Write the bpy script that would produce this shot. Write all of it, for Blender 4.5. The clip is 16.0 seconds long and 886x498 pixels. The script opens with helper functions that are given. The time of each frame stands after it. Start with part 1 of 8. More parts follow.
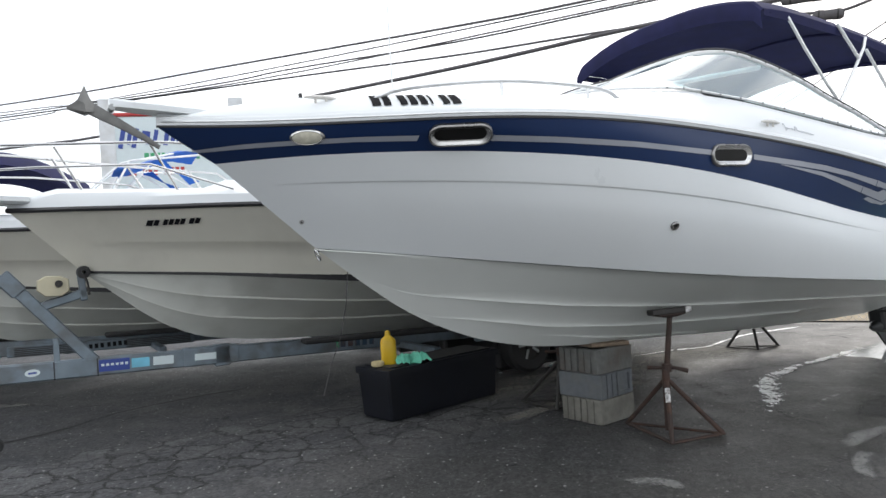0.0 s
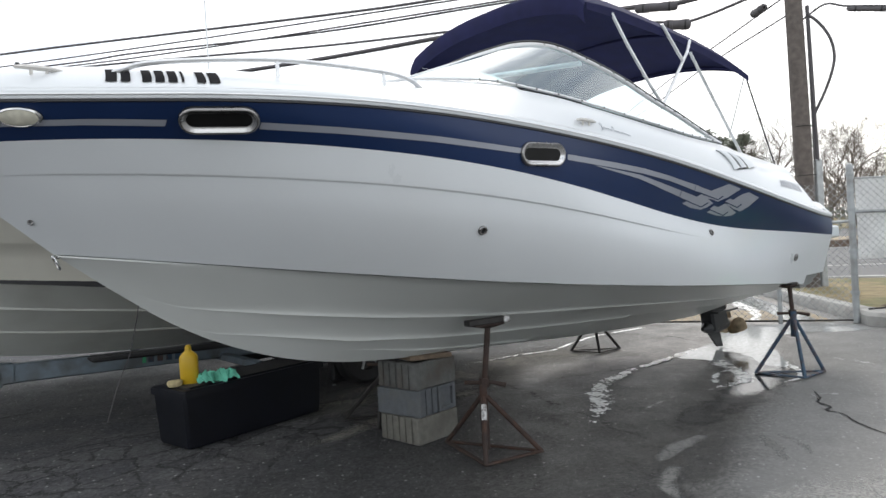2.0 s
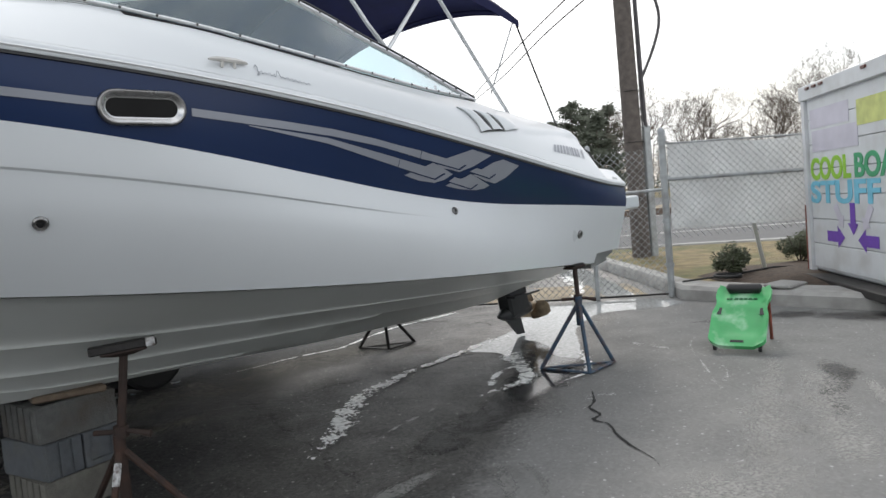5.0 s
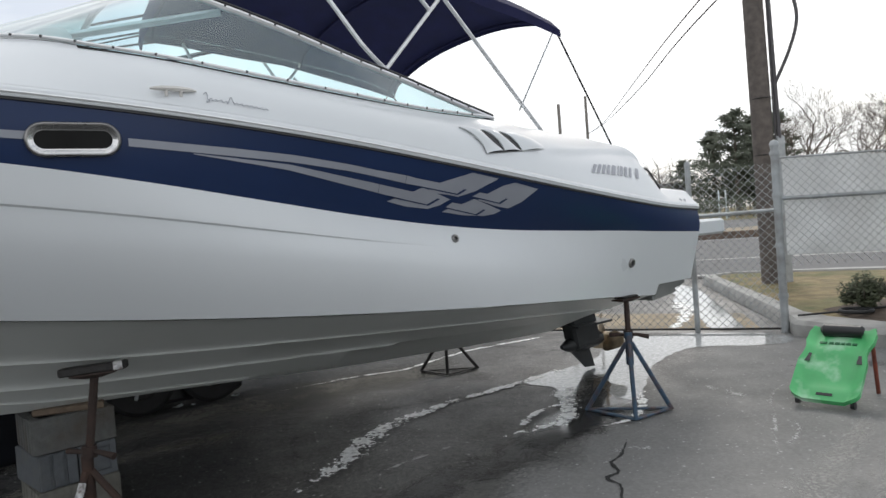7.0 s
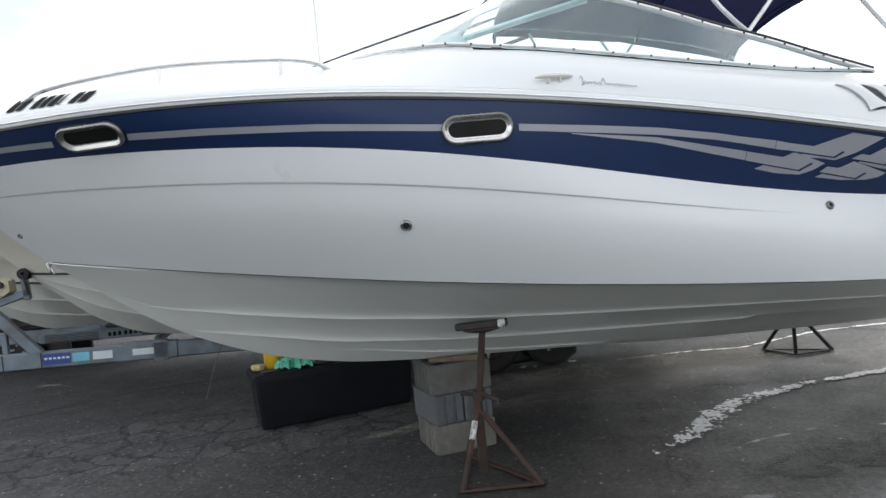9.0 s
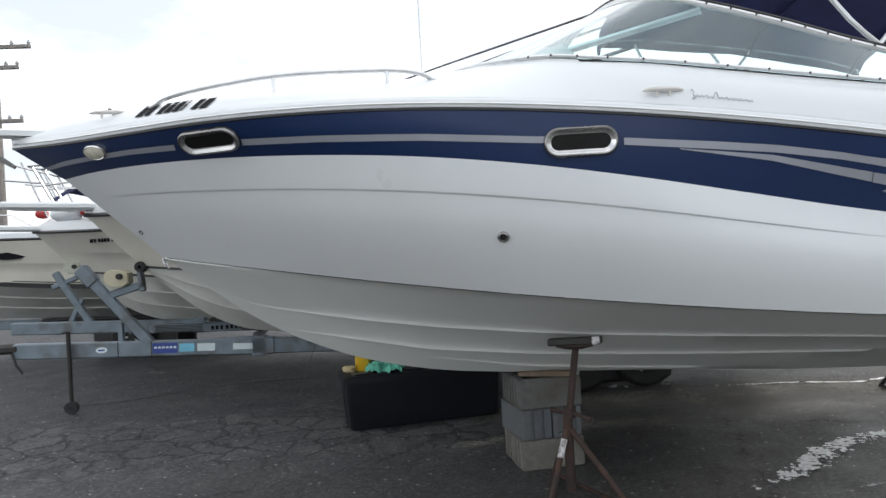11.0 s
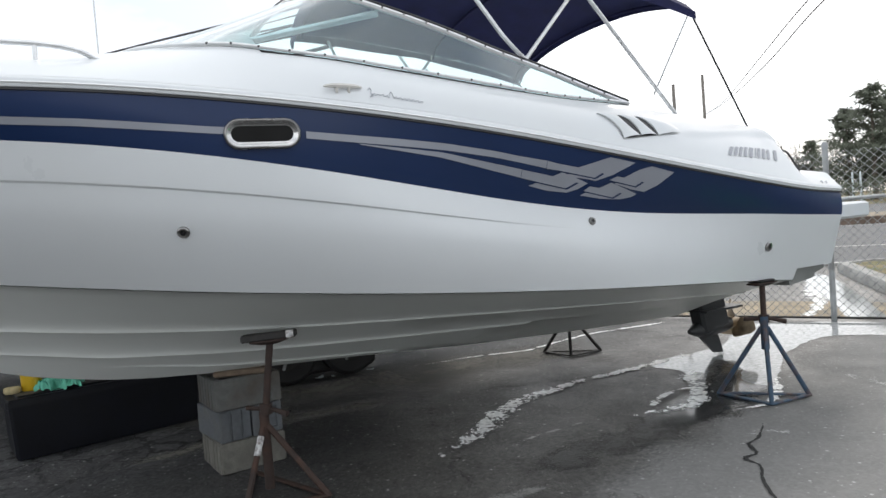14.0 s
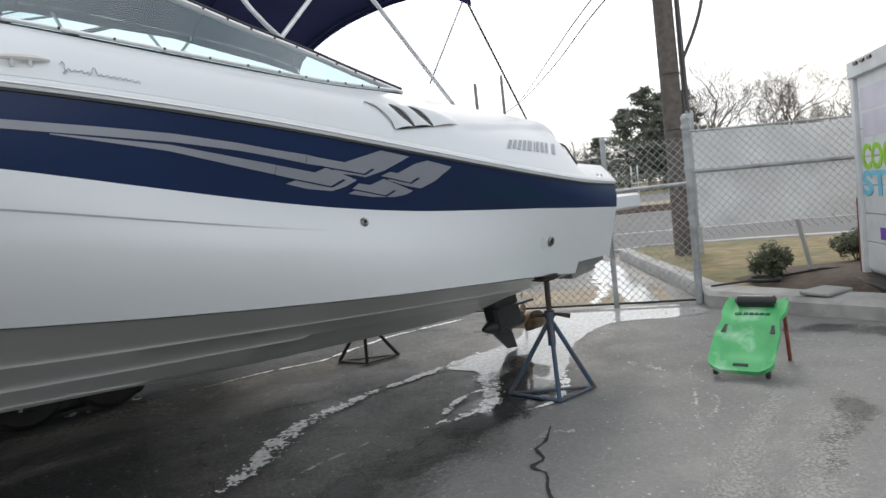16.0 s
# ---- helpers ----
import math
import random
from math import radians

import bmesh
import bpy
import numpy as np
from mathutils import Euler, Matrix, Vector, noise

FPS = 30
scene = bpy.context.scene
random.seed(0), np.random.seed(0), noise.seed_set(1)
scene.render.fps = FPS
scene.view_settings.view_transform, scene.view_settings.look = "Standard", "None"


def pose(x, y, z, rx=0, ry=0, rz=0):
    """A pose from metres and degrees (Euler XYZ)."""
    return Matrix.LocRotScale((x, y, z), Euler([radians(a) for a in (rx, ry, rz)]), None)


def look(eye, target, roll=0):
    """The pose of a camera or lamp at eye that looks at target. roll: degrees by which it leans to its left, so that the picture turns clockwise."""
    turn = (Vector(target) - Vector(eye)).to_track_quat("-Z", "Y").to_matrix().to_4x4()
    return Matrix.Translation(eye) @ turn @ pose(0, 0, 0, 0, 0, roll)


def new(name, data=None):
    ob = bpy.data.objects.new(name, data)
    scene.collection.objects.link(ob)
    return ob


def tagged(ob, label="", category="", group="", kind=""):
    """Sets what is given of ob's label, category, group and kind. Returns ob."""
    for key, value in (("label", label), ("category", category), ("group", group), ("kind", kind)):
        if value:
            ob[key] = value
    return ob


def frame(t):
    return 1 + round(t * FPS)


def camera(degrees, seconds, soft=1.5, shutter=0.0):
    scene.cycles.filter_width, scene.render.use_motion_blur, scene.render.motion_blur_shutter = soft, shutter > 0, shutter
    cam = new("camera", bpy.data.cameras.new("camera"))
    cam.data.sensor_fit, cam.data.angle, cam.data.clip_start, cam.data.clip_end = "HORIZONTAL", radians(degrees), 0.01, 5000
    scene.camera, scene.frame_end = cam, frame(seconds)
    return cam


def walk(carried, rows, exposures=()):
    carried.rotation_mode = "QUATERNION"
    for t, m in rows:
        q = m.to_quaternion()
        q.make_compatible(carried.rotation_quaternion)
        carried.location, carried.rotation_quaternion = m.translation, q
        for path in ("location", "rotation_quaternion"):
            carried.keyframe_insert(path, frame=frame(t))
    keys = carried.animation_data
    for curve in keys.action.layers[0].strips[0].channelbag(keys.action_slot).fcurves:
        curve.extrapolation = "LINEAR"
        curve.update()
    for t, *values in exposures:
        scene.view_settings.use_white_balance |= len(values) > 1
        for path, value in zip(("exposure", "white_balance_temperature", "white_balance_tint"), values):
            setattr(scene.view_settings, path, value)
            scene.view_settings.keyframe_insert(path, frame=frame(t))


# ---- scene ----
# The walk: seconds, place of the eye, yaw, pitch and roll.
cam = camera(66.76, 16.0)
PATH = [
    (0.0, 0.027, -0.080, 1.401, -0.45, -0.04, 3.62),
    (0.5, 0.100, 0.043, 1.400, -3.53, 0.04, 3.99),
    (1.0, 0.181, 0.160, 1.413, -7.64, -0.48, 4.21),
    (1.5, 0.375, 0.259, 1.412, -9.97, -0.71, 4.08),
    (2.0, 0.603, 0.360, 1.410, -10.05, -0.79, 3.37),
    (2.5, 0.801, 0.501, 1.402, -12.29, -1.19, 3.80),
    (3.0, 0.999, 0.631, 1.416, -15.84, -1.79, 4.77),
    (3.5, 1.295, 0.691, 1.397, -17.44, -2.18, 5.31),
    (4.0, 1.584, 0.794, 1.397, -18.60, -3.32, 5.14),
    (4.2, 1.664, 0.897, 1.379, -19.77, -3.74, 5.13),
    (6.3, 2.742, 1.275, 1.392, -18.05, -3.07, 4.54),
    (6.5, 2.844, 1.269, 1.384, -14.20, -2.35, 4.64),
    (7.0, 2.963, 1.242, 1.397, -6.52, -1.61, 4.39),
    (7.5, 2.931, 1.239, 1.379, 5.05, -1.07, 4.97),
    (8.0, 2.853, 1.193, 1.383, 11.46, -1.78, 5.77),
    (8.5, 2.737, 1.099, 1.401, 15.84, -2.17, 6.07),
    (9.0, 2.651, 1.009, 1.397, 18.47, -1.38, 5.55),
    (9.5, 2.614, 0.974, 1.404, 22.54, -0.47, 4.59),
    (9.7, 2.614, 0.994, 1.391, 25.25, 0.07, 4.17),
    (11.8, 2.620, 1.004, 1.414, 25.78, -0.02, 2.68),
    (12.0, 2.652, 0.986, 1.413, 23.59, -0.13, 2.82),
    (12.5, 2.668, 1.001, 1.412, 18.88, -0.63, 3.45),
    (13.0, 2.692, 1.025, 1.411, 13.53, -1.09, 3.98),
    (13.5, 2.719, 1.031, 1.403, 7.30, -1.60, 4.08),
    (14.0, 2.758, 1.041, 1.394, 2.42, -2.10, 4.47),
    (14.5, 2.826, 1.115, 1.398, -1.51, -2.72, 4.58),
    (15.0, 2.920, 1.213, 1.391, -5.72, -3.31, 5.50),
    (15.5, 2.987, 1.318, 1.393, -9.51, -3.73, 6.05),
    (16.0, 3.061, 1.480, 1.393, -13.20, -3.79, 6.09),
]
walk(cam, [(t, pose(x, y, z, 90 + pitch, roll, yaw)) for t, x, y, z, yaw, pitch, roll in PATH],
     [(0.0, 0.48), (1.5, 0.37), (2.5, 0.24), (3.5, 0.1), (4.2, 0.06), (6.5, -0.12), (7.0, -0.14), (8.0, 0.08), (9.0, 0.38), (9.7, 0.38), (11.8, 0.28), (12.5, 0.34), (13.0, 0.36), (13.5, 0.3), (14.5, 0.1), (16.0, 0.02)])

# ---- sky and sun: thin bright overcast, the sun veiled behind the boat ----
SUN_AZ, SUN_EL = radians(28), radians(42)
world = bpy.data.worlds.new("sky")
scene.world = world
world.use_nodes = True
wn, wl = world.node_tree.nodes, world.node_tree.links
wn.clear()
w_out = wn.new("ShaderNodeOutputWorld")
w_bg = wn.new("ShaderNodeBackground")
w_sky = wn.new("ShaderNodeTexSky")
w_sky.sky_type, w_sky.sun_disc = "NISHITA", False
w_sky.sun_elevation, w_sky.sun_rotation = SUN_EL, SUN_AZ
w_sky.air_density, w_sky.dust_density = 1.0, 3.0
w_co = wn.new("ShaderNodeTexCoord")
w_map = wn.new("ShaderNodeMapping")
w_map.inputs["Scale"].default_value = (1.0, 1.0, 2.6)
w_noise = wn.new("ShaderNodeTexNoise")
w_noise.inputs["Scale"].default_value, w_noise.inputs["Detail"].default_value = 2.2, 6.0
w_ramp = wn.new("ShaderNodeValToRGB")
w_ramp.color_ramp.elements[0].position, w_ramp.color_ramp.elements[1].position = 0.38, 0.58
w_ramp.color_ramp.elements[0].color, w_ramp.color_ramp.elements[1].color = (0.42, 0.42, 0.42, 1), (1, 1, 1, 1)
w_mix = wn.new("ShaderNodeMix")
w_mix.data_type = "RGBA"
w_mix.inputs[7].default_value = (10.35, 10.6, 10.85, 1)
wl.new(w_co.outputs["Generated"], w_map.inputs["Vector"])
wl.new(w_map.outputs["Vector"], w_noise.inputs["Vector"])
wl.new(w_noise.outputs["Fac"], w_ramp.inputs["Fac"])
wl.new(w_ramp.outputs["Color"], w_mix.inputs[0])
wl.new(w_sky.outputs["Color"], w_mix.inputs[6])
wl.new(w_mix.outputs[2], w_bg.inputs["Color"])
w_bg.inputs["Strength"].default_value = 0.128
wl.new(w_bg.outputs["Background"], w_out.inputs["Surface"])
sun = new("sun", bpy.data.lights.new("sun", "SUN"))
sun.data.energy, sun.data.angle, sun.data.color = 1.2, radians(14), (1.0, 0.96, 0.9)
sun.matrix_world = look((0, 0, 30), (-math.sin(SUN_AZ) * math.cos(SUN_EL), -math.cos(SUN_AZ) * math.cos(SUN_EL), 30 - math.sin(SUN_EL)))

# ---- materials ----
def mat(name, color, rough=0.5, metal=0.0, var=0.15, scale=6.0, bump=0.0, bump_scale=60.0, dirt=None, dirt_amount=0.0, dirt_scale=2.0, coat=0.0, rand=0.0, spec=0.5):
    """A painted or raw surface: base colour with broad and fine variation, optional stains and relief."""
    m = bpy.data.materials.new(name)
    m.use_nodes = True
    n, l = m.node_tree.nodes, m.node_tree.links
    b = n["Principled BSDF"]
    b.inputs["Roughness"].default_value, b.inputs["Metallic"].default_value = rough, metal
    b.inputs["Coat Weight"].default_value = coat
    b.inputs["Specular IOR Level"].default_value = spec
    b.inputs["Coat Roughness"].default_value = 0.08
    co = n.new("ShaderNodeTexCoord")
    a = n.new("ShaderNodeTexNoise")
    a.inputs["Scale"].default_value, a.inputs["Detail"].default_value = scale, 8.0
    l.new(co.outputs["Object"], a.inputs["Vector"])
    r = n.new("ShaderNodeMapRange")
    r.inputs["From Min"].default_value, r.inputs["From Max"].default_value = 0.3, 0.7
    r.inputs["To Min"].default_value, r.inputs["To Max"].default_value = 1 - var, 1 + var
    l.new(a.outputs["Fac"], r.inputs["Value"])
    mul = n.new("ShaderNodeMix")
    mul.data_type, mul.blend_type = "RGBA", "MULTIPLY"
    mul.inputs[0].default_value = 1.0
    mul.inputs[6].default_value = (*color, 1)
    l.new(r.outputs["Result"], mul.inputs[7])
    out = mul.outputs[2]
    if rand:
        info = n.new("ShaderNodeObjectInfo")
        rr = n.new("ShaderNodeMapRange")
        rr.inputs["To Min"].default_value, rr.inputs["To Max"].default_value = 1 - rand, 1 + rand
        l.new(info.outputs["Random"], rr.inputs["Value"])
        m2 = n.new("ShaderNodeMix")
        m2.data_type, m2.blend_type = "RGBA", "MULTIPLY"
        m2.inputs[0].default_value = 1.0
        l.new(out, m2.inputs[6])
        l.new(rr.outputs["Result"], m2.inputs[7])
        out = m2.outputs[2]
    if dirt:
        d = n.new("ShaderNodeTexNoise")
        d.inputs["Scale"].default_value, d.inputs["Detail"].default_value = dirt_scale, 10.0
        l.new(co.outputs["Object"], d.inputs["Vector"])
        dr = n.new("ShaderNodeMapRange")
        dr.inputs["From Min"].default_value, dr.inputs["From Max"].default_value = 0.48, 0.68
        dr.inputs["To Max"].default_value = dirt_amount
        l.new(d.outputs["Fac"], dr.inputs["Value"])
        dm = n.new("ShaderNodeMix")
        dm.data_type = "RGBA"
        l.new(dr.outputs["Result"], dm.inputs[0])
        l.new(out, dm.inputs[6])
        dm.inputs[7].default_value = (*dirt, 1)
        out = dm.outputs[2]
    l.new(out, b.inputs["Base Color"])
    rv = n.new("ShaderNodeMapRange")
    rv.inputs["To Min"].default_value, rv.inputs["To Max"].default_value = max(0.02, rough * 0.8), min(1, rough * 1.2)
    l.new(a.outputs["Fac"], rv.inputs["Value"])
    l.new(rv.outputs["Result"], b.inputs["Roughness"])
    if bump:
        bn = n.new("ShaderNodeTexNoise")
        bn.inputs["Scale"].default_value, bn.inputs["Detail"].default_value = bump_scale, 6.0
        l.new(co.outputs["Object"], bn.inputs["Vector"])
        bp = n.new("ShaderNodeBump")
        bp.inputs["Strength"].default_value, bp.inputs["Distance"].default_value = bump, 0.01
        l.new(bn.outputs["Fac"], bp.inputs["Height"])
        l.new(bp.outputs["Normal"], b.inputs["Normal"])
    return m


def glass_mat(name, tint, gloss_rough=0.02):
    m = bpy.data.materials.new(name)
    m.use_nodes = True
    n, l = m.node_tree.nodes, m.node_tree.links
    n.remove(n["Principled BSDF"])
    tr, gl, mix, fr = n.new("ShaderNodeBsdfTransparent"), n.new("ShaderNodeBsdfGlossy"), n.new("ShaderNodeMixShader"), n.new("ShaderNodeFresnel")
    tr.inputs["Color"].default_value = (*tint, 1)
    gl.inputs["Roughness"].default_value = gloss_rough
    fr.inputs["IOR"].default_value = 1.5
    both = n.new("ShaderNodeMapRange")
    both.inputs["From Min"].default_value, both.inputs["From Max"].default_value = 0.038, 0.13
    both.inputs["To Min"].default_value, both.inputs["To Max"].default_value = 0.07, 0.9
    l.new(fr.outputs["Fac"], both.inputs["Value"])
    l.new(both.outputs["Result"], mix.inputs[0])
    l.new(tr.outputs["BSDF"], mix.inputs[1])
    l.new(gl.outputs["BSDF"], mix.inputs[2])
    # pale diffuse film: slight dust, and sky reflection put into its colour
    dust, mix2 = n.new("ShaderNodeBsdfDiffuse"), n.new("ShaderNodeMixShader")
    dust.inputs["Color"].default_value = (0.5, 0.72, 0.74, 1)
    mix2.inputs[0].default_value = 0.12
    l.new(mix.outputs["Shader"], mix2.inputs[1])
    l.new(dust.outputs["BSDF"], mix2.inputs[2])
    l.new(mix2.outputs["Shader"], n["Material Output"].inputs["Surface"])
    return m


M_WHITE = mat("gelcoat_white", (0.665, 0.692, 0.710), 0.3, var=0.02, scale=1.5, coat=0.25, dirt=(0.64, 0.65, 0.64), dirt_amount=0.12, dirt_scale=1.3)
M_BOTTOM = mat("gelcoat_bottom", (0.615, 0.635, 0.615), 0.38, var=0.03, scale=2.0, dirt=(0.54, 0.54, 0.5), dirt_amount=0.2, dirt_scale=1.7)
M_NAVY = mat("gelcoat_navy", (0.007, 0.024, 0.085), 0.32, var=0.12, scale=1.2, coat=0.0, spec=0.35)
M_BOX = mat("black_box_plastic", (0.005, 0.006, 0.010), 0.55, var=0.3, scale=6, spec=0.3)
M_ANCHOR = mat("dull_galvanised", (0.17, 0.17, 0.165), 0.6, metal=0.2, var=0.25, scale=12, bump=0.2)
M_TAB = mat("grey_painted_tab", (0.2, 0.205, 0.2), 0.5, var=0.15, scale=9)
M_SILVER = mat("silver_decal", (0.29, 0.305, 0.345), 0.35, var=0.06, scale=5)
M_BLACK = mat("black_plastic", (0.018, 0.018, 0.02), 0.42, var=0.2, scale=9)
M_RUBBER = mat("rubber", (0.02, 0.02, 0.021), 0.75, var=0.25, scale=12, bump=0.2)
M_CHROME = mat("stainless", (0.6, 0.6, 0.6), 0.2, metal=1.0, var=0.05)
M_ALU = mat("aluminium", (0.74, 0.75, 0.76), 0.35, metal=0.7, var=0.08, scale=20)
M_CANVAS = mat("navy_canvas", (0.01885, 0.0203, 0.0638), 0.95, var=0.2, scale=7, bump=0.12, bump_scale=160, spec=0.2)
cn, cl = M_CANVAS.node_tree.nodes, M_CANVAS.node_tree.links
c_through, c_mix = cn.new("ShaderNodeBsdfTranslucent"), cn.new("ShaderNodeMixShader")
c_through.inputs["Color"].default_value, c_mix.inputs[0].default_value = (0.02, 0.03, 0.1, 1), 0.04
cl.new(cn["Principled BSDF"].outputs["BSDF"], c_mix.inputs[1])
cl.new(c_through.outputs["BSDF"], c_mix.inputs[2])
cl.new(c_mix.outputs["Shader"], cn["Material Output"].inputs["Surface"])
M_GLASS = glass_mat("tinted_glass", (0.7, 0.9, 0.92))
M_DARKGLASS = mat("dark_acrylic", (0.012, 0.012, 0.012), 0.3, var=0.2, spec=0.12)
M_LENS = mat("lamp_lens", (0.62, 0.6, 0.5), 0.15, var=0.15, scale=30)
M_RUST = mat("rusty_steel", (0.036, 0.023, 0.019), 0.8, metal=0.1, var=0.35, scale=14, bump=0.5, dirt=(0.07, 0.034, 0.022), dirt_amount=0.7, dirt_scale=9)
M_BLUESTEEL = mat("blue_painted_steel", (0.035, 0.07, 0.115), 0.6, var=0.3, scale=14, bump=0.3, dirt=(0.1, 0.05, 0.03), dirt_amount=0.8, dirt_scale=11)
M_DARKSTEEL = mat("dark_steel", (0.03, 0.028, 0.027), 0.65, metal=0.2, var=0.3, scale=14, bump=0.3)
M_GALV = mat("galvanised_steel", (0.40, 0.42, 0.43), 0.55, metal=0.3, var=0.16, scale=9, dirt=(0.2, 0.19, 0.17), dirt_amount=0.5, dirt_scale=5)
M_TRAILER = mat("grey_blue_painted_steel", (0.17, 0.21, 0.245), 0.5, metal=0.25, var=0.15, scale=7, dirt=(0.09, 0.08, 0.07), dirt_amount=0.6, dirt_scale=5)
M_WOOD = mat("weathered_wood", (0.16, 0.12, 0.085), 0.85, var=0.3, scale=16, bump=0.4)
M_POLE = mat("creosoted_pole", (0.115, 0.098, 0.088), 0.9, var=0.3, scale=10, bump=0.6, bump_scale=40)
M_BRONZE = mat("propeller_bronze", (0.36, 0.28, 0.19), 0.35, metal=0.85, var=0.3, scale=20)
M_DRIVE = mat("drive_black", (0.022, 0.024, 0.026), 0.45, var=0.3, scale=12)
M_YELLOW = mat("yellow_plastic", (0.62, 0.40, 0.02), 0.35, var=0.06)
M_TEAL = mat("mint_cloth", (0.14, 0.52, 0.38), 0.9, var=0.2, scale=20, bump=0.4, bump_scale=150)
M_SPONGE = mat("tan_sponge", (0.55, 0.46, 0.26), 0.95, var=0.2, scale=30, bump=0.6)
M_GREEN = mat("green_plastic", (0.08, 0.43, 0.15), 0.42, var=0.14, scale=5, dirt=(0.58, 0.76, 0.62), dirt_amount=1.0, dirt_scale=3.4)
M_CONCRETE = mat("kerb_concrete", (0.36, 0.355, 0.34), 0.9, var=0.15, scale=5, bump=0.5, bump_scale=70, dirt=(0.2, 0.19, 0.18), dirt_amount=0.6, dirt_scale=3)
M_ROAD = mat("road_asphalt", (0.12, 0.12, 0.122), 0.9, var=0.12, scale=1.5, bump=0.3)
M_PAINT = mat("road_paint", (0.7, 0.7, 0.66), 0.8, var=0.15, scale=4)
M_GRASS = mat("dry_grass", (0.21, 0.165, 0.085), 1.0, var=0.35, scale=5, bump=1.0, bump_scale=80, dirt=(0.075, 0.10, 0.03), dirt_amount=0.95, dirt_scale=0.9)
M_SOIL = mat("mulch_soil", (0.065, 0.045, 0.032), 1.0, var=0.4, scale=14, bump=1.0, bump_scale=60)
M_BARK = mat("bare_bark", (0.15, 0.125, 0.105), 0.95, var=0.25, scale=4)
M_LEAF = mat("evergreen_leaf", (0.11, 0.125, 0.09), 0.8, var=0.5, scale=9)
M_BUSH = mat("bush_leaf", (0.08, 0.092, 0.05), 0.7, var=0.5, scale=20)
M_TARP = mat("grey_sheet", (0.68, 0.7, 0.71), 0.7, var=0.2, scale=2.5, bump=0.3, bump_scale=12)
tn, tl = M_TARP.node_tree.nodes, M_TARP.node_tree.links
t_through, t_mix = tn.new("ShaderNodeBsdfTranslucent"), tn.new("ShaderNodeMixShader")
t_through.inputs["Color"].default_value, t_mix.inputs[0].default_value = (0.8, 0.8, 0.78, 1), 0.24
tl.new(tn["Principled BSDF"].outputs["BSDF"], t_mix.inputs[1])
tl.new(t_through.outputs["BSDF"], t_mix.inputs[2])
tl.new(t_mix.outputs["Shader"], tn["Material Output"].inputs["Surface"])
M_LAMP = mat("marker_lens", (0.09, 0.022, 0.016), 0.3, var=0.2)
M_CLEAT = mat("bright_cleat_steel", (0.62, 0.6, 0.57), 0.25, metal=0.15, var=0.1)
M_TRUCKWHITE = mat("truck_white_paint", (0.66, 0.68, 0.70), 0.45, var=0.06, scale=2, dirt=(0.45, 0.44, 0.42), dirt_amount=0.5, dirt_scale=2.5)
M_CREAM = mat("gelcoat_cream", (0.66, 0.64, 0.56), 0.35, var=0.05, scale=1.5, coat=0.15, dirt=(0.5, 0.48, 0.42), dirt_amount=0.4, dirt_scale=1.8)
M_CREAMBOT = mat("bottom_cream", (0.55, 0.56, 0.52), 0.5, var=0.06, scale=2, dirt=(0.4, 0.4, 0.36), dirt_amount=0.5, dirt_scale=2.5)
M_BLUECLOTH = mat("bright_blue_canvas", (0.008, 0.10, 0.45), 0.8, var=0.15, scale=5)
M_WIRE = mat("cable_black", (0.085, 0.08, 0.085), 0.7, var=0.1)
M_LETTER = mat("black_vinyl", (0.010, 0.010, 0.012), 0.8, var=0.05, spec=0.1)
M_PORT = mat("porthole_steel", (0.27, 0.265, 0.26), 0.28, metal=1.0, var=0.15)
M_PURPLE = mat("purple_paint", (0.16, 0.06, 0.42), 0.6, var=0.15, scale=8)
M_LIME = mat("lime_paint", (0.30, 0.58, 0.05), 0.6, var=0.12, scale=8)
M_SKYBLUE = mat("sky_blue_paint", (0.18, 0.52, 0.68), 0.6, var=0.12, scale=8)
M_DKGREEN = mat("green_paint", (0.06, 0.34, 0.16), 0.6, var=0.12, scale=8)
M_PALEPAINT = mat("pale_overpaint", (0.60, 0.58, 0.66), 0.55, var=0.1, scale=3)
M_PALEYEL = mat("pale_yellow_paint", (0.58, 0.62, 0.22), 0.6, var=0.15, scale=8)
M_REDRUST = mat("red_corner_paint", (0.2, 0.05, 0.03), 0.7, var=0.4, scale=14)
M_SIGN = mat("sign_white", (0.62, 0.7, 0.72), 0.5, var=0.04)
M_SIGNBLUE = mat("sign_blue", (0.03, 0.06, 0.28), 0.5, var=0.08)
M_RED = mat("sign_red", (0.42, 0.03, 0.03), 0.5, var=0.08)


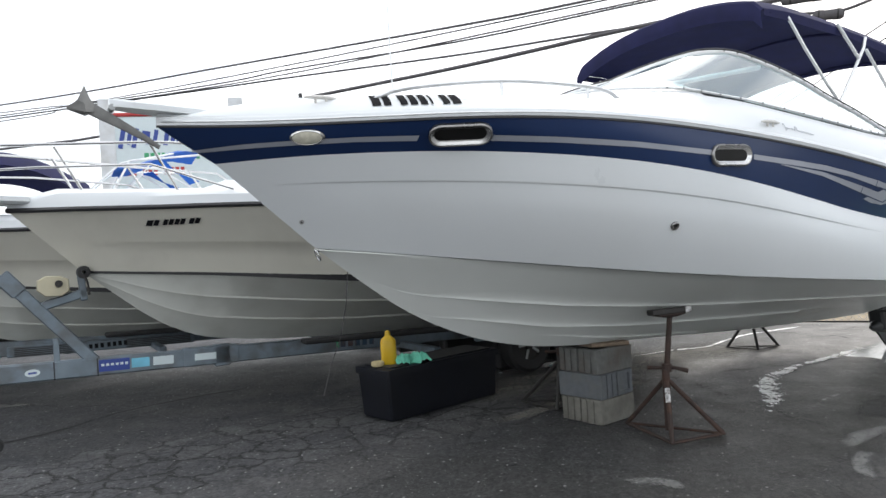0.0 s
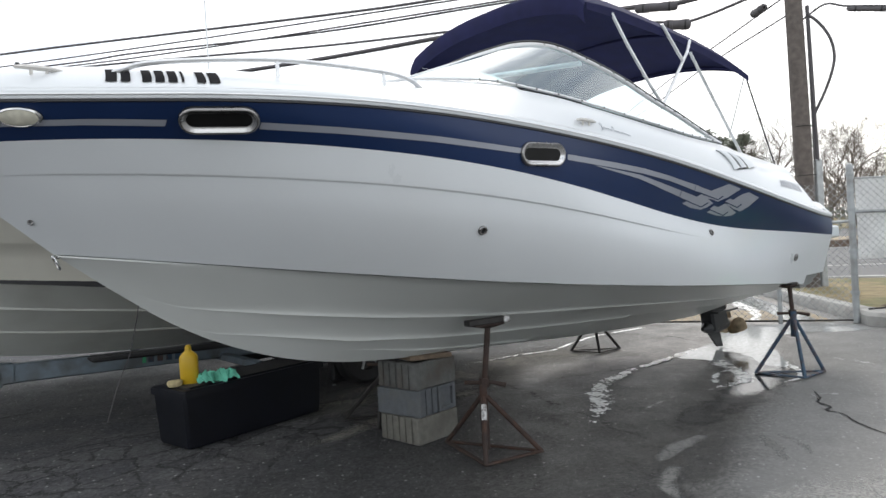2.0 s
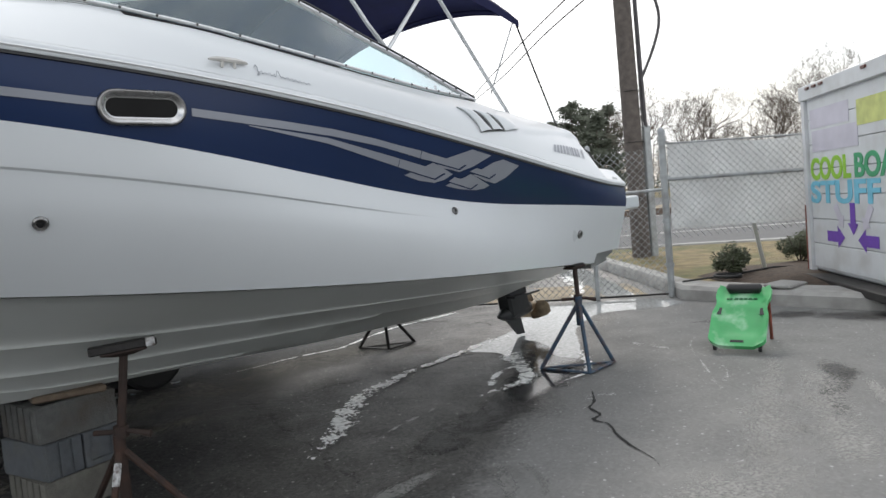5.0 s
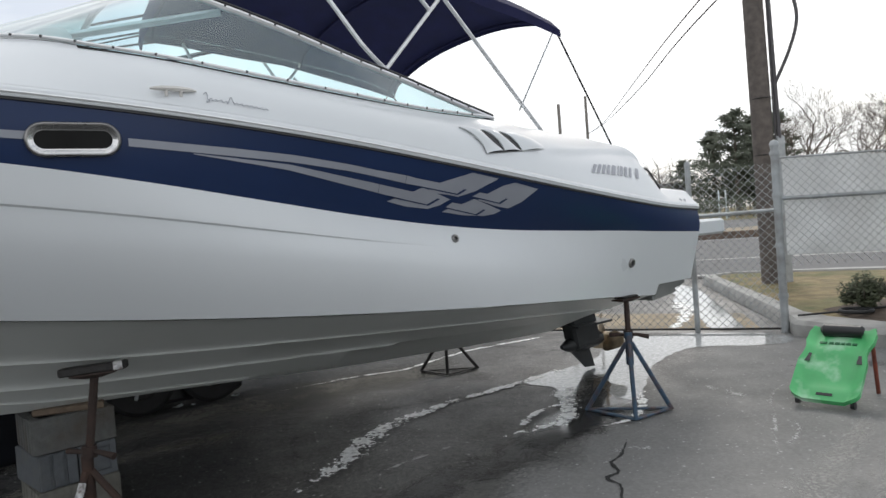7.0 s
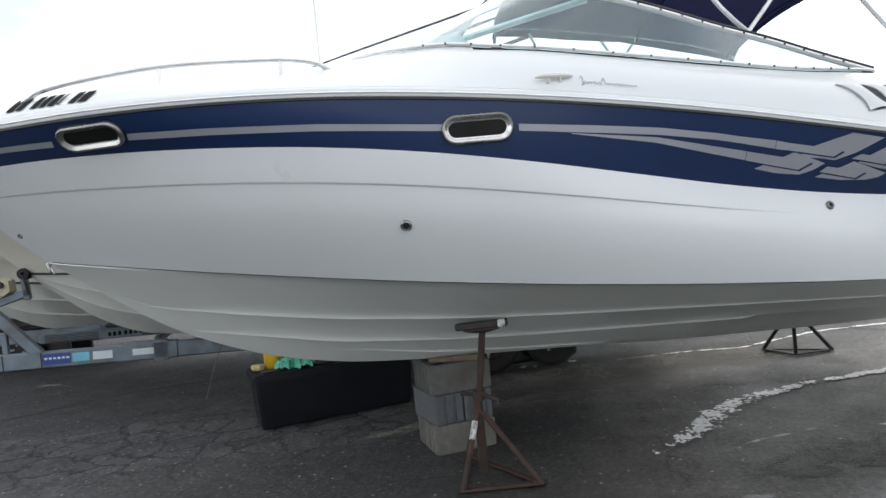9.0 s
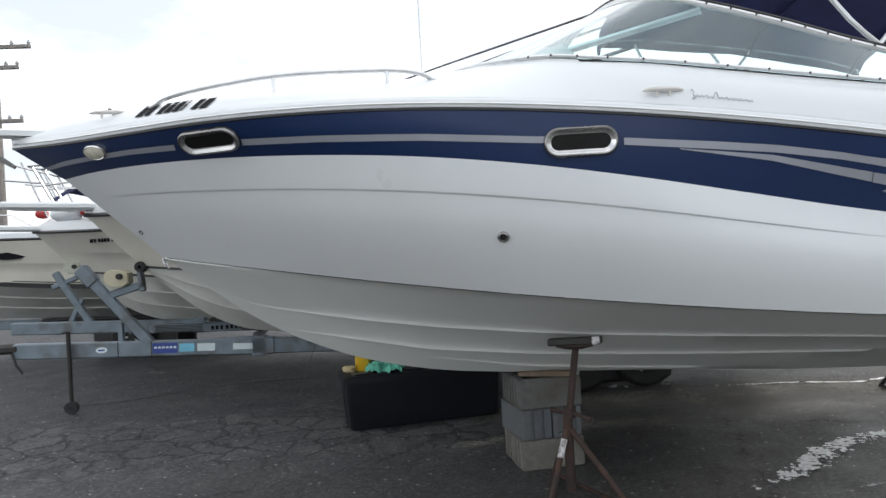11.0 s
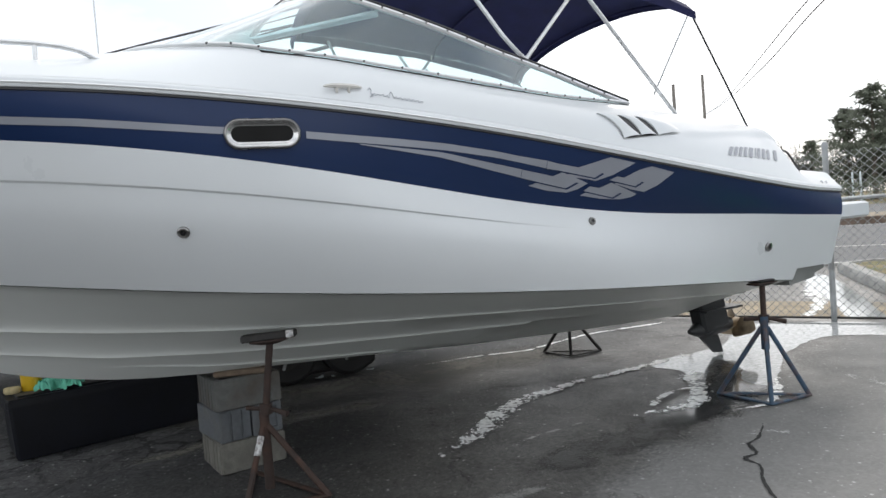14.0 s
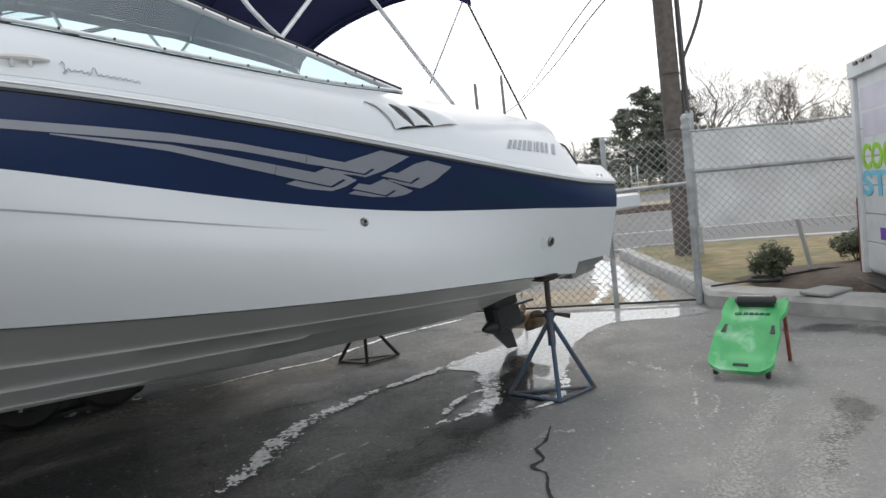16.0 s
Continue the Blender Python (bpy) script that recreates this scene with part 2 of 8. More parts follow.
def ground_mat():
    """Old patched asphalt: mottled, crazed towards the bow, worn and stony towards the stern."""
    m = bpy.data.materials.new("lot_asphalt")
    m.use_nodes = True
    n, l = m.node_tree.nodes, m.node_tree.links
    b = n["Principled BSDF"]
    geo = n.new("ShaderNodeNewGeometry")
    def noise_node(scale, detail=8.0, rough=0.6, src=None):
        t = n.new("ShaderNodeTexNoise")
        t.inputs["Scale"].default_value, t.inputs["Detail"].default_value, t.inputs["Roughness"].default_value = scale, detail, rough
        l.new(src or geo.outputs["Position"], t.inputs["Vector"])
        return t
    def remap(sock, a, c, lo, hi):
        t = n.new("ShaderNodeMapRange")
        t.inputs["From Min"].default_value, t.inputs["From Max"].default_value = a, c
        t.inputs["To Min"].default_value, t.inputs["To Max"].default_value = lo, hi
        l.new(sock, t.inputs["Value"])
        return t.outputs["Result"]
    def math_node(op, a, c):
        t = n.new("ShaderNodeMath")
        t.operation = op
        for i, v in enumerate((a, c)):
            if isinstance(v, (int, float)):
                t.inputs[i].default_value = v
            else:
                l.new(v, t.inputs[i])
        return t.outputs["Value"]
    def cells(scale, feature, src):
        t = n.new("ShaderNodeTexVoronoi")
        t.feature, t.voronoi_dimensions = feature, "2D"
        t.inputs["Scale"].default_value = scale
        l.new(src, t.inputs["Vector"])
        return t
    def blend(fac, a, c, kind="MIX"):
        t = n.new("ShaderNodeMix")
        t.data_type, t.blend_type = "RGBA", kind
        for i, v in ((0, fac), (6, a), (7, c)):
            if isinstance(v, (int, float)):
                t.inputs[i].default_value = v
            elif isinstance(v, tuple):
                t.inputs[i].default_value = (*v, 1)
            else:
                l.new(v, t.inputs[i])
        return t.outputs[2]
    big, mid, small, fine = noise_node(0.45, 6.0), noise_node(2.6), noise_node(24.0, 8.0, 0.8), noise_node(120.0, 3.0)
    warped = blend(0.26, geo.outputs["Position"], noise_node(4.0, 6.0, 0.7).outputs["Color"])
    sep = n.new("ShaderNodeSeparateXYZ")
    l.new(geo.outputs["Position"], sep.inputs["Vector"])
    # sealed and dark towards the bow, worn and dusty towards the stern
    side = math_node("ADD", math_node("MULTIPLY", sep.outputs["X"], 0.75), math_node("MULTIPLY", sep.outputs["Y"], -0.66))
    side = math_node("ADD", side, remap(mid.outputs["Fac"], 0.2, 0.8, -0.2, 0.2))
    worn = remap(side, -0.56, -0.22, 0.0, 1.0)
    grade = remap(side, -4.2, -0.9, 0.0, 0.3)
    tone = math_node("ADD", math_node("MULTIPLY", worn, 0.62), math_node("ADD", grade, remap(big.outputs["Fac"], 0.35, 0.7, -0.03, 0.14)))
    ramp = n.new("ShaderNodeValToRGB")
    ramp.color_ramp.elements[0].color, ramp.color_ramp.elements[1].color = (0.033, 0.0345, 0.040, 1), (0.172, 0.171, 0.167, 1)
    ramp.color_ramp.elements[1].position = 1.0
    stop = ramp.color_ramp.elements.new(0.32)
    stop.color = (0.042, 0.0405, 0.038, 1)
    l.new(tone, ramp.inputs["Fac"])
    stones = cells(60.0, "F1", geo.outputs["Position"])
    grit = math_node("MULTIPLY", remap(stones.outputs["Color"], 0.2, 0.8, 0.5, 1.6), remap(small.outputs["Fac"], 0.34, 0.66, 0.45, 1.65))
    grit = math_node("MULTIPLY", grit, remap(mid.outputs["Fac"], 0.3, 0.7, 0.82, 1.18))
    smooth = n.new("ShaderNodeMix")
    l.new(remap(worn, 0.0, 1.0, 0.15, 0.86), smooth.inputs[0])
    l.new(grit, smooth.inputs[2])
    smooth.inputs[3].default_value = 1.0
    col = blend(1.0, ramp.outputs["Color"], smooth.outputs[0], "MULTIPLY")
    # crazed plates
    dx = math_node("ADD", sep.outputs["X"], 1.0)
    dy = math_node("ADD", sep.outputs["Y"], -5.25)
    bandw = math_node("ABSOLUTE", math_node("ADD", math_node("MULTIPLY", dx, 0.5), math_node("MULTIPLY", dy, -0.86)), 0)
    along = math_node("ABSOLUTE", math_node("ADD", math_node("MULTIPLY", dx, 0.86), math_node("MULTIPLY", dy, 0.5)), 0)
    bandw = math_node("ADD", bandw, remap(mid.outputs["Fac"], 0.3, 0.7, -0.45, 0.45))
    mask = math_node("MULTIPLY", remap(bandw, 0.5, 1.0, 1.0, 0.0), remap(along, 2.2, 3.4, 1.0, 0.0))
    ca, cb = cells(4.6, "DISTANCE_TO_EDGE", warped), cells(10.5, "DISTANCE_TO_EDGE", warped)
    plate = cells(4.6, "F1", warped)
    crack = math_node("MAXIMUM", remap(ca.outputs["Distance"], 0.02, 0.07, 1.0, 0.0), math_node("MULTIPLY", remap(cb.outputs["Distance"], 0.0, 0.07, 1.0, 0.0), remap(mid.outputs["Fac"], 0.42, 0.6, 0.0, 1.0)))
    crack = math_node("MULTIPLY", crack, mask)
    light = math_node("MULTIPLY", math_node("MULTIPLY", mask, remap(plate.outputs["Color"], 0.1, 0.9, 0.15, 0.95)), remap(small.outputs["Fac"], 0.4, 0.66, 0.15, 1.0))
    col = blend(light, col, (0.13, 0.13, 0.132))
    # long single cracks across the whole yard
    lc = cells(0.55, "DISTANCE_TO_EDGE", warped)
    long_crack = math_node("MULTIPLY", remap(lc.outputs["Distance"], 0.001, 0.006, 0.8, 0.0), math_node("MULTIPLY", remap(mid.outputs["Fac"], 0.46, 0.54, 0.0, 1.0), remap(worn, 0.2, 0.6, 1.0, 0.12)))
    crack = math_node("MAXIMUM", crack, long_crack)
    col = blend(crack, col, (0.007, 0.007, 0.0075))
    # scattered pale crumbs
    cr = cells(5.0, "F1", geo.outputs["Position"])
    crumbs = math_node("MULTIPLY", remap(cr.outputs["Distance"], 0.03, 0.05, 1.0, 0.0), remap(cr.outputs["Color"], 0.5, 0.55, 0.0, 0.8))
    cr2 = cells(17.0, "F1", geo.outputs["Position"])
    crumbs = math_node("MAXIMUM", crumbs, math_node("MULTIPLY", remap(cr2.outputs["Distance"], 0.05, 0.11, 1.0, 0.0), remap(cr2.outputs["Color"], 0.62, 0.7, 0.0, 0.6)))
    col = blend(crumbs, col, (0.42, 0.42, 0.41))
    l.new(col, b.inputs["Base Color"])
    l.new(math_node("ADD", math_node("ADD", remap(side, -3.6, -1.2, 0.74, 0.4), math_node("MULTIPLY", worn, 0.27)), remap(mid.outputs["Fac"], 0.35, 0.65, -0.08, 0.14)), b.inputs["Roughness"])
    bp = n.new("ShaderNodeBump")
    bp.inputs["Strength"].default_value, bp.inputs["Distance"].default_value = 0.7, 0.006
    h = math_node("ADD", math_node("MULTIPLY", fine.outputs["Fac"], 0.6), math_node("MULTIPLY", crack, -3.0))
    h = math_node("ADD", h, math_node("MULTIPLY", small.outputs["Fac"], 0.8))
    h = math_node("MULTIPLY", h, remap(worn, 0.0, 1.0, 1.0, 0.3))
    l.new(h, bp.inputs["Height"])
    l.new(bp.outputs["Normal"], b.inputs["Normal"])
    return m


def film_mat(name, color, rough, mid=(6.0, 1.1), fine=(60.0, 0.5), lo=0.3, soft=0.12, top=1.0, tint=0.3, bump=0.3, spec=0.5, ripple=40.0):
    """A thin film on the ground whose border breaks up: full in its middle, ragged flecks at its rim."""
    m = bpy.data.materials.new(name)
    m.use_nodes = True
    n, l = m.node_tree.nodes, m.node_tree.links
    b = n["Principled BSDF"]
    geo = n.new("ShaderNodeNewGeometry")
    rim = n.new("ShaderNodeAttribute")
    rim.attribute_name = "rim"
    val = rim.outputs["Fac"]
    nodes = []
    for sc, amp in (mid, fine):
        t = n.new("ShaderNodeTexNoise")
        t.inputs["Scale"].default_value, t.inputs["Detail"].default_value, t.inputs["Roughness"].default_value = sc, 6.0, 0.62
        l.new(geo.outputs["Position"], t.inputs["Vector"])
        k = n.new("ShaderNodeMath")
        k.operation = "MULTIPLY_ADD"
        l.new(t.outputs["Fac"], k.inputs[0])
        k.inputs[1].default_value, k.inputs[2].default_value = amp * 2, -amp
        a = n.new("ShaderNodeMath")
        l.new(val, a.inputs[0])
        l.new(k.outputs["Value"], a.inputs[1])
        val = a.outputs["Value"]
        nodes.append(t)
    r = n.new("ShaderNodeMapRange")
    r.inputs["From Min"].default_value, r.inputs["From Max"].default_value, r.inputs["To Max"].default_value = lo, lo + soft, top
    l.new(val, r.inputs["Value"])
    l.new(r.outputs["Result"], b.inputs["Alpha"])
    v = n.new("ShaderNodeMapRange")
    v.inputs["From Min"].default_value, v.inputs["From Max"].default_value = 0.3, 0.7
    v.inputs["To Min"].default_value, v.inputs["To Max"].default_value = 1 - tint, 1 + tint
    l.new(nodes[1].outputs["Fac"], v.inputs["Value"])
    x = n.new("ShaderNodeMix")
    x.data_type, x.blend_type = "RGBA", "MULTIPLY"
    x.inputs[0].default_value = 1.0
    x.inputs[6].default_value = (*color, 1)
    l.new(v.outputs["Result"], x.inputs[7])
    l.new(x.outputs[2], b.inputs["Base Color"])
    b.inputs["Roughness"].default_value = rough
    b.inputs["Specular IOR Level"].default_value = spec
    w = n.new("ShaderNodeTexNoise")
    w.inputs["Scale"].default_value, w.inputs["Detail"].default_value = ripple, 4.0
    l.new(geo.outputs["Position"], w.inputs["Vector"])
    bp = n.new("ShaderNodeBump")
    bp.inputs["Strength"].default_value, bp.inputs["Distance"].default_value = bump, 0.01
    l.new(w.outputs["Fac"], bp.inputs["Height"])
    l.new(bp.outputs["Normal"], b.inputs["Normal"])
    return m


M_LOT = ground_mat()
M_FOAM = film_mat("soap_foam", (0.8, 0.81, 0.8), 0.35, mid=(7.0, 1.5), fine=(34.0, 1.1), lo=0.36, soft=0.07, tint=0.35, bump=0.6)
M_SAND = mat("sandy_apron", (0.30, 0.245, 0.17), 0.95, var=0.25, scale=3, bump=0.4, dirt=(0.16, 0.15, 0.13), dirt_amount=0.7, dirt_scale=1.2)
M_OLDPOLE = mat("grey_weathered_pole", (0.24, 0.22, 0.2), 0.9, var=0.25, scale=10, bump=0.4)
# pale base colour: milky suds plus the white sky's reflection painted in
M_WATER = film_mat("sky_pale_water", (0.4, 0.41, 0.41), 0.05, mid=(3.0, 0.6), fine=(30.0, 0.3), lo=0.3, soft=0.05, bump=0.05, spec=0.75, ripple=12.0)
M_CLEAR = film_mat("clear_water", (0.045, 0.045, 0.046), 0.11, mid=(4.0, 1.2), fine=(40.0, 1.2), lo=0.25, soft=0.45, bump=0.05, spec=0.9, ripple=12.0)
M_FILM = film_mat("water_film", (0.05, 0.05, 0.051), 0.1, mid=(3.5, 0.9), fine=(38.0, 0.9), lo=0.2, soft=0.5, top=0.85, bump=0.06, spec=1.0, ripple=9.0)
M_DAMP = film_mat("wet_asphalt", (0.02, 0.02, 0.021), 0.38, mid=(3.0, 1.0), fine=(55.0, 0.8), lo=0.3, soft=0.3, tint=0.5, bump=0.5, ripple=70.0)
M_GRAVEL = film_mat("bared_aggregate", (0.36, 0.355, 0.34), 0.9, mid=(3.5, 0.9), fine=(55.0, 1.5), lo=0.25, soft=0.35, top=0.62, tint=0.4, bump=0.8, ripple=90.0)
M_DRY = film_mat("dried_silt", (0.20, 0.198, 0.19), 0.9, mid=(4.0, 1.1), fine=(45.0, 0.7), lo=0.35, soft=0.35, top=0.75, bump=0.4)
M_DUST = film_mat("dry_dust", (0.17, 0.163, 0.145), 0.95, mid=(1.6, 0.7), fine=(30.0, 0.35), lo=0.05, soft=0.75, top=0.85, tint=0.35, bump=0.5, ripple=60.0)
M_RESIDUE = film_mat("white_residue", (0.5, 0.5, 0.49), 0.85, mid=(9.0, 1.2), fine=(55.0, 1.1), lo=0.58, soft=0.2, top=0.7, bump=0.3)
M_CRACK = film_mat("crack_dark", (0.018, 0.018, 0.018), 0.9, mid=(9.0, 0.8), fine=(50.0, 0.4), lo=0.25, soft=0.1)


# ---- building helpers ----
def spline(xs, ys):
    """A smooth curve through the points (xs, ys)."""
    xs, ys = np.array(xs, float), np.array(ys, float)
    d = np.gradient(ys, xs)
    def f(x):
        x = min(max(x, xs[0]), xs[-1])
        i = min(max(int(np.searchsorted(xs, x)) - 1, 0), len(xs) - 2)
        h = xs[i + 1] - xs[i]
        t = (x - xs[i]) / h
        return float((2 * t**3 - 3 * t**2 + 1) * ys[i] + (t**3 - 2 * t**2 + t) * h * d[i] + (-2 * t**3 + 3 * t**2) * ys[i + 1] + (t**3 - t**2) * h * d[i + 1])
    return f


def smooth01(a, b, x):
    t = min(max((x - a) / (b - a), 0), 1)
    return t * t * (3 - 2 * t)


class Builder:
    """Gathers vertices and faces of one part."""
    def __init__(self):
        self.v, self.f = [], []

    def add(self, verts, faces):
        k = len(self.v)
        self.v += [tuple(p) for p in verts]
        self.f += [tuple(i + k for i in q) for q in faces]
        return self

    def grid(self, rows, close=False, flip=False):
        n, faces = len(rows[0]), []
        for i in range(len(rows) - 1):
            for j in range(n if close else n - 1):
                q = (i * n + j, i * n + (j + 1) % n, (i + 1) * n + (j + 1) % n, (i + 1) * n + j)
                faces.append(q[::-1] if flip else q)
        return self.add([p for r in rows for p in r], faces)

    def box(self, c, s, m=None, bev=0.0):
        x, y, z = (k / 2 for k in s)
        b = min(bev, x * 0.9, y * 0.9, z * 0.9)
        if b <= 0:
            vs = [(i * x, j * y, k * z) for i in (-1, 1) for j in (-1, 1) for k in (-1, 1)]
            fs = [(0, 1, 3, 2), (4, 6, 7, 5), (0, 4, 5, 1), (2, 3, 7, 6), (0, 2, 6, 4), (1, 5, 7, 3)]
        else:
            vs = []
            for k, rr in ((-z, b), (-z + b, 0), (z - b, 0), (z, b)):
                X, Y = x - rr, y - rr
                vs += [(-X, -Y + b * 0.5, k), (-X + b * 0.5, -Y, k), (X - b * 0.5, -Y, k), (X, -Y + b * 0.5, k), (X, Y - b * 0.5, k), (X - b * 0.5, Y, k), (-X + b * 0.5, Y, k), (-X, Y - b * 0.5, k)]
            fs = [(7, 6, 5, 4, 3, 2, 1, 0), (24, 25, 26, 27, 28, 29, 30, 31)]
            fs += [(i * 8 + j, i * 8 + (j + 1) % 8, (i + 1) * 8 + (j + 1) % 8, (i + 1) * 8 + j) for i in range(3) for j in range(8)]
        m = (Matrix.Translation(c) @ m) if m is not None else Matrix.Translation(c)
        return self.add([m @ Vector(p) for p in vs], fs)

    def tube(self, path, r, n=8, caps=True, closed=False):
        """A round bar along a path; r may be a number or one radius a point."""
        path = [Vector(p) for p in path]
        rows, up = [], None
        for i, p in enumerate(path):
            a, b = path[max(i - 1, 0)], path[min(i + 1, len(path) - 1)]
            if closed:
                a, b = path[i - 1], path[(i + 1) % len(path)]
            t = (b - a).normalized()
            if up is None:
                up = t.cross(Vector((0, 0, 1)) if abs(t.z) < 0.9 else Vector((1, 0, 0))).normalized()
            up = (up - t * up.dot(t)).normalized()
            w = t.cross(up)
            rad = r[i] if isinstance(r, (list, tuple)) else r
            rows.append([p + (up * math.cos(k * math.tau / n) + w * math.sin(k * math.tau / n)) * rad for k in range(n)])
        if closed:
            rows.append(rows[0])
        k = len(self.v)
        self.grid(rows, close=True)
        if caps and not closed:
            self.f.append(tuple(k + i for i in range(n))[::-1])
            e = k + (len(rows) - 1) * n
            self.f.append(tuple(e + i for i in range(n)))
        return self

    def poly(self, pts, thick=None):
        """A flat polygon, or a slab if thick (a vector) is given."""
        n = len(pts)
        if thick is None:
            return self.add(pts, [tuple(range(n))])
        t = Vector(thick)
        top = [Vector(p) + t for p in pts]
        fs = [tuple(range(n))[::-1], tuple(range(n, 2 * n))] + [(i, (i + 1) % n, n + (i + 1) % n, n + i) for i in range(n)]
        return self.add([Vector(p) for p in pts] + top, fs)

    def lathe(self, profile, n=20, m=None):
        """A turned form: profile of (radius, z)."""
        m = m or Matrix.Identity(4)
        rows = [[m @ Vector((r * math.cos(k * math.tau / n), r * math.sin(k * math.tau / n), z)) for k in range(n)] for r, z in profile]
        return self.grid(rows, close=True)

    def mesh(self, name, material, sharp=35):
        me = bpy.data.meshes.new(name)
        me.from_pydata(self.v, [], self.f)
        me.validate()
        me.materials.append(material)
        me.shade_smooth()
        me.set_sharp_from_angle(angle=radians(sharp))
        me.update()
        return me


def part(name, b, material, parent, label="", sharp=35):
    ob = new(name, b.mesh(name, material, sharp))
    if parent is not None:
        ob.parent = parent
    return tagged(ob, label)


def thing(name, m, label, category, group="", kind=""):
    """An Empty at a thing's base, under which its parts stand."""
    ob = new(name)
    ob.matrix_world = m
    ob.empty_display_size = 0.2
    return tagged(ob, label, category, group, kind)


def single(name, b, material, label, category, group="", kind="", m=None, sharp=35):
    ob = new(name, b.mesh(name, material, sharp))
    if m is not None:
        ob.matrix_world = m
    return tagged(ob, label, category, group, kind)


# ---- the blue and white cabin cruiser ----
# Boat axes: u forward from the transom, b to port, z up from the ground.
BOAT = pose(4.900, 7.284, 0, 0, 0, 211)
US = [0, 0.5, 1, 1.5, 2, 2.5, 3, 3.5, 4, 4.5, 5, 5.5, 6]
sheer_b = spline(US + [6.4, 6.7, 7, 7.2, 7.37], [1.23, 1.315, 1.355, 1.375, 1.385, 1.38, 1.36, 1.315, 1.255, 1.195, 1.14, 1.06, 0.93, 0.72, 0.52, 0.3, 0.14, 0.0])
sheer_z = spline(US + [6.5, 7, 7.37], [1.405, 1.435, 1.496, 1.57, 1.65, 1.734, 1.818, 1.897, 1.965, 2.017, 2.051, 2.067, 2.068, 2.075, 2.1, 2.14])
stripe_b = spline(US + [6.5, 6.8, 7.08], [1.235, 1.265, 1.26, 1.235, 1.22, 1.225, 1.235, 1.24, 1.225, 1.175, 1.08, 0.945, 0.77, 0.5, 0.28, 0.0])
stripe_z = spline(US + [6.5, 7.08], [1.235, 1.265, 1.30, 1.332, 1.368, 1.422, 1.497, 1.589, 1.685, 1.772, 1.842, 1.89, 1.92, 1.938, 1.945])
chine_b = spline(US + [6.3, 6.53], [1.10, 1.125, 1.165, 1.21, 1.236, 1.23, 1.19, 1.122, 1.024, 0.896, 0.737, 0.549, 0.332, 0.17, 0.0])
chine_z = spline(US + [6.53], [0.735, 0.791, 0.838, 0.878, 0.916, 0.955, 0.998, 1.045, 1.098, 1.157, 1.223, 1.294, 1.369, 1.45])
keel_z = spline(US + [6.25, 6.53], [0.42, 0.43, 0.44, 0.455, 0.475, 0.495, 0.525, 0.559, 0.586, 0.614, 0.673, 0.805, 1.05, 1.23, 1.45])
crest_b = spline([0, 0.3, 0.5, 0.8, 1.46, 1.96, 2.5, 3, 3.5, 4, 4.5], [1.14, 1.12, 1.09, 1.06, 1.09, 1.15, 1.185, 1.16, 1.11, 1.04, 0.95])
crest_z = spline([0, 0.3, 0.40, 0.44, 0.54, 0.6, 0.8, 1.46, 1.96, 2.5, 3, 3.5, 4, 4.5], [1.555, 1.585, 1.60, 1.64, 1.82, 1.865, 1.91, 1.975, 2.03, 2.056, 2.116, 2.19, 2.268, 2.33])
deck_z = spline([4, 4.3, 4.6, 5, 5.5, 5.9, 6.3, 6.66, 7, 7.37], [2.53, 2.515, 2.425, 2.355, 2.335, 2.33, 2.318, 2.297, 2.25, 2.17])
STERN = 0.45


def topside(s, f, y=1):
    """Hull side between chine (f = 0) and navy band (f = 1); s runs from stern to stem."""
    uc, us = 6.53 * s, 7.08 * s
    cb, cz = chine_b(uc), chine_z(uc)
    sb, sz = stripe_b(us), stripe_z(us)
    if uc < STERN:
        cb, cz = cb + (sb - cb) * (0.868 - cz) / (sz - cz), 0.868
    k = smooth01(2.5, 3.6, us) * (1 - smooth01(6.6, 7.0, us))
    lip = -0.008 * k * (1 - smooth01(0.735, 0.75, f)) * smooth01(0.5, 0.735, f)
    bulge = (0.055 * smooth01(0.5, 3.0, us) * math.sin(math.pi * f)) * (1 - smooth01(5.2, 7.08, us))
    return Vector((uc + (us - uc) * f, y * (cb + (sb - cb) * f + bulge + lip), cz + (sz - cz) * f))


def band(u, f, y=1, off=0.0):
    """Navy band between stripe (f = 0) and sheer (f = 1) at the length u."""
    def at(s, g):
        a, b = 7.08 * s, 7.37 * s
        return Vector((a + (b - a) * g, stripe_b(a) + (sheer_b(b) - stripe_b(a)) * g + 0.012 * math.sin(math.pi * g), stripe_z(a) + (sheer_z(b) - stripe_z(a)) * g))
    s = u / (7.08 + 0.29 * f)
    p = at(s, f)
    if off:
        du, dv = at(s + 1e-3, f) - p, at(s, f + 1e-2) - p
        n = du.cross(dv).normalized()
        n = -n if n.y < 0 else n
        p = p + n * off
    p.y *= y
    return p


def band_at(u, z, off):
    """The band's point of the given height."""
    f = (z - stripe_z(u)) / (sheer_z(u) - stripe_z(u))
    return band(u, f, 1, off)


def deck_pt(u, a, y=1):
    """Foredeck, from its edge (a = 0) to the centreline (a = pi / 2)."""
    bs, zs = sheer_b(u) - 0.005, sheer_z(u) + 0.055
    return Vector((u, y * bs * max(math.cos(a), 0) ** (2 / 3.4), zs + max(deck_z(u) - zs, 0.02) * math.sin(a) ** 2))


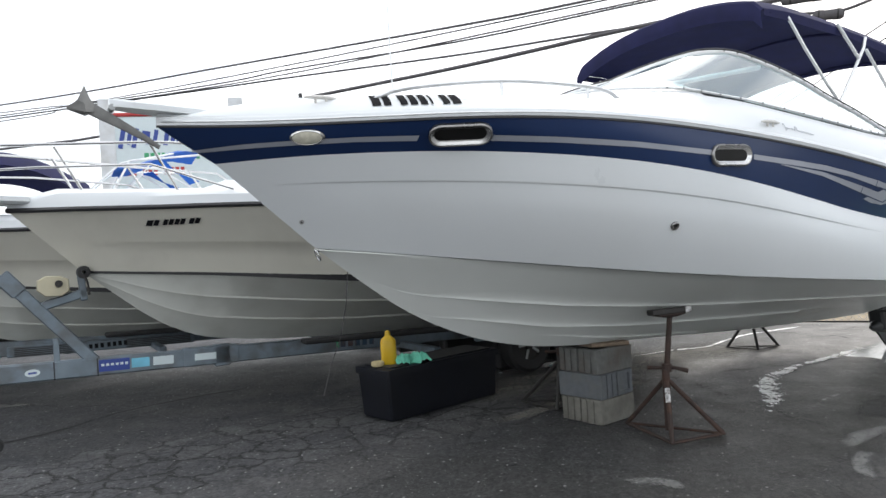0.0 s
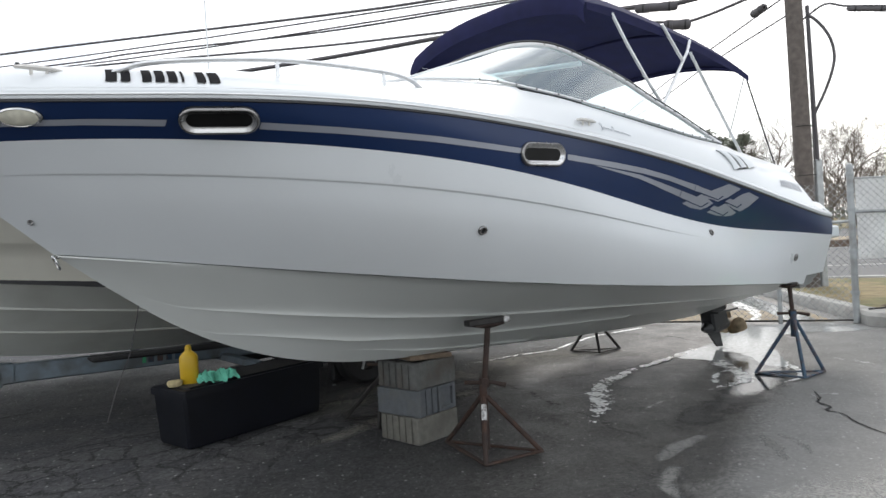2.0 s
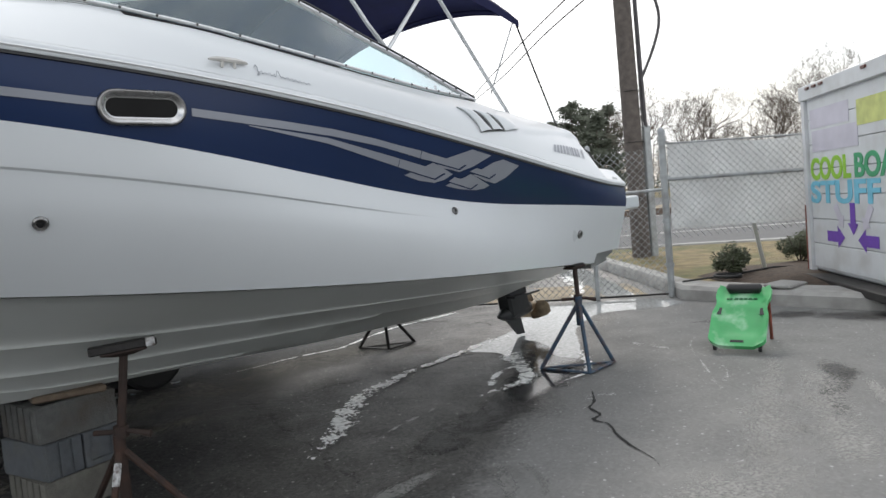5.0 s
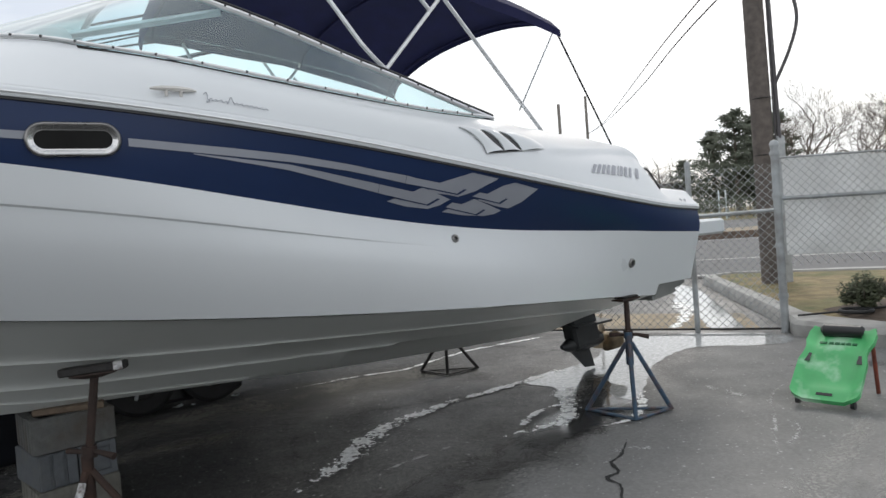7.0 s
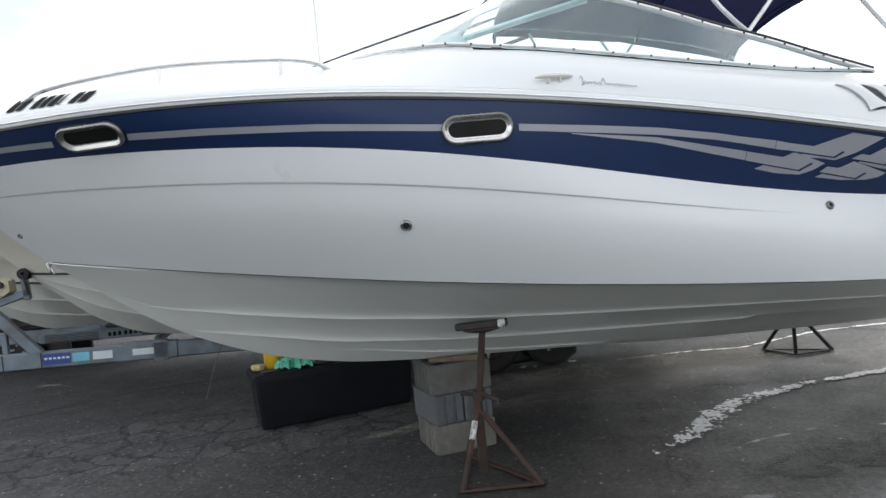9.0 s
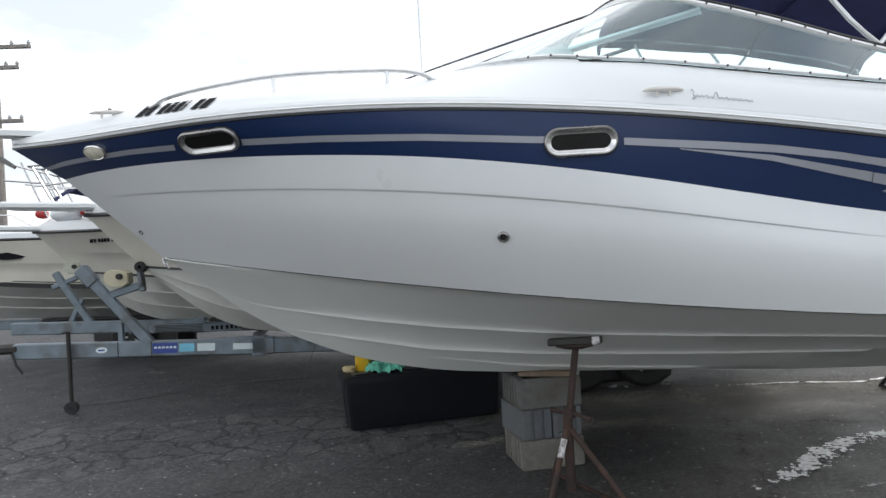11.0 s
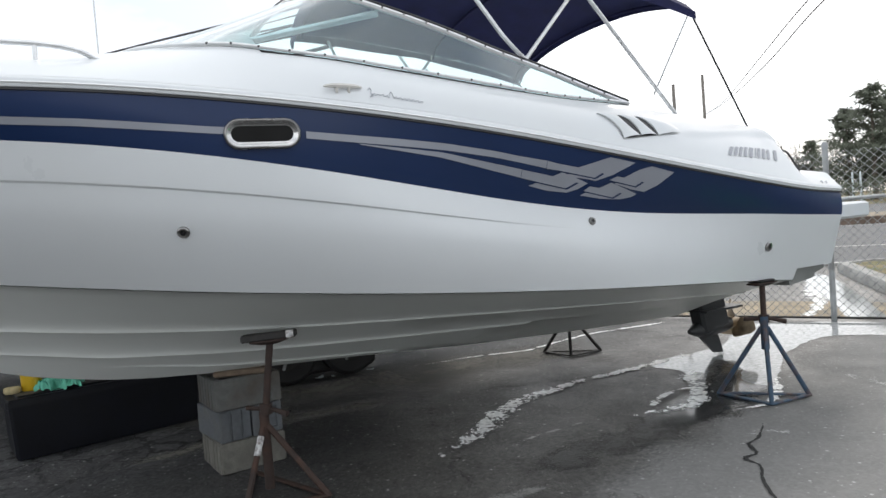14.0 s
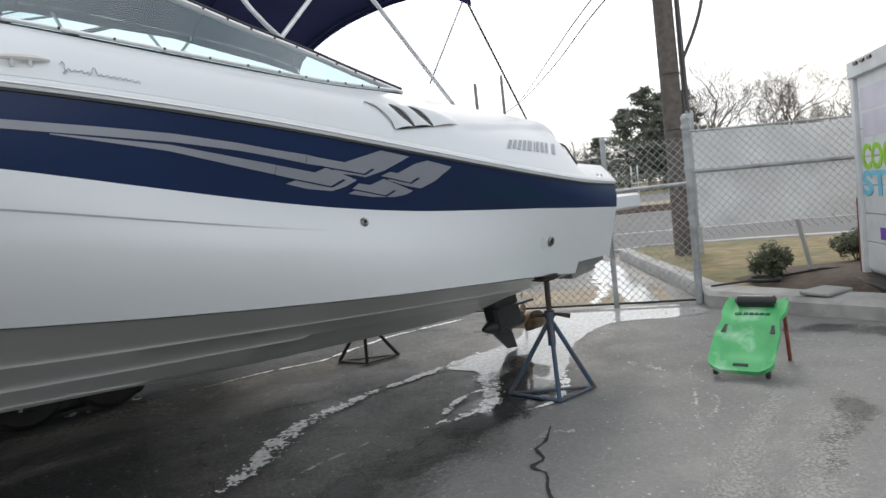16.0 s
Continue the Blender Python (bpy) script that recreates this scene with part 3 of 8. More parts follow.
def side_pt(u, f, y=1):
    """Side deck from its edge (f = 0) to the coaming's crest (f = 1)."""
    bs, zs = sheer_b(u) - 0.005, sheer_z(u) + 0.055
    cb, cz = crest_b(u), crest_z(u)
    bulge = 0.03 * math.sin(math.pi * f) * smooth01(0.2, 1.2, u)
    line = 0.36 + 0.6 * (1.75 - u) / 1.3
    bulge += 0.012 * smooth01(line - 0.02, line + 0.05, f) * smooth01(0.4, 0.55, u) * (1 - smooth01(1.5, 1.75, u))
    return Vector((u, y * (bs + (cb - bs) * f + bulge * 0.7), zs + (cz - zs) * f + bulge))


def fore_u(s):
    return 1 - (1 - s) ** 1.25


boat = thing("motorboat", BOAT, "white cabin cruiser with navy band propped on stands and blocks", "boat")
S = [fore_u(i / 100) for i in range(101)]
S = sorted(set([0, (STERN - 0.012) / 6.53, (STERN + 0.012) / 6.53] + [s for s in S if not 0.06 < s < 0.0] + [i / 60 for i in range(60)]))
F = [0, 0.1, 0.2, 0.3, 0.4, 0.5, 0.56, 0.62, 0.68, 0.71, 0.7345, 0.7355, 0.743, 0.7495, 0.7505, 0.78, 0.82, 0.9, 1.0]
b = Builder()
for y in (1, -1):
    b.grid([[topside(s, f, y) for f in F] for s in S], flip=y > 0)
# transom and the underside of the stern
b.poly([(0, -1.13, 0.868), (0, 1.13, 0.868), (0, 1.235, 1.235), (0, -1.235, 1.235)])
b.poly([(0, -1.235, 1.236), (0, 1.235, 1.236), (0, 1.23, 1.46), (0, -1.23, 1.46)])
b.poly([(0, 1.13, 0.868), (0, -1.13, 0.868), (STERN, -1.14, 0.868), (STERN, 1.14, 0.868)])
part("hull", b, M_WHITE, boat, "glossy white moulded hull side", 30)


rail_1 = spline([0.4, 1.9, 2.5, 3.0, 3.5, 4.0, 4.4, 4.8, 5.1, 5.4, 5.7, 6.05, 6.53], [0.655, 0.655, 0.655, 0.63, 0.59, 0.565, 0.56, 0.553, 0.54, 0.51, 0.425, 0.24, 0.05])
rail_2 = spline([2.3, 2.85, 3.2, 3.6, 3.95, 4.4, 4.65, 4.95, 5.28, 5.55, 5.85, 6.53], [0.375, 0.348, 0.318, 0.295, 0.282, 0.285, 0.291, 0.283, 0.268, 0.2, 0.06, 0.02])
rail_3 = spline([3.2, 3.9, 4.4, 4.8, 5.3, 5.85, 6.53], [0.056, 0.07, 0.107, 0.14, 0.1, 0.03, 0.01])


def bottom_row(u, y):
    """One section of the bottom from keel to chine: three spray rails, the skin hollowed above each."""
    cb, cz, kz = chine_b(u), chine_z(u), keel_z(u)
    flat = min(0.06, cb * 0.3) * (1 - smooth01(4.6, 6.3, u))
    ib = cb - flat
    iz = cz - 0.012
    def pan(b):
        t = min(b / max(ib, 1e-3), 1.15)
        return kz + (iz - kz) * (t * 0.94 + 0.06 * math.sin(math.pi / 2 * t) + 0.05 * math.sin(math.pi * t))
    row = [(u, 0, kz)]
    small = min(1.0, ib / 0.7)
    for fr, lo, hi, wide in ((rail_3, 3.2, 5.1, 0.014), (rail_2, 2.34, 5.95, 0.03), (rail_1, 0.3, 6.2, 0.03)):
        k = smooth01(lo, lo + 0.06, u) * (1 - smooth01(hi - 0.9, hi, u))
        e = ib * fr(u)
        w = wide * k * small + 0.0002 * small
        h = pan(e) - pan(e - w)
        row += [(u, y * (e - w), pan(e - w)), (u, y * e, pan(e - w) - 0.002 * k)]
        for i, (o, d) in enumerate(((0.003, 0.66), (0.011, 0.38), (0.026, 0.17), (0.048, 0.05), (0.075, 0.0))):
            b1 = e + o * k * small * (wide / 0.03) + 0.0002 * (i + 1) * small
            row.append((u, y * b1, pan(b1) - h * d))
    row += [(u, y * ib * 0.93, pan(ib * 0.93)), (u, y * ib, pan(ib)), (u, y * cb, cz - 0.004)]
    return [Vector(p) for p in row]


b = Builder()
UB = [STERN + (6.53 - STERN) * s for s in (fore_u(i / 140) for i in range(141))]
for y in (1, -1):
    b.grid([bottom_row(u, y) for u in UB], flip=y < 0)
tr = bottom_row(STERN, 1)
tl = bottom_row(STERN, -1)
b.poly(list(reversed(tr)) + tl[1:] + [Vector((STERN, -1.14, 0.867)), Vector((STERN, 1.14, 0.867))])
part("hull_bottom", b, M_BOTTOM, boat, "off-white ribbed planing bottom with spray rails", 28)
b = Builder()
for y in (1, -1):
    b.grid([[band(s * (7.08 + 0.29 * f / 5), f / 5, y) for f in range(6)] for s in S], flip=y > 0)
part("colour_band", b, M_NAVY, boat, "glossy navy blue gelcoat band")

# rub rail with a steel insert and a dark shadow gap
b, ins, gap = Builder(), Builder(), Builder()
for y in (1, -1):
    rows, rin, rg = [], [], []
    for s in S:
        u = 7.37 * s
        x, z = sheer_b(u), sheer_z(u)
        e = min(1.0, (7.4 - u) * 3)
        rows.append([(u, y * (x - 0.01), z + 0.004), (u, y * (x + 0.012 * e), z + 0.007), (u, y * (x + 0.017 * e), z + 0.018), (u, y * (x + 0.014 * e), z + 0.038), (u, y * (x + 0.004), z + 0.05), (u, y * (x - 0.012), z + 0.057)])
        rin.append((u, y * (x + 0.016 * e), z + 0.024))
        rg.append([(u, y * (x - 0.004), z - 0.006), (u, y * (x + 0.008 * e), z - 0.004), (u, y * (x + 0.008 * e), z + 0.006), (u, y * (x - 0.004), z + 0.01)])
    b.grid(rows, flip=y > 0)
    ins.tube(rin[::2], 0.0055, 6)
    gap.grid(rg, flip=y > 0)
part("rub_rail", b, M_WHITE, boat, "white rub rail round the deck edge")
part("rail_insert", ins, M_ALU, boat, "bright steel rub strip")
part("rail_gasket", gap, M_BLACK, boat, "black rubber joint under the rail")

# decks
b = Builder()
NA = 26
for y in (1, -1):
    ulist = [4.2 + (7.37 - 4.2) * fore_u(i / 60) for i in range(61)]
    b.grid([[deck_pt(u, math.pi / 2 * j / NA, y) for j in range(NA + 1)] for u in ulist], flip=y > 0)
part("foredeck", b, M_WHITE, boat, "white crowned foredeck")
b = Builder()
usd = sorted(set([i * 4.3 / 80 for i in range(81)] + [0.3, 0.38, 0.4, 0.42, 0.44, 0.46, 0.5, 0.52, 0.54, 0.56, 0.6]))
for y in (1, -1):
    rows = []
    for u in usd:
        r = []
        k = smooth01(3.7, 4.3, u)
        for j in range(25):
            p = side_pt(u, j / 24, y)
            if k > 0:
                bs = sheer_b(u) - 0.005
                x = min(abs(p.y) / bs, 1)
                zs = sheer_z(u) + 0.055
                q = zs + (deck_z(max(u, 4)) - zs) * (1 - x ** 3.4)
                p.z += (q - p.z) * k
            r.append(p)
        c = r[-1]
        inner = max(abs(c.y) - 0.16, 0)
        r += [Vector((u, y * (abs(c.y) - 0.03), c.z + 0.012)), Vector((u, y * inner, c.z + 0.004)), Vector((u, y * (inner - 0.03), c.z - 0.03)), Vector((u, y * (inner - 0.05), 1.45 if u > 0.95 else c.z - 0.01))]
        rows.append(r)
    b.grid(rows, flip=y > 0)
part("side_deck", b, M_WHITE, boat, "white side decks and cockpit coaming")
b = Builder()
b.grid([[(u, 1.02 * k / 8, crest_z(u) + 0.02 * (1 - (k / 8) ** 2)) for k in range(-8, 9)] for u in (0.0, 0.2, 0.38, 0.42, 0.44, 0.48, 0.54, 0.6, 0.7, 0.98)], flip=True)
b.poly([(0.98, -1.0, 1.45), (0.98, 1.0, 1.45), (0.98, 1.0, 1.93), (0.98, -1.0, 1.93)])
b.poly([(0.95, -1.05, 1.452), (4.6, -1.0, 1.452), (4.6, 1.0, 1.452), (0.95, 1.05, 1.452)])
b.poly([(4.25, -0.98, 1.45), (4.25, 0.98, 1.45), (4.25, 0.98, 2.3), (4.25, -0.98, 2.3)])
part("cockpit", b, M_WHITE, boat, "white cockpit liner and aft sunpad deck")
b = Builder()
b.box((-0.3, 0, 1.255), (0.62, 2.2, 0.13), bev=0.018)
part("swim_platform", b, M_WHITE, boat, "white moulded swim platform at the stern")
for y in (1, -1):
    b = Builder()
    b.poly([(0.44, y * 1.08, 0.74), (0.2, y * 1.08, 0.765), (0.12, y * 1.08, 0.78), (0.14, y * 1.08, 0.80), (0.0, y * 1.08, 0.835), (0.02, y * 1.08, 0.866), (0.44, y * 1.08, 0.866)], (0, -y * 0.3, 0))
    part("trim_tab", b, M_TAB, boat, "grey trim tab under the stern")

# silver stripes on the band
def strip(pts):
    """A thin decal along the band: rows of u, height, half width."""
    bb = Builder()
    rows = []
    for i in range(len(pts) - 1):
        (u0, z0, w0), (u1, z1, w1) = pts[i], pts[i + 1]
        for k in range(10):
            t = k / 10
            u, z, w = u0 + (u1 - u0) * t, z0 + (z1 - z0) * t, w0 + (w1 - w0) * t
            rows.append([band_at(u, z - w, 0.004), band_at(u, z + w, 0.004)])
    u, z, w = pts[-1]
    rows.append([band_at(u, z - w, 0.004), band_at(u, z + w, 0.004)])
    return bb.grid(rows)


for piece in ([(7.2, 2.004, 0.006), (6.98, 2.005, 0.010), (6.5, 2.0, 0.011), (6.21, 1.99, 0.012)], [(5.85, 1.977, 0.013), (5.5, 1.962, 0.014), (5.0, 1.93, 0.015), (4.5, 1.885, 0.015), (4.44, 1.881, 0.015)]):
    part("silver_stripe", strip(piece), M_SILVER, boat, "silver pinstripe along the band")
b = strip([(4.09, 1.854, 0.016), (3.68, 1.812, 0.017), (3.4, 1.780, 0.0165), (3.12, 1.735, 0.0155), (2.985, 1.7075, 0.0155), (2.8, 1.672, 0.0195)])
part("silver_stripe", b, M_SILVER, boat, "silver pinstripe along the band")
b = strip([(3.84, 1.806, 0.002), (3.42, 1.742, 0.013), (3.13, 1.673, 0.018), (2.95, 1.632, 0.021)])
part("silver_stripe", b, M_SILVER, boat, "silver pinstripe along the band")
WINGS = [
    [(2.583, 1.651), (2.385, 1.698), (2.198, 1.662), (2.342, 1.599), (2.452, 1.572), (2.529, 1.587), (2.672, 1.604)],
    [(2.892, 1.567), (2.85, 1.579), (2.745, 1.61), (2.691, 1.629), (2.60, 1.597), (2.501, 1.561), (2.561, 1.533), (2.634, 1.518), (2.773, 1.536)],
    [(2.248, 1.584), (2.157, 1.622), (2.071, 1.638), (1.884, 1.597), (1.986, 1.526), (2.073, 1.494), (2.177, 1.513), (2.312, 1.55)],
    [(2.536, 1.498), (2.5, 1.511), (2.392, 1.539), (2.338, 1.558), (2.23, 1.522), (2.122, 1.485), (2.161, 1.468), (2.234, 1.461), (2.384, 1.472)],
]
BLOCKS = [
    [(2.8, 1.692), (2.733, 1.676), (2.416, 1.618), (2.468, 1.591), (2.723, 1.64), (2.8, 1.652)],
    [(2.95, 1.653), (2.745, 1.61), (2.579, 1.575), (2.648, 1.543), (2.80, 1.576), (2.95, 1.611)],
    [(2.36, 1.574), (2.311, 1.592), (2.108, 1.558), (2.158, 1.531)],
    [(2.522, 1.523), (2.486, 1.546), (2.249, 1.503), (2.301, 1.476)],
]


def decal(name, pts, off, material, label="", du=0.0, dz=0.0):
    n = len(pts)
    c = (sum(p[0] for p in pts) / n + du, sum(p[1] for p in pts) / n + dz)
    ring = [band_at(u + du, z + dz, off) for u, z in pts]
    part(name, Builder().add([band_at(*c, off)] + ring, [(0, 1 + i, 1 + (i + 1) % n) for i in range(n)]), material, boat, label)


for pts in WINGS:
    decal("swoosh_decal", pts, 0.004, M_SILVER, "silver swoosh decal")
for pts in BLOCKS:
    decal("decal_outline", pts, 0.006, M_NAVY, "dark outline of the decal", -0.012, -0.009)
    decal("swoosh_decal", pts, 0.008, M_SILVER, "silver swoosh decal")


def frame_at(p, tu, tv):
    """Axes at a hull point: x along the boat, y up the side, z outwards."""
    tu, n = tu.normalized(), tu.cross(tv).normalized()
    if n.y < 0:
        n = -n
    tv = n.cross(tu).normalized()
    return Matrix.Translation(p) @ Matrix((tu, tv, n)).transposed().to_4x4()


def band_frame(u, z):
    p = band_at(u, z, 0.0)
    return frame_at(p, band_at(u - 0.05, z, 0) - band_at(u + 0.05, z, 0), band_at(u, z + 0.03, 0) - band_at(u, z - 0.03, 0))


def stadium(w, h, z, n=9):
    r, c = h / 2, w / 2 - h / 2
    return [(c + r * math.cos(a), r * math.sin(a), z) for a in (-math.pi / 2 + math.pi * i / n for i in range(n + 1))] + [(-c + r * math.cos(a), r * math.sin(a), z) for a in (math.pi / 2 + math.pi * i / n for i in range(n + 1))]


def porthole(u, z, w, h):
    m = band_frame(u, z)
    prof = [(0, -0.004), (0, 0.012), (0.003, 0.018), (0.008, 0.021), (0.013, 0.020)]
    rows = [[m @ Vector(p) for p in stadium(w - 2 * i, h - 2 * i, z)] for i, z in prof]
    ph = part("porthole", Builder().grid(rows, close=True), M_PORT, boat, "polished steel oval porthole frame")
    prof = [(0.013, 0.020), (0.018, 0.016), (0.026, 0.0085), (0.033, 0.003), (0.036, 0.0025)]
    rows = [[m @ Vector(p) for p in stadium(w - 2 * i, h - 2 * i, z)] for i, z in prof]
    part("bezel", Builder().grid(rows, close=True), M_CHROME, ph, "bright sloping inner rim")
    part("pane", Builder().poly([m @ Vector(p) for p in stadium(w - 0.064, h - 0.064, 0.0035)]), M_DARKGLASS, ph, "dark acrylic pane")


porthole(6.016, 1.998, 0.345, 0.136)
porthole(4.283, 1.864, 0.338, 0.136)
# bow light let into the band
m = band_frame(6.709, 2.026)
rows = [[m @ Vector((0.095 * math.cos(a) * k, 0.046 * math.sin(a) * k, z)) for a in (math.tau * i / 24 for i in range(24))] for k, z in ((1.0, 0.0), (1.0, 0.01), (0.9, 0.016), (0.84, 0.014))]
bl = part("docking_light", Builder().grid(rows, close=True), M_CHROME, boat, "oval docking light with steel rim")
rows = [[m @ Vector((0.095 * math.cos(a) * k, 0.046 * math.sin(a) * k, z)) for a in (math.tau * i / 24 for i in range(24))] for k, z in ((0.85, 0.013), (0.6, 0.019), (0.2, 0.022), (0.01, 0.0222))]
part("lens", Builder().grid(rows, close=True), M_LENS, bl, "clear ribbed lens")


def through_hull(p, n, r):
    m = Matrix.Translation(p) @ Vector(n).to_track_quat("Z", "Y").to_matrix().to_4x4()
    r = r * 0.85
    t = part("through_hull", Builder().lathe([(r, -0.01), (r, 0.008), (r * 0.8, 0.014), (r * 0.5, 0.012), (r * 0.45, 0.004)], 18, m), M_PORT, boat, "steel through-hull fitting")
    part("outlet", Builder().lathe([(r * 0.5, 0.003), (0.001, 0.003)], 16, m), M_BLACK, t)


def side_hit(u, z):
    """The hull side at length u and height z."""
    s = u / 6.8
    for _ in range(8):
        f = min(max((z - topside(s, 0).z) / (topside(s, 1).z - topside(s, 0).z), 0), 1)
        s = u / (6.53 + 0.55 * f)
    return topside(s, f)


for u, z, r in ((6.63, 1.605, 0.016), (4.631, 1.45, 0.033), (2.442, 1.345, 0.028), (0.838, 1.063, 0.04)):
    p = side_hit(u, z)
    if r < 0.02:
        n = (0.25, 1, 0)
    else:
        n = (side_hit(u - 0.05, z) - side_hit(u + 0.05, z)).cross(side_hit(u, z + 0.03) - side_hit(u, z - 0.03))
        n = n if n.y > 0 else -n
    through_hull(p, n, r)
# bow eye
b = Builder()
b.tube([(6.50 + 0.014 * math.cos(a) + 0.02, 0.02 * math.sin(a), 1.408 + 0.032 * math.cos(a)) for a in (math.tau * i / 16 for i in range(16))], 0.0055, 8, closed=True)
b.tube([(6.44, 0, 1.44), (6.52, 0, 1.44)], 0.012, 8)
part("bow_eye", b, M_CHROME, boat, "steel towing eye on the stem")


def cleat(p, length):
    c = Builder()
    c.tube([p + Vector((length * k, 0.004, 0.028 - 0.005 * abs(k * 2) ** 3)) for k in (-0.5, -0.4, -0.25, 0, 0.25, 0.4, 0.5)], [0.004, 0.008, 0.011, 0.012, 0.011, 0.008, 0.004], 8)
    for k in (-0.03, 0.03):
        c.tube([p + Vector((k, 0, -0.004)), p + Vector((k, 0.004, 0.02))], 0.007, 8)
    part("cleat", c, M_CLEAT, boat, "low steel mooring cleat")


cleat(deck_pt(6.63, 0.72), 0.19)
cleat(side_pt(3.895, 0.135), 0.19)
for y in (-1,):
    cleat(deck_pt(6.63, 0.72, y), 0.19)
b = Builder().lathe([(0.011, -0.01), (0.011, 0.012), (0.009, 0.022), (0.001, 0.024)], 12, Matrix.Translation(deck_pt(6.68, 1.15)))
part("deck_fitting", b, M_BLACK, boat, "black deck fitting")

# bars in place of the registration, the maker's name and the model script
ux = 6.425
for w, gap_ in ((0.040, 0.012), (0.034, 0.040), (0.034, 0.012), (0.034, 0.012), (0.034, 0.014), (0.010, 0.046), (0.034, 0.012), (0.042, 0)):
    b = Builder()
    t = (6.425 - ux) / 0.45
    lo, rise = 0.41 - 0.083 * t, 0.456 - 0.05 * t
    b.grid([[deck_pt(ux - w * k / 2 - 0.03 * j / 4, lo + rise * j / 4) + Vector((0, 0.0035, 0.0035)) for j in range(5)] for k in range(3)])
    part("registration_bar", b, M_LETTER, boat)
    ux -= w + gap_
ux = 1.327
for w in (0.045, 0.045, 0.042, 0.045, 0.062, 0.018, 0.045, 0.045, 0.042, 0.0, 0.05):
    if w:
        b = Builder()
        t = (1.327 - ux) / 0.6
        lo = 0.215 + 0.092 * t
        b.grid([[side_pt(ux - w * 0.72 * k - 0.08 * j, lo + (0.16 + 0.07 * t) * j) + Vector((0, 0.004, 0.003)) for j in range(2)] for k in range(2)])
        part("name_bar", b, M_SILVER, boat)
    ux -= w + 0.012 if w else 0.03
b = Builder()
pts = []
rng_s = random.Random(4)
stroke = [(0.0, 0.9), (0.03, 1.5), (0.05, 0.9), (0.035, 0.3), (0.06, -0.2), (0.01, -0.5)]
xs_ = 0.09
for k in range(12):
    tall = 1.4 if k == 4 else 0.5
    stroke += [(xs_, tall * rng_s.uniform(0.75, 1.05)), (xs_ + rng_s.uniform(0.012, 0.03), rng_s.uniform(-0.12, 0.12))]
    xs_ += rng_s.uniform(0.062, 0.082)
su, sv = spline(range(len(stroke)), [p[0] for p in stroke]), spline(range(len(stroke)), [p[1] for p in stroke])
for i in range(260):
    t = (len(stroke) - 1) * i / 259
    pts.append(side_pt(3.77 - 0.30 * su(t), 0.14 + 0.075 * sv(t) - 0.02 * su(t)) + Vector((0, 0.004, 0.003)))
b.tube(pts, 0.0016, 4)
part("script_bar", b, M_SILVER, boat, "thin grey model script drawn as a squiggle")
for du in (0.26, 0.19):
    p = side_pt(du, 0.12)
    part("stern_button", Builder().lathe([(0.012, 0), (0.012, 0.008), (0.001, 0.01)], 10, Matrix.Translation(p) @ Vector((0, 1, 0.4)).to_track_quat("Z", "Y").to_matrix().to_4x4()), M_CHROME, boat)

# engine vent: three raised white blades over dark slots
def vent_curve(pts):
    return spline(range(len(pts)), [p[0] for p in pts]), spline(range(len(pts)), [p[1] for p in pts])


VENT = [
    ([(2.388, 0.563), (2.333, 0.488), (2.292, 0.364), (2.267, 0.249), (2.261, 0.136)], [(2.225, 0.592), (2.215, 0.52), (2.2, 0.44), (2.166, 0.34), (2.115, 0.245)]),
    ([(2.21, 0.594), (2.164, 0.53), (2.14, 0.46), (2.12, 0.37), (2.103, 0.25)], [(2.075, 0.62), (2.06, 0.55), (2.043, 0.473), (2.008, 0.388), (1.962, 0.305)]),
    ([(2.062, 0.622), (2.01, 0.572), (1.985, 0.5), (1.966, 0.42), (1.95, 0.309)], [(1.80, 0.64), (1.755, 0.6), (1.73, 0.54), (1.715, 0.49), (1.715, 0.452)]),
]
OUT = Vector((0, 0.86, 0.5))
b = Builder()
c0, c1 = vent_curve(VENT[0][0]), vent_curve(VENT[2][0])
b.grid([[side_pt(c0[0](4 * j / 14) * (1 - i / 14) + c1[0](4 * j / 14) * i / 14 + 0.004 * (1 - i / 14), c0[1](4 * j / 14) * (1 - i / 14) + c1[1](4 * j / 14) * i / 14) + OUT * 0.006 for j in range(15)] for i in range(15)])
vent = part("engine_vent", b, M_BLACK, boat, "three-bladed white air intake over dark slots")
for lead, trail in VENT:
    a, c = vent_curve(lead), vent_curve(trail)
    rows = []
    for i in range(-1, 13):
        r = []
        for j in range(15):
            q = 4 * j / 14
            f = max(i, 0) / 12
            rise = 0.0 if i < 0 else (0.009 + 0.006 * (1 - f) + 0.016 * math.sin(math.pi * f)) * (0.25 + 0.75 * math.sin(math.pi * (0.1 + 0.8 * j / 14)) ** 0.6)
            r.append(side_pt(a[0](q) * (1 - f) + c[0](q) * f, a[1](q) * (1 - f) + c[1](q) * f) + OUT * rise)
        rows.append(r)
    part("blade", Builder().grid(rows), M_WHITE, vent, "white moulded blade", 50)
b = Builder().tube([side_pt(0.53, 0.77), side_pt(0.51, 0.75) + Vector((0, 0.025, 0.01)), side_pt(0.43, 0.63) + Vector((0, 0.025, 0.01)), side_pt(0.41, 0.6)], 0.007, 8)
part("grab_handle", b, M_BLACK, boat, "small black grab handle")

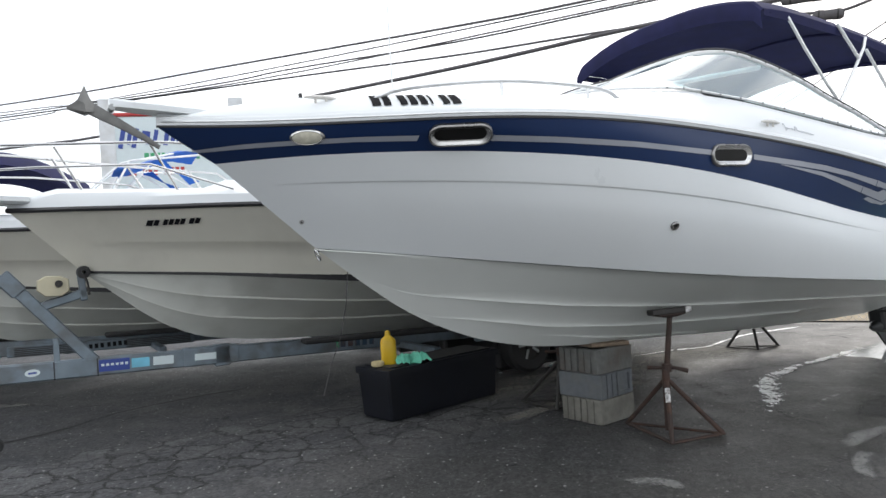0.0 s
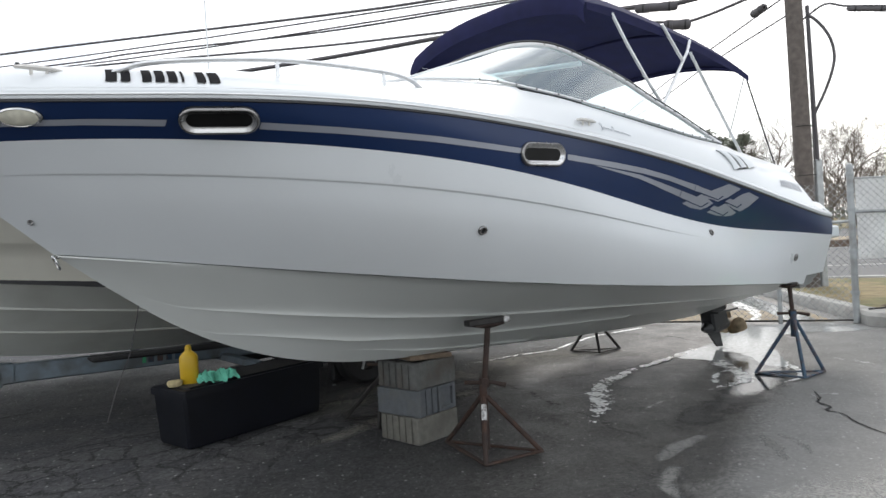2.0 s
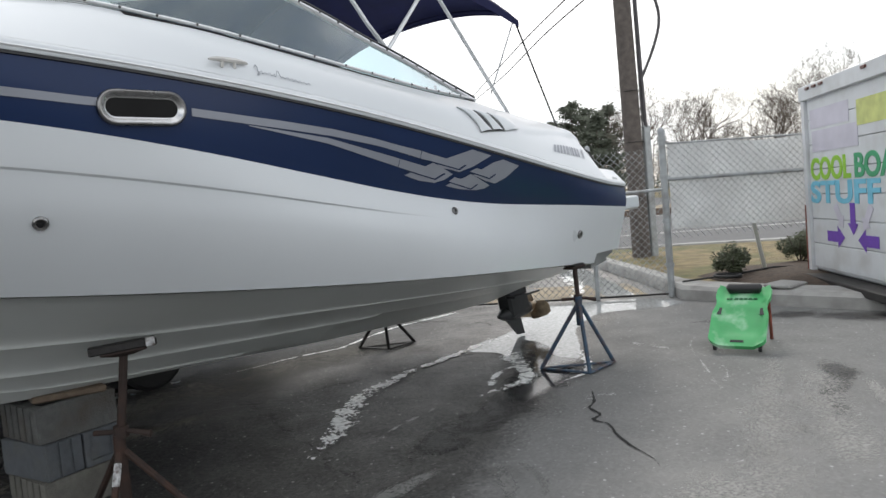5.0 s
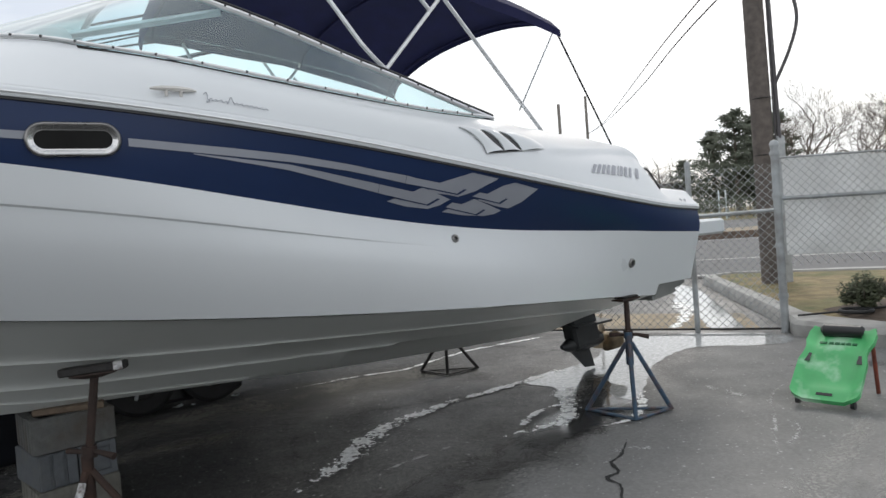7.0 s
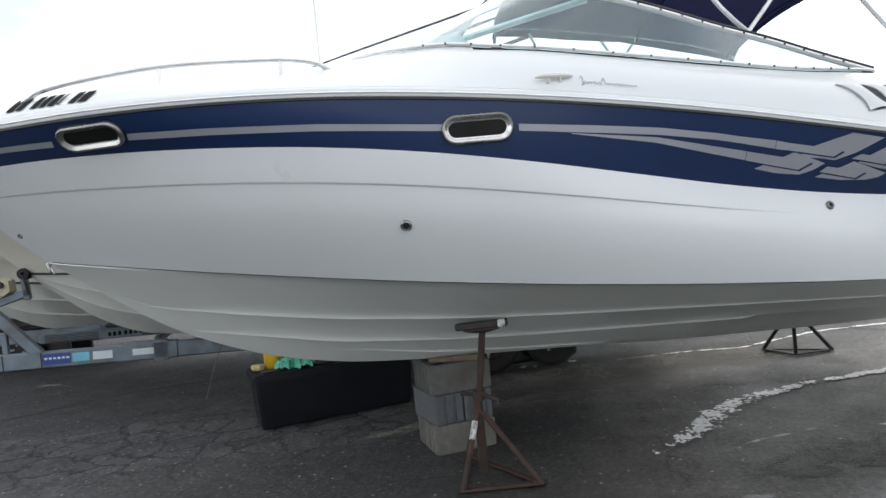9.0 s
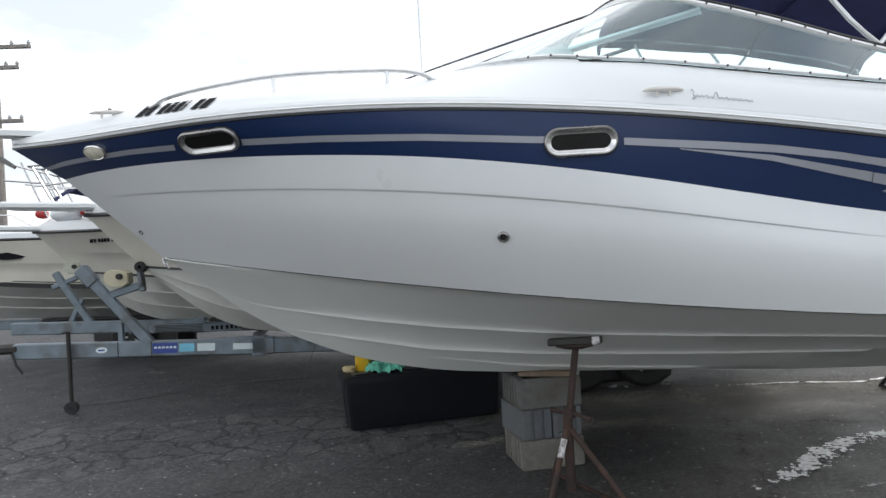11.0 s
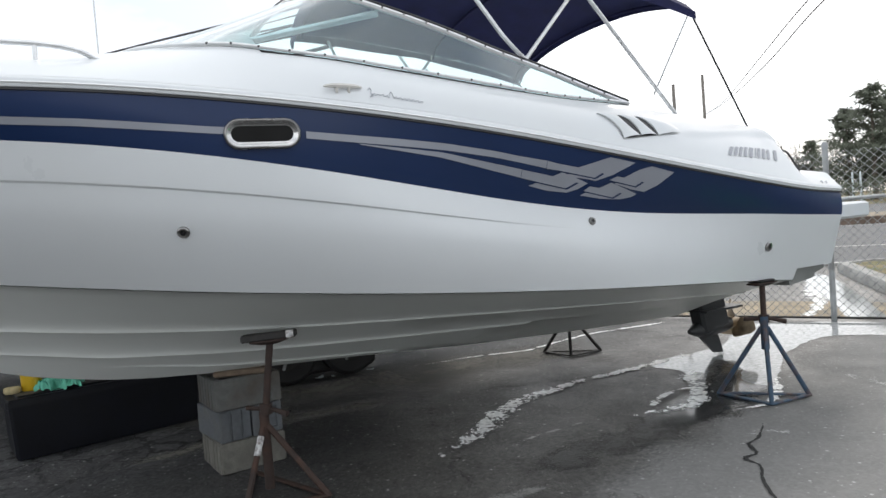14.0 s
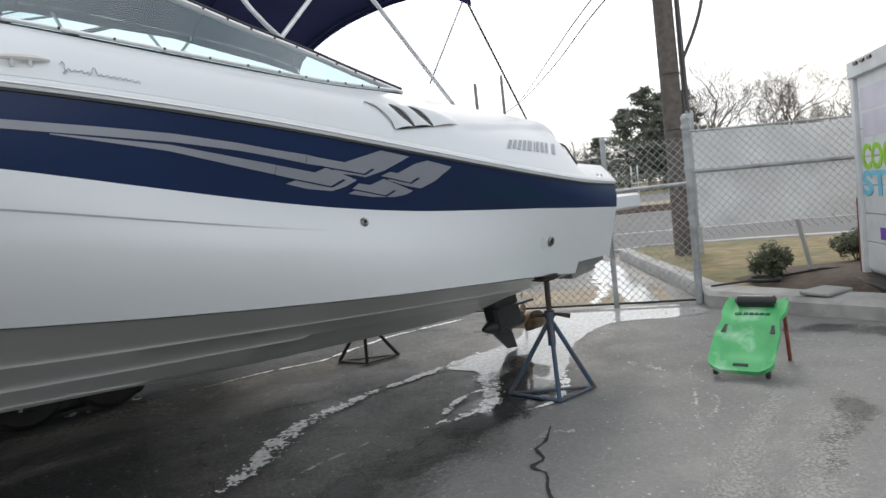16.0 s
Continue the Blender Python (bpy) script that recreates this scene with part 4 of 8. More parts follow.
# windscreen: base and head lines from the aft end round the front
WB = [(1.98, 1.13), (2.3, 1.16), (2.6, 1.165), (3, 1.15), (3.5, 1.1), (4, 1.02), (4.35, 0.92), (4.58, 0.78), (4.74, 0.55), (4.83, 0.28), (4.86, 0.0)]
WT = [(1.98, 1.125, 2.05), (2.3, 1.115, 2.145), (2.6, 1.105, 2.24), (2.906, 1.086, 2.33), (3.208, 1.08, 2.422), (3.511, 1.025, 2.525), (3.762, 0.919, 2.62), (3.908, 0.761, 2.655), (3.976, 0.542, 2.652), (4.0, 0.286, 2.643), (4.003, 0.0, 2.625)]


def on_deck(u, bb):
    """Deck height at a place inside the edge."""
    if u > 4.3:
        zs = sheer_z(u) + 0.055
        return zs + (deck_z(u) - zs) * (1 - min(bb / (sheer_b(u) - 0.005), 1) ** 3.4)
    q = crest_z(u) + 0.012
    if u > 3.7:
        zs = sheer_z(u) + 0.055
        q += (zs + (deck_z(max(u, 4)) - zs) * (1 - (bb / (sheer_b(u) - 0.005)) ** 3.4) - q) * smooth01(3.7, 4.3, u)
    return q


sb = list(range(len(WB)))
wbu, wbb = spline(sb, [p[0] for p in WB]), spline(sb, [p[1] for p in WB])
wtu, wtb, wtz = spline(sb, [p[0] for p in WT]), spline(sb, [p[1] for p in WT]), spline(sb, [p[2] for p in WT])


def ws_base(s, y=1):
    u, bb = wbu(s), max(wbb(s), 0)
    return Vector((u, y * bb, on_deck(u, bb) - 0.006))


def ws_top(s, y=1):
    return Vector((wtu(s), y * max(wtb(s), 0), max(wtz(s), ws_base(s).z + 0.012)))


N = len(WB) - 1
screen = part("windscreen", Builder().tube([ws_base(N * i / 60) for i in range(61)] + [ws_base(N * (60 - i) / 60, -1) for i in range(1, 61)], 0.006, 8), M_DARKSTEEL, boat, "raked wraparound windscreen with dark base trim")
b = Builder()
b.tube([ws_top(N * i / 60) for i in range(61)] + [ws_top(N * (60 - i) / 60, -1) for i in range(1, 61)], 0.016, 8)
part("head_frame", b, M_ALU, screen, "bright aluminium head frame")
# black tube added to draw the shade on the head frame's top
b = Builder()
b.tube([ws_top(N * i / 60) + Vector((0, 0.004, 0.019)) for i in range(61)] + [ws_top(N * (60 - i) / 60, -1) + Vector((0, -0.004, 0.019)) for i in range(1, 61)], 0.009, 6)
part("gasket", b, M_BLACK, screen, "black strip standing for the shaded top of the head frame")
b = Builder()
b.tube([ws_base(N * i / 60) + Vector((0, 0.006, 0.016)) for i in range(61)] + [ws_base(N * (60 - i) / 60, -1) + Vector((0, -0.006, 0.016)) for i in range(1, 61)], 0.009, 6)
part("base_frame", b, M_ALU, screen, "aluminium base frame")
for y in (1, -1):
    b = Builder()
    b.grid([[ws_base(N * i / 60, y).lerp(ws_top(N * i / 60, y), j / 4) for j in range(5)] for i in range(61)])
    g = part("pane", b, M_GLASS, screen, "pale green tinted glass")
    g.visible_shadow = False
    for s0, s1 in ((8.4, 8.4),):
        part("mullion", Builder().tube([ws_base(s0, y), ws_top(s1, y)], 0.009, 6), M_ALU, screen, "aluminium mullion")
    for i in range(16):
        p = ws_top(0.6 + i * 0.38, y)
        part("screw", Builder().lathe([(0.006, 0.0), (0.006, 0.006), (0.001, 0.008)], 6, Matrix.Translation(p + Vector((0, y * 0.014, 0.004))) @ Vector((0, y, 0.3)).to_track_quat("Z", "Y").to_matrix().to_4x4()), M_BLACK, screen)
        p = ws_base(0.6 + i * 0.38, y)
        part("screw", Builder().lathe([(0.006, 0.0), (0.006, 0.006), (0.001, 0.008)], 6, Matrix.Translation(p + Vector((0, y * 0.012, 0.016))) @ Vector((0, y, 0.3)).to_track_quat("Z", "Y").to_matrix().to_4x4()), M_BLACK, screen)
# inner stays of the screen
for y in (1, -1):
    b = Builder()
    b.tube([Vector((4.25, y * 0.62, 2.42)), ws_top(5.2, y) + Vector((0, -y * 0.02, -0.02))], 0.018, 6)
    part("stay", b, M_ALU, screen, "flat aluminium stay behind the glass")

# bow rail
b = Builder()
RAIL = [(6.36, 0.60), (6.2, 0.68), (5.7, 0.82), (5.2, 0.9), (5.0, 0.92), (4.9, 0.92)]
for y in (1, -1):
    ru, rb = spline(range(6), [p[0] for p in RAIL]), spline(range(6), [p[1] for p in RAIL])
    rz = spline(range(6), [2.225, 2.268, 2.308, 2.30, 2.278, 2.235])
    b.tube([(6.40, y * 0.58, 2.19)] + [(ru(5 * i / 30), y * rb(5 * i / 30), rz(5 * i / 30)) for i in range(31)] + [(4.88, y * 0.92, 2.22)], 0.0125, 8)
    for t in (2.0, 3.2):
        b.tube([(ru(t), y * rb(t), rz(t)), (ru(t), y * rb(t), rz(t) - 0.16)], 0.01, 8)
part("bow_rail", b, M_ALU, boat, "low polished bow rail")

# bimini: canvas, bows, poles and straps
CAN_A, CAN_F = 1.22, 3.42
can_z = spline([1.22, 1.5, 1.9, 2.3, 2.8, 3.2, 3.42], [2.755, 2.83, 2.90, 2.95, 3.0, 3.025, 3.02])


def can_pt(u, k, lift=0.0):
    """Canvas at length u; k from -1 (starboard) to 1 (port)."""
    crown = 0.17 * (1 - abs(k) ** 2.4)
    sag = -0.02 * math.sin(math.pi * ((u - CAN_A) / 0.8 % 1)) * (1 - abs(k))
    drop = -0.05 * max(0, abs(k) - 0.93) / 0.07
    return Vector((u, (1.04 - 0.09 * (u - CAN_A) / (CAN_F - CAN_A)) * k, can_z(u) + crown + sag + drop + lift))


bim = part("bimini_canvas", Builder().grid([[can_pt(CAN_A + (CAN_F - CAN_A) * i / 36, j / 14) for j in range(-14, 15)] for i in range(37)], flip=True), M_CANVAS, boat, "navy blue canvas bimini top")
b = Builder()
b.grid([[can_pt(CAN_F, j / 14) + Vector((du, 0, dz)) for j in range(-14, 15)] for du, dz in ((0.0, 0.0), (0.025, -0.02), (0.035, -0.06), (0.03, -0.11), (0.02, -0.15))])
part("hem", b, M_CANVAS, bim, "deep rolled front hem")
b = Builder()
b.grid([[can_pt(CAN_A, j / 14) for j in range(-14, 15)], [can_pt(CAN_A, j / 14) + Vector((-0.008, 0, -0.035)) for j in range(-14, 15)]])
part("hem", b, M_CANVAS, bim)
for y in (1, -1):
    b = Builder()
    b.grid([[can_pt(CAN_A + (CAN_F - CAN_A) * i / 36, y) + Vector((0, 0.004 * y, dz)) for dz in (0.0, -0.05 - 0.02 * math.sin(math.pi * (i / 36 * 2.0 % 1)))] for i in range(37)], flip=y > 0)
    part("side_valance", b, M_CANVAS, bim)
for y in (1, -1):
    for nm, path in (("pole", [(2.68, y * 1.05, 2.31), (2.76, y * 1.06, 2.365), (2.83, y * 1.05, 2.44), (3.02, y * 1.0, 2.72), (3.14, y * 0.96, 2.94)]),
                     ("pole", [(2.68, y * 1.05, 2.31), (2.24, y * 1.03, 2.78), (2.16, y * 1.01, 2.88)]),
                     ("pole", [(1.46, y * 1.07, 1.96), (2.22, y * 1.04, 2.77)]),
                     ("pole", [(2.34, y * 1.04, 2.69), (2.55, y * 1.0, 2.95)])):
        part(nm, Builder().tube(path, 0.0125, 8), M_ALU, bim, "aluminium bimini tube")
    part("pole_foot", Builder().lathe([(0.022, 0), (0.022, 0.02), (0.014, 0.04)], 10, Matrix.Translation((1.46, y * 1.07, 1.955))), M_CHROME, bim)
    part("strap", Builder().tube([(1.25, y * 1.03, 2.70), (0.72, y * 1.03, 1.90)], 0.007, 5), M_BLACK, bim, "black webbing strap")
    part("strap", Builder().tube([(1.27, y * 1.03, 2.70), (1.68, y * 1.06, 2.13)], 0.005, 5), M_GALV, bim)
for u in (3.35, 2.16, 1.28):
    part("bow", Builder().tube([can_pt(u, j / 14, -0.03) for j in range(-14, 15)], 0.0125, 8), M_CANVAS, bim, "canvas-sleeved canopy bow")

# stern drive
b = Builder()
b.box((0.28, 0, 0.72), (0.34, 0.3, 0.36), bev=0.06)
b.box((0.06, 0, 0.42), (0.34, 0.16, 0.42), pose(0, 0, 0, 0, 12, 0), bev=0.05)
b.tube([(0.32, 0, 0.26), (0.24, 0, 0.265), (0.05, 0, 0.27), (-0.14, 0, 0.275), (-0.2, 0, 0.275)], [0.02, 0.06, 0.085, 0.075, 0.06], 14)
b.poly([(0.2, 0.012, 0.2), (-0.04, 0.012, 0.2), (-0.1, 0.012, 0.02), (0.02, 0.012, 0.03)], (0, -0.024, 0))
b.poly([(0.26, 0.16, 0.43), (-0.24, 0.14, 0.43), (-0.28, -0.14, 0.43), (-0.24, -0.14, 0.43), (0.26, -0.16, 0.43)], (0, 0, 0.02))
drive = part("stern_drive", b, M_DRIVE, boat, "black stern drive leg lowered under the transom")
part("propeller_hub", Builder().tube([(-0.2, 0, 0.275), (-0.26, 0, 0.275), (-0.34, 0, 0.275)], [0.055, 0.052, 0.036], 16), M_BRONZE, drive, "bronze propeller hub")
for k in range(3):
    m = Matrix.Translation((-0.26, 0, 0.275)) @ pose(0, 0, 0, 8 + 120 * k, 0, 0)
    rows = []
    for i in range(9):
        r = 0.045 + 0.165 * i / 8
        wd = 0.02 + 0.095 * math.sin(math.pi * (0.18 + 0.78 * i / 8))
        tw = radians(62 - 34 * i / 8)
        rows.append([(wd * k2 * math.cos(tw) - 0.03 * (i / 8) ** 2, wd * k2 * math.sin(tw), r) for k2 in (-1, -0.5, 0, 0.5, 1)])
    b = Builder()
    b.grid([[m @ Vector(p) for p in r] for r in rows])
    b.grid([[m @ Vector((p[0] + 0.006, p[1], p[2])) for p in r] for r in rows], flip=True)
    part("propeller_blade", b, M_BRONZE, drive, "curved bronze propeller blade")

# bow pulpit with a plough anchor
b = Builder()
rows = []
for u, w, z in ((7.1, 0.1, 2.22), (7.3, 0.08, 2.235), (7.5, 0.06, 2.25), (7.56, 0.05, 2.255), (7.59, 0.03, 2.257)):
    rows.append([(u, w, z - 0.03), (u, w, z), (u, w * 0.8, z + 0.012), (u, -w * 0.8, z + 0.012), (u, -w, z), (u, -w, z - 0.03)])
b.grid(rows, close=True)
b.poly(rows[-1])
pul = part("pulpit", b, M_WHITE, boat, "short white anchor pulpit")
part("anchor_roller", Builder().tube([(7.58, -0.04, 2.225), (7.58, 0.04, 2.225)], 0.016, 12), M_GALV, pul)
b = Builder()
rows = []
for x, z, w, h in ((7.36, 2.03, 0.012, 0.02), (7.43, 2.078, 0.013, 0.03), (7.55, 2.15, 0.014, 0.045), (7.66, 2.21, 0.018, 0.06), (7.70, 2.235, 0.022, 0.05)):
    q = Vector((-0.5, 0, 0.86))
    c = Vector((x, 0, z))
    rows.append([c + q * h * a + Vector((0, w * k, 0)) for a, k in ((-0.5, -0.6), (-0.5, 0.6), (0, 1), (0.5, 0.6), (0.5, -0.6), (0, -1))])
b.grid(rows, close=True)
b.poly(rows[0])
for y in (1, -1):
    fl = [(7.64, 0.0, 2.205), (7.68, y * 0.03, 2.265), (7.70, y * 0.012, 2.33), (7.735, y * 0.045, 2.25), (7.785, y * 0.02, 2.215), (7.70, y * 0.05, 2.19)]
    cc = Vector((7.705, y * 0.05, 2.235))
    b.add([cc] + fl, [(0, 1 + k, 1 + (k + 1) % 6) for k in range(6)])
    b.add([cc + Vector((0, -y * 0.012, 0))] + [Vector(p) + Vector((-0.004, -y * 0.01, 0)) for p in fl], [(0, 1 + (k + 1) % 6, 1 + k) for k in range(6)])
part("plough_anchor", b, M_ANCHOR, boat, "grey galvanised plough anchor stowed at the bow")


# ---- ground, standing water, kerb, verge and road ----
def wobble(x, y, s=1.0):
    return noise.noise(Vector((x * s, y * s, 3.1)))


b = Builder()
b.poly([(-400, -400, 0), (400, -400, 0), (400, 400, 0), (-400, 400, 0)])
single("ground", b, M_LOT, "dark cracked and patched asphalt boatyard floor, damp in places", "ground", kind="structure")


def patch(name, path, material, label, category, z, lift=0.0):
    """A film along a path of (x, y, half width); its rim value falls from the middle to the border."""
    xs = spline(range(len(path)), [p[0] for p in path])
    ys = spline(range(len(path)), [p[1] for p in path])
    ws = spline(range(len(path)), [p[2] for p in path])
    total = sum(math.dist(path[i][:2], path[i + 1][:2]) for i in range(len(path) - 1))
    n = max(10, int(total / 0.06))
    rows, rim = [], []
    for i in range(n + 1):
        t = (len(path) - 1) * i / n
        d = Vector((xs(t + 0.02) - xs(t - 0.02), ys(t + 0.02) - ys(t - 0.02), 0)).normalized()
        q = Vector((-d.y, d.x, 0))
        p = Vector((xs(t), ys(t), z))
        if category == "crack":
            p += Vector((wobble(t * 3.1, 2.0, 1), wobble(5.0, t * 3.7, 1), 0)) * 0.03 + Vector((wobble(t * 9.0, 8.0, 1), wobble(1.0, t * 10.0, 1), 0)) * 0.005
        w = max(ws(t), 0.006) * 1.5
        e = min(1.0, 6 * i / n, 6 * (n - i) / n)
        rows.append([p + q * w * k for k in (-1, -0.66, -0.33, 0, 0.33, 0.66, 1)])
        rim += [e * v for v in (0, 0.45, 0.85, 1, 0.85, 0.45, 0)]
    ob = single(name, Builder().grid(rows, flip=True), material, label, category, kind="structure")
    att = ob.data.attributes.new("rim", "FLOAT", "POINT")
    for k, v in enumerate(rim):
        att.data[k].value = v - 0.35 + lift * min(1.0, v * 3)
    ob.visible_shadow = False
    return ob


SUDS = "white soap suds drying in streaks on asphalt"
DUST = "pale dry dust on asphalt sheltered by the hull"
WET = "thin standing water on asphalt mirroring the white sky"
DAMP = "dark wet stain on asphalt"
STONY = "worn track with pale bared stones in asphalt"
SILT = "pale dried silt streak on asphalt"
# wet ground whose dark colour also paints in the hull's reflection
patch("wet_patch", [(4.9, 7.0, 0.1), (4.72, 6.5, 0.17), (4.42, 5.9, 0.25), (4.08, 5.5, 0.25), (3.74, 5.22, 0.24), (3.36, 4.95, 0.21), (3.05, 4.76, 0.14), (2.75, 4.6, 0.05)], M_DAMP, DAMP, "stain", 0.003)
patch("wet_patch", [(6.25, 4.95, 0.1), (6.05, 4.62, 0.16), (5.6, 4.3, 0.1), (5.2, 3.8, 0.06)], M_DAMP, DAMP, "stain", 0.003)
patch("wet_patch", [(6.3, 6.7, 0.05), (6.9, 6.5, 0.12), (7.5, 6.2, 0.22), (7.9, 5.5, 0.3), (8.2, 4.7, 0.3)], M_DAMP, DAMP, "stain", 0.003)
for path in ([(6.1, 5.3, 0.04), (5.88, 5.03, 0.07), (5.49, 4.66, 0.11), (5.12, 4.31, 0.15), (4.81, 3.98, 0.18), (4.3, 3.5, 0.2)], [(6.05, 4.85, 0.06), (5.81, 4.57, 0.15), (5.5, 4.27, 0.17), (5.22, 3.97, 0.18), (5.0, 3.7, 0.2), (4.6, 3.2, 0.2)], [(6.1, 4.45, 0.03), (5.75, 4.05, 0.06), (5.4, 3.6, 0.1)], [(4.75, 3.85, 0.1), (4.5, 3.66, 0.2), (4.1, 3.5, 0.24), (3.56, 3.4, 0.24), (3.0, 3.4, 0.2), (2.4, 3.3, 0.15)]):
    patch("stony_track", path, M_GRAVEL, STONY, "worn track", 0.0035)
for path in ([(3.1, 4.52, 0.04), (2.79, 4.34, 0.09), (2.45, 4.08, 0.05)], [(3.38, 4.45, 0.03), (3.29, 4.12, 0.05), (3.16, 3.8, 0.03)], [(3.45, 4.43, 0.02), (3.47, 4.13, 0.04), (3.36, 3.85, 0.03)], [(-5.0, 7.3, 0.1), (-4.4, 7.15, 0.12), (-4.1, 7.1, 0.04)], [(2.65, 4.1, 0.05), (2.35, 3.75, 0.06), (2.35, 3.5, 0.04)], [(0.95, 3.75, 0.05), (1.2, 3.75, 0.08), (1.3, 3.55, 0.05)]):
    patch("silt_streak", path, M_DRY, SILT, "silt", 0.004)
for path in ([(-0.3, 5.75, 0.15), (0.4, 6.3, 0.4), (1.1, 6.85, 0.5), (1.9, 7.25, 0.6), (2.7, 7.6, 0.6), (3.4, 8.1, 0.5), (4.0, 8.6, 0.3)], [(0.3, 5.2, 0.06), (0.7, 5.45, 0.1), (1.2, 6.05, 0.16), (1.7, 6.3, 0.2), (2.2, 6.7, 0.2)]):
    patch("dusty_ground", path, M_DUST, DUST, "dust", 0.0026)
def pool(pts, z=0.0055, material=None):
    """A shallow sheet of soapy water with a smooth winding shore."""
    n, out = len(pts), []
    for i in range(n):
        p0, p1, p2, p3 = (Vector((*pts[(i + k) % n], z)) for k in (-1, 0, 1, 2))
        for k in range(8):
            t = k / 8
            q = 0.5 * (2 * p1 + (p2 - p0) * t + (2 * p0 - 5 * p1 + 4 * p2 - p3) * t * t + (3 * p1 - p0 - 3 * p2 + p3) * t ** 3)
            out.append(q + Vector((wobble(q.x, q.y, 7), wobble(q.y, q.x, 7), 0)) * 0.03)
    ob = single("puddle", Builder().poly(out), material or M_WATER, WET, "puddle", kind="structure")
    att = ob.data.attributes.new("rim", "FLOAT", "POINT")
    for k in range(len(att.data)):
        att.data[k].value = 0.75
    ob.visible_shadow = False


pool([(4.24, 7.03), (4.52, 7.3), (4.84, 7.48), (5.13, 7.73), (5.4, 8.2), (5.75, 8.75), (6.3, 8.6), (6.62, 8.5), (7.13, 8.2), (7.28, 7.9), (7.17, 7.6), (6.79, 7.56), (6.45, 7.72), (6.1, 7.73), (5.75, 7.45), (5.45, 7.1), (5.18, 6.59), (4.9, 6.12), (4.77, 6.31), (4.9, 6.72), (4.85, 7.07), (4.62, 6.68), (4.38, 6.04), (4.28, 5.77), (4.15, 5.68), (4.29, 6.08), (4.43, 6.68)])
patch("foam_streak", [(4.95, 7.5, 0.05), (4.63, 7.32, 0.07), (4.33, 7.12, 0.06), (4.07, 6.95, 0.055), (3.74, 6.74, 0.045), (3.5, 6.6, 0.05), (3.28, 6.38, 0.075), (3.03, 6.14, 0.08), (2.86, 5.82, 0.1), (2.74, 5.55, 0.095), (2.6, 5.25, 0.06), (2.45, 5.02, 0.035), (2.26, 4.78, 0.015)], M_FOAM, SUDS, "foam", 0.008)
patch("foam_streak", [(4.6, 6.85, 0.1), (4.45, 6.5, 0.1), (4.36, 6.15, 0.08), (4.28, 5.85, 0.07), (4.1, 5.7, 0.06), (3.9, 5.64, 0.04), (3.6, 5.52, 0.015)], M_FOAM, SUDS, "foam", 0.0095)
patch("foam_streak", [(4.33, 6.22, 0.03), (4.2, 6.12, 0.035), (4.08, 6.02, 0.03), (3.96, 5.84, 0.03), (3.88, 5.69, 0.02)], M_FOAM, SUDS, "foam", 0.0105)
patch("foam_streak", [(5.1, 6.45, 0.03), (4.93, 6.1, 0.035), (4.83, 5.88, 0.035), (4.68, 5.67, 0.03), (4.5, 5.58, 0.02), (4.36, 5.58, 0.015)], M_FOAM, SUDS, "foam", 0.0105)
patch("puddle", [(4.98, 7.25, 0.12), (4.9, 6.75, 0.2), (4.74, 6.3, 0.26), (4.46, 5.92, 0.25), (4.12, 5.6, 0.2), (3.9, 5.4, 0.14), (3.68, 5.2, 0.06)], M_FILM, WET, "puddle", 0.0051, lift=0.15)
patch("puddle", [(4.95, 7.0, 0.08), (4.76, 6.6, 0.12), (4.52, 6.1, 0.14), (4.22, 5.68, 0.12), (3.98, 5.45, 0.08), (3.75, 5.25, 0.04)], M_CLEAR, WET, "puddle", 0.0048, lift=0.1)
patch("foam_streak", [(1.5, 7.45, 0.008), (2.3, 7.78, 0.012), (2.75, 7.98, 0.022), (3.2, 8.08, 0.022), (3.45, 8.3, 0.028), (3.75, 8.58, 0.028), (4.05, 8.82, 0.035), (4.5, 9.03, 0.035), (5.0, 9.22, 0.04), (5.6, 9.3, 0.06)], M_FOAM, SUDS, "foam", 0.0065)
for path in ([(5.5, 6.35, 0.04), (5.6, 6.1, 0.06), (5.66, 5.8, 0.04)], [(4.28, 5.04, 0.05), (4.43, 5.12, 0.05), (4.6, 5.04, 0.03)], [(6.4, 6.3, 0.015), (6.05, 6.08, 0.018), (5.78, 5.8, 0.018), (5.52, 5.35, 0.018), (5.25, 4.92, 0.014), (4.94, 4.38, 0.01)], [(5.5, 5.35, 0.02), (5.58, 5.2, 0.025), (5.42, 4.98, 0.025), (5.22, 4.83, 0.02)], [(3.5, 5.58, 0.02), (3.25, 5.42, 0.025), (3.0, 5.24, 0.025), (2.8, 5.05, 0.015)], [(6.85, 6.3, 0.04), (7.0, 6.1, 0.04), (7.1, 5.9, 0.03)]):
    patch("residue", path, M_RESIDUE, "dried white soap residue on asphalt", "residue", 0.005)
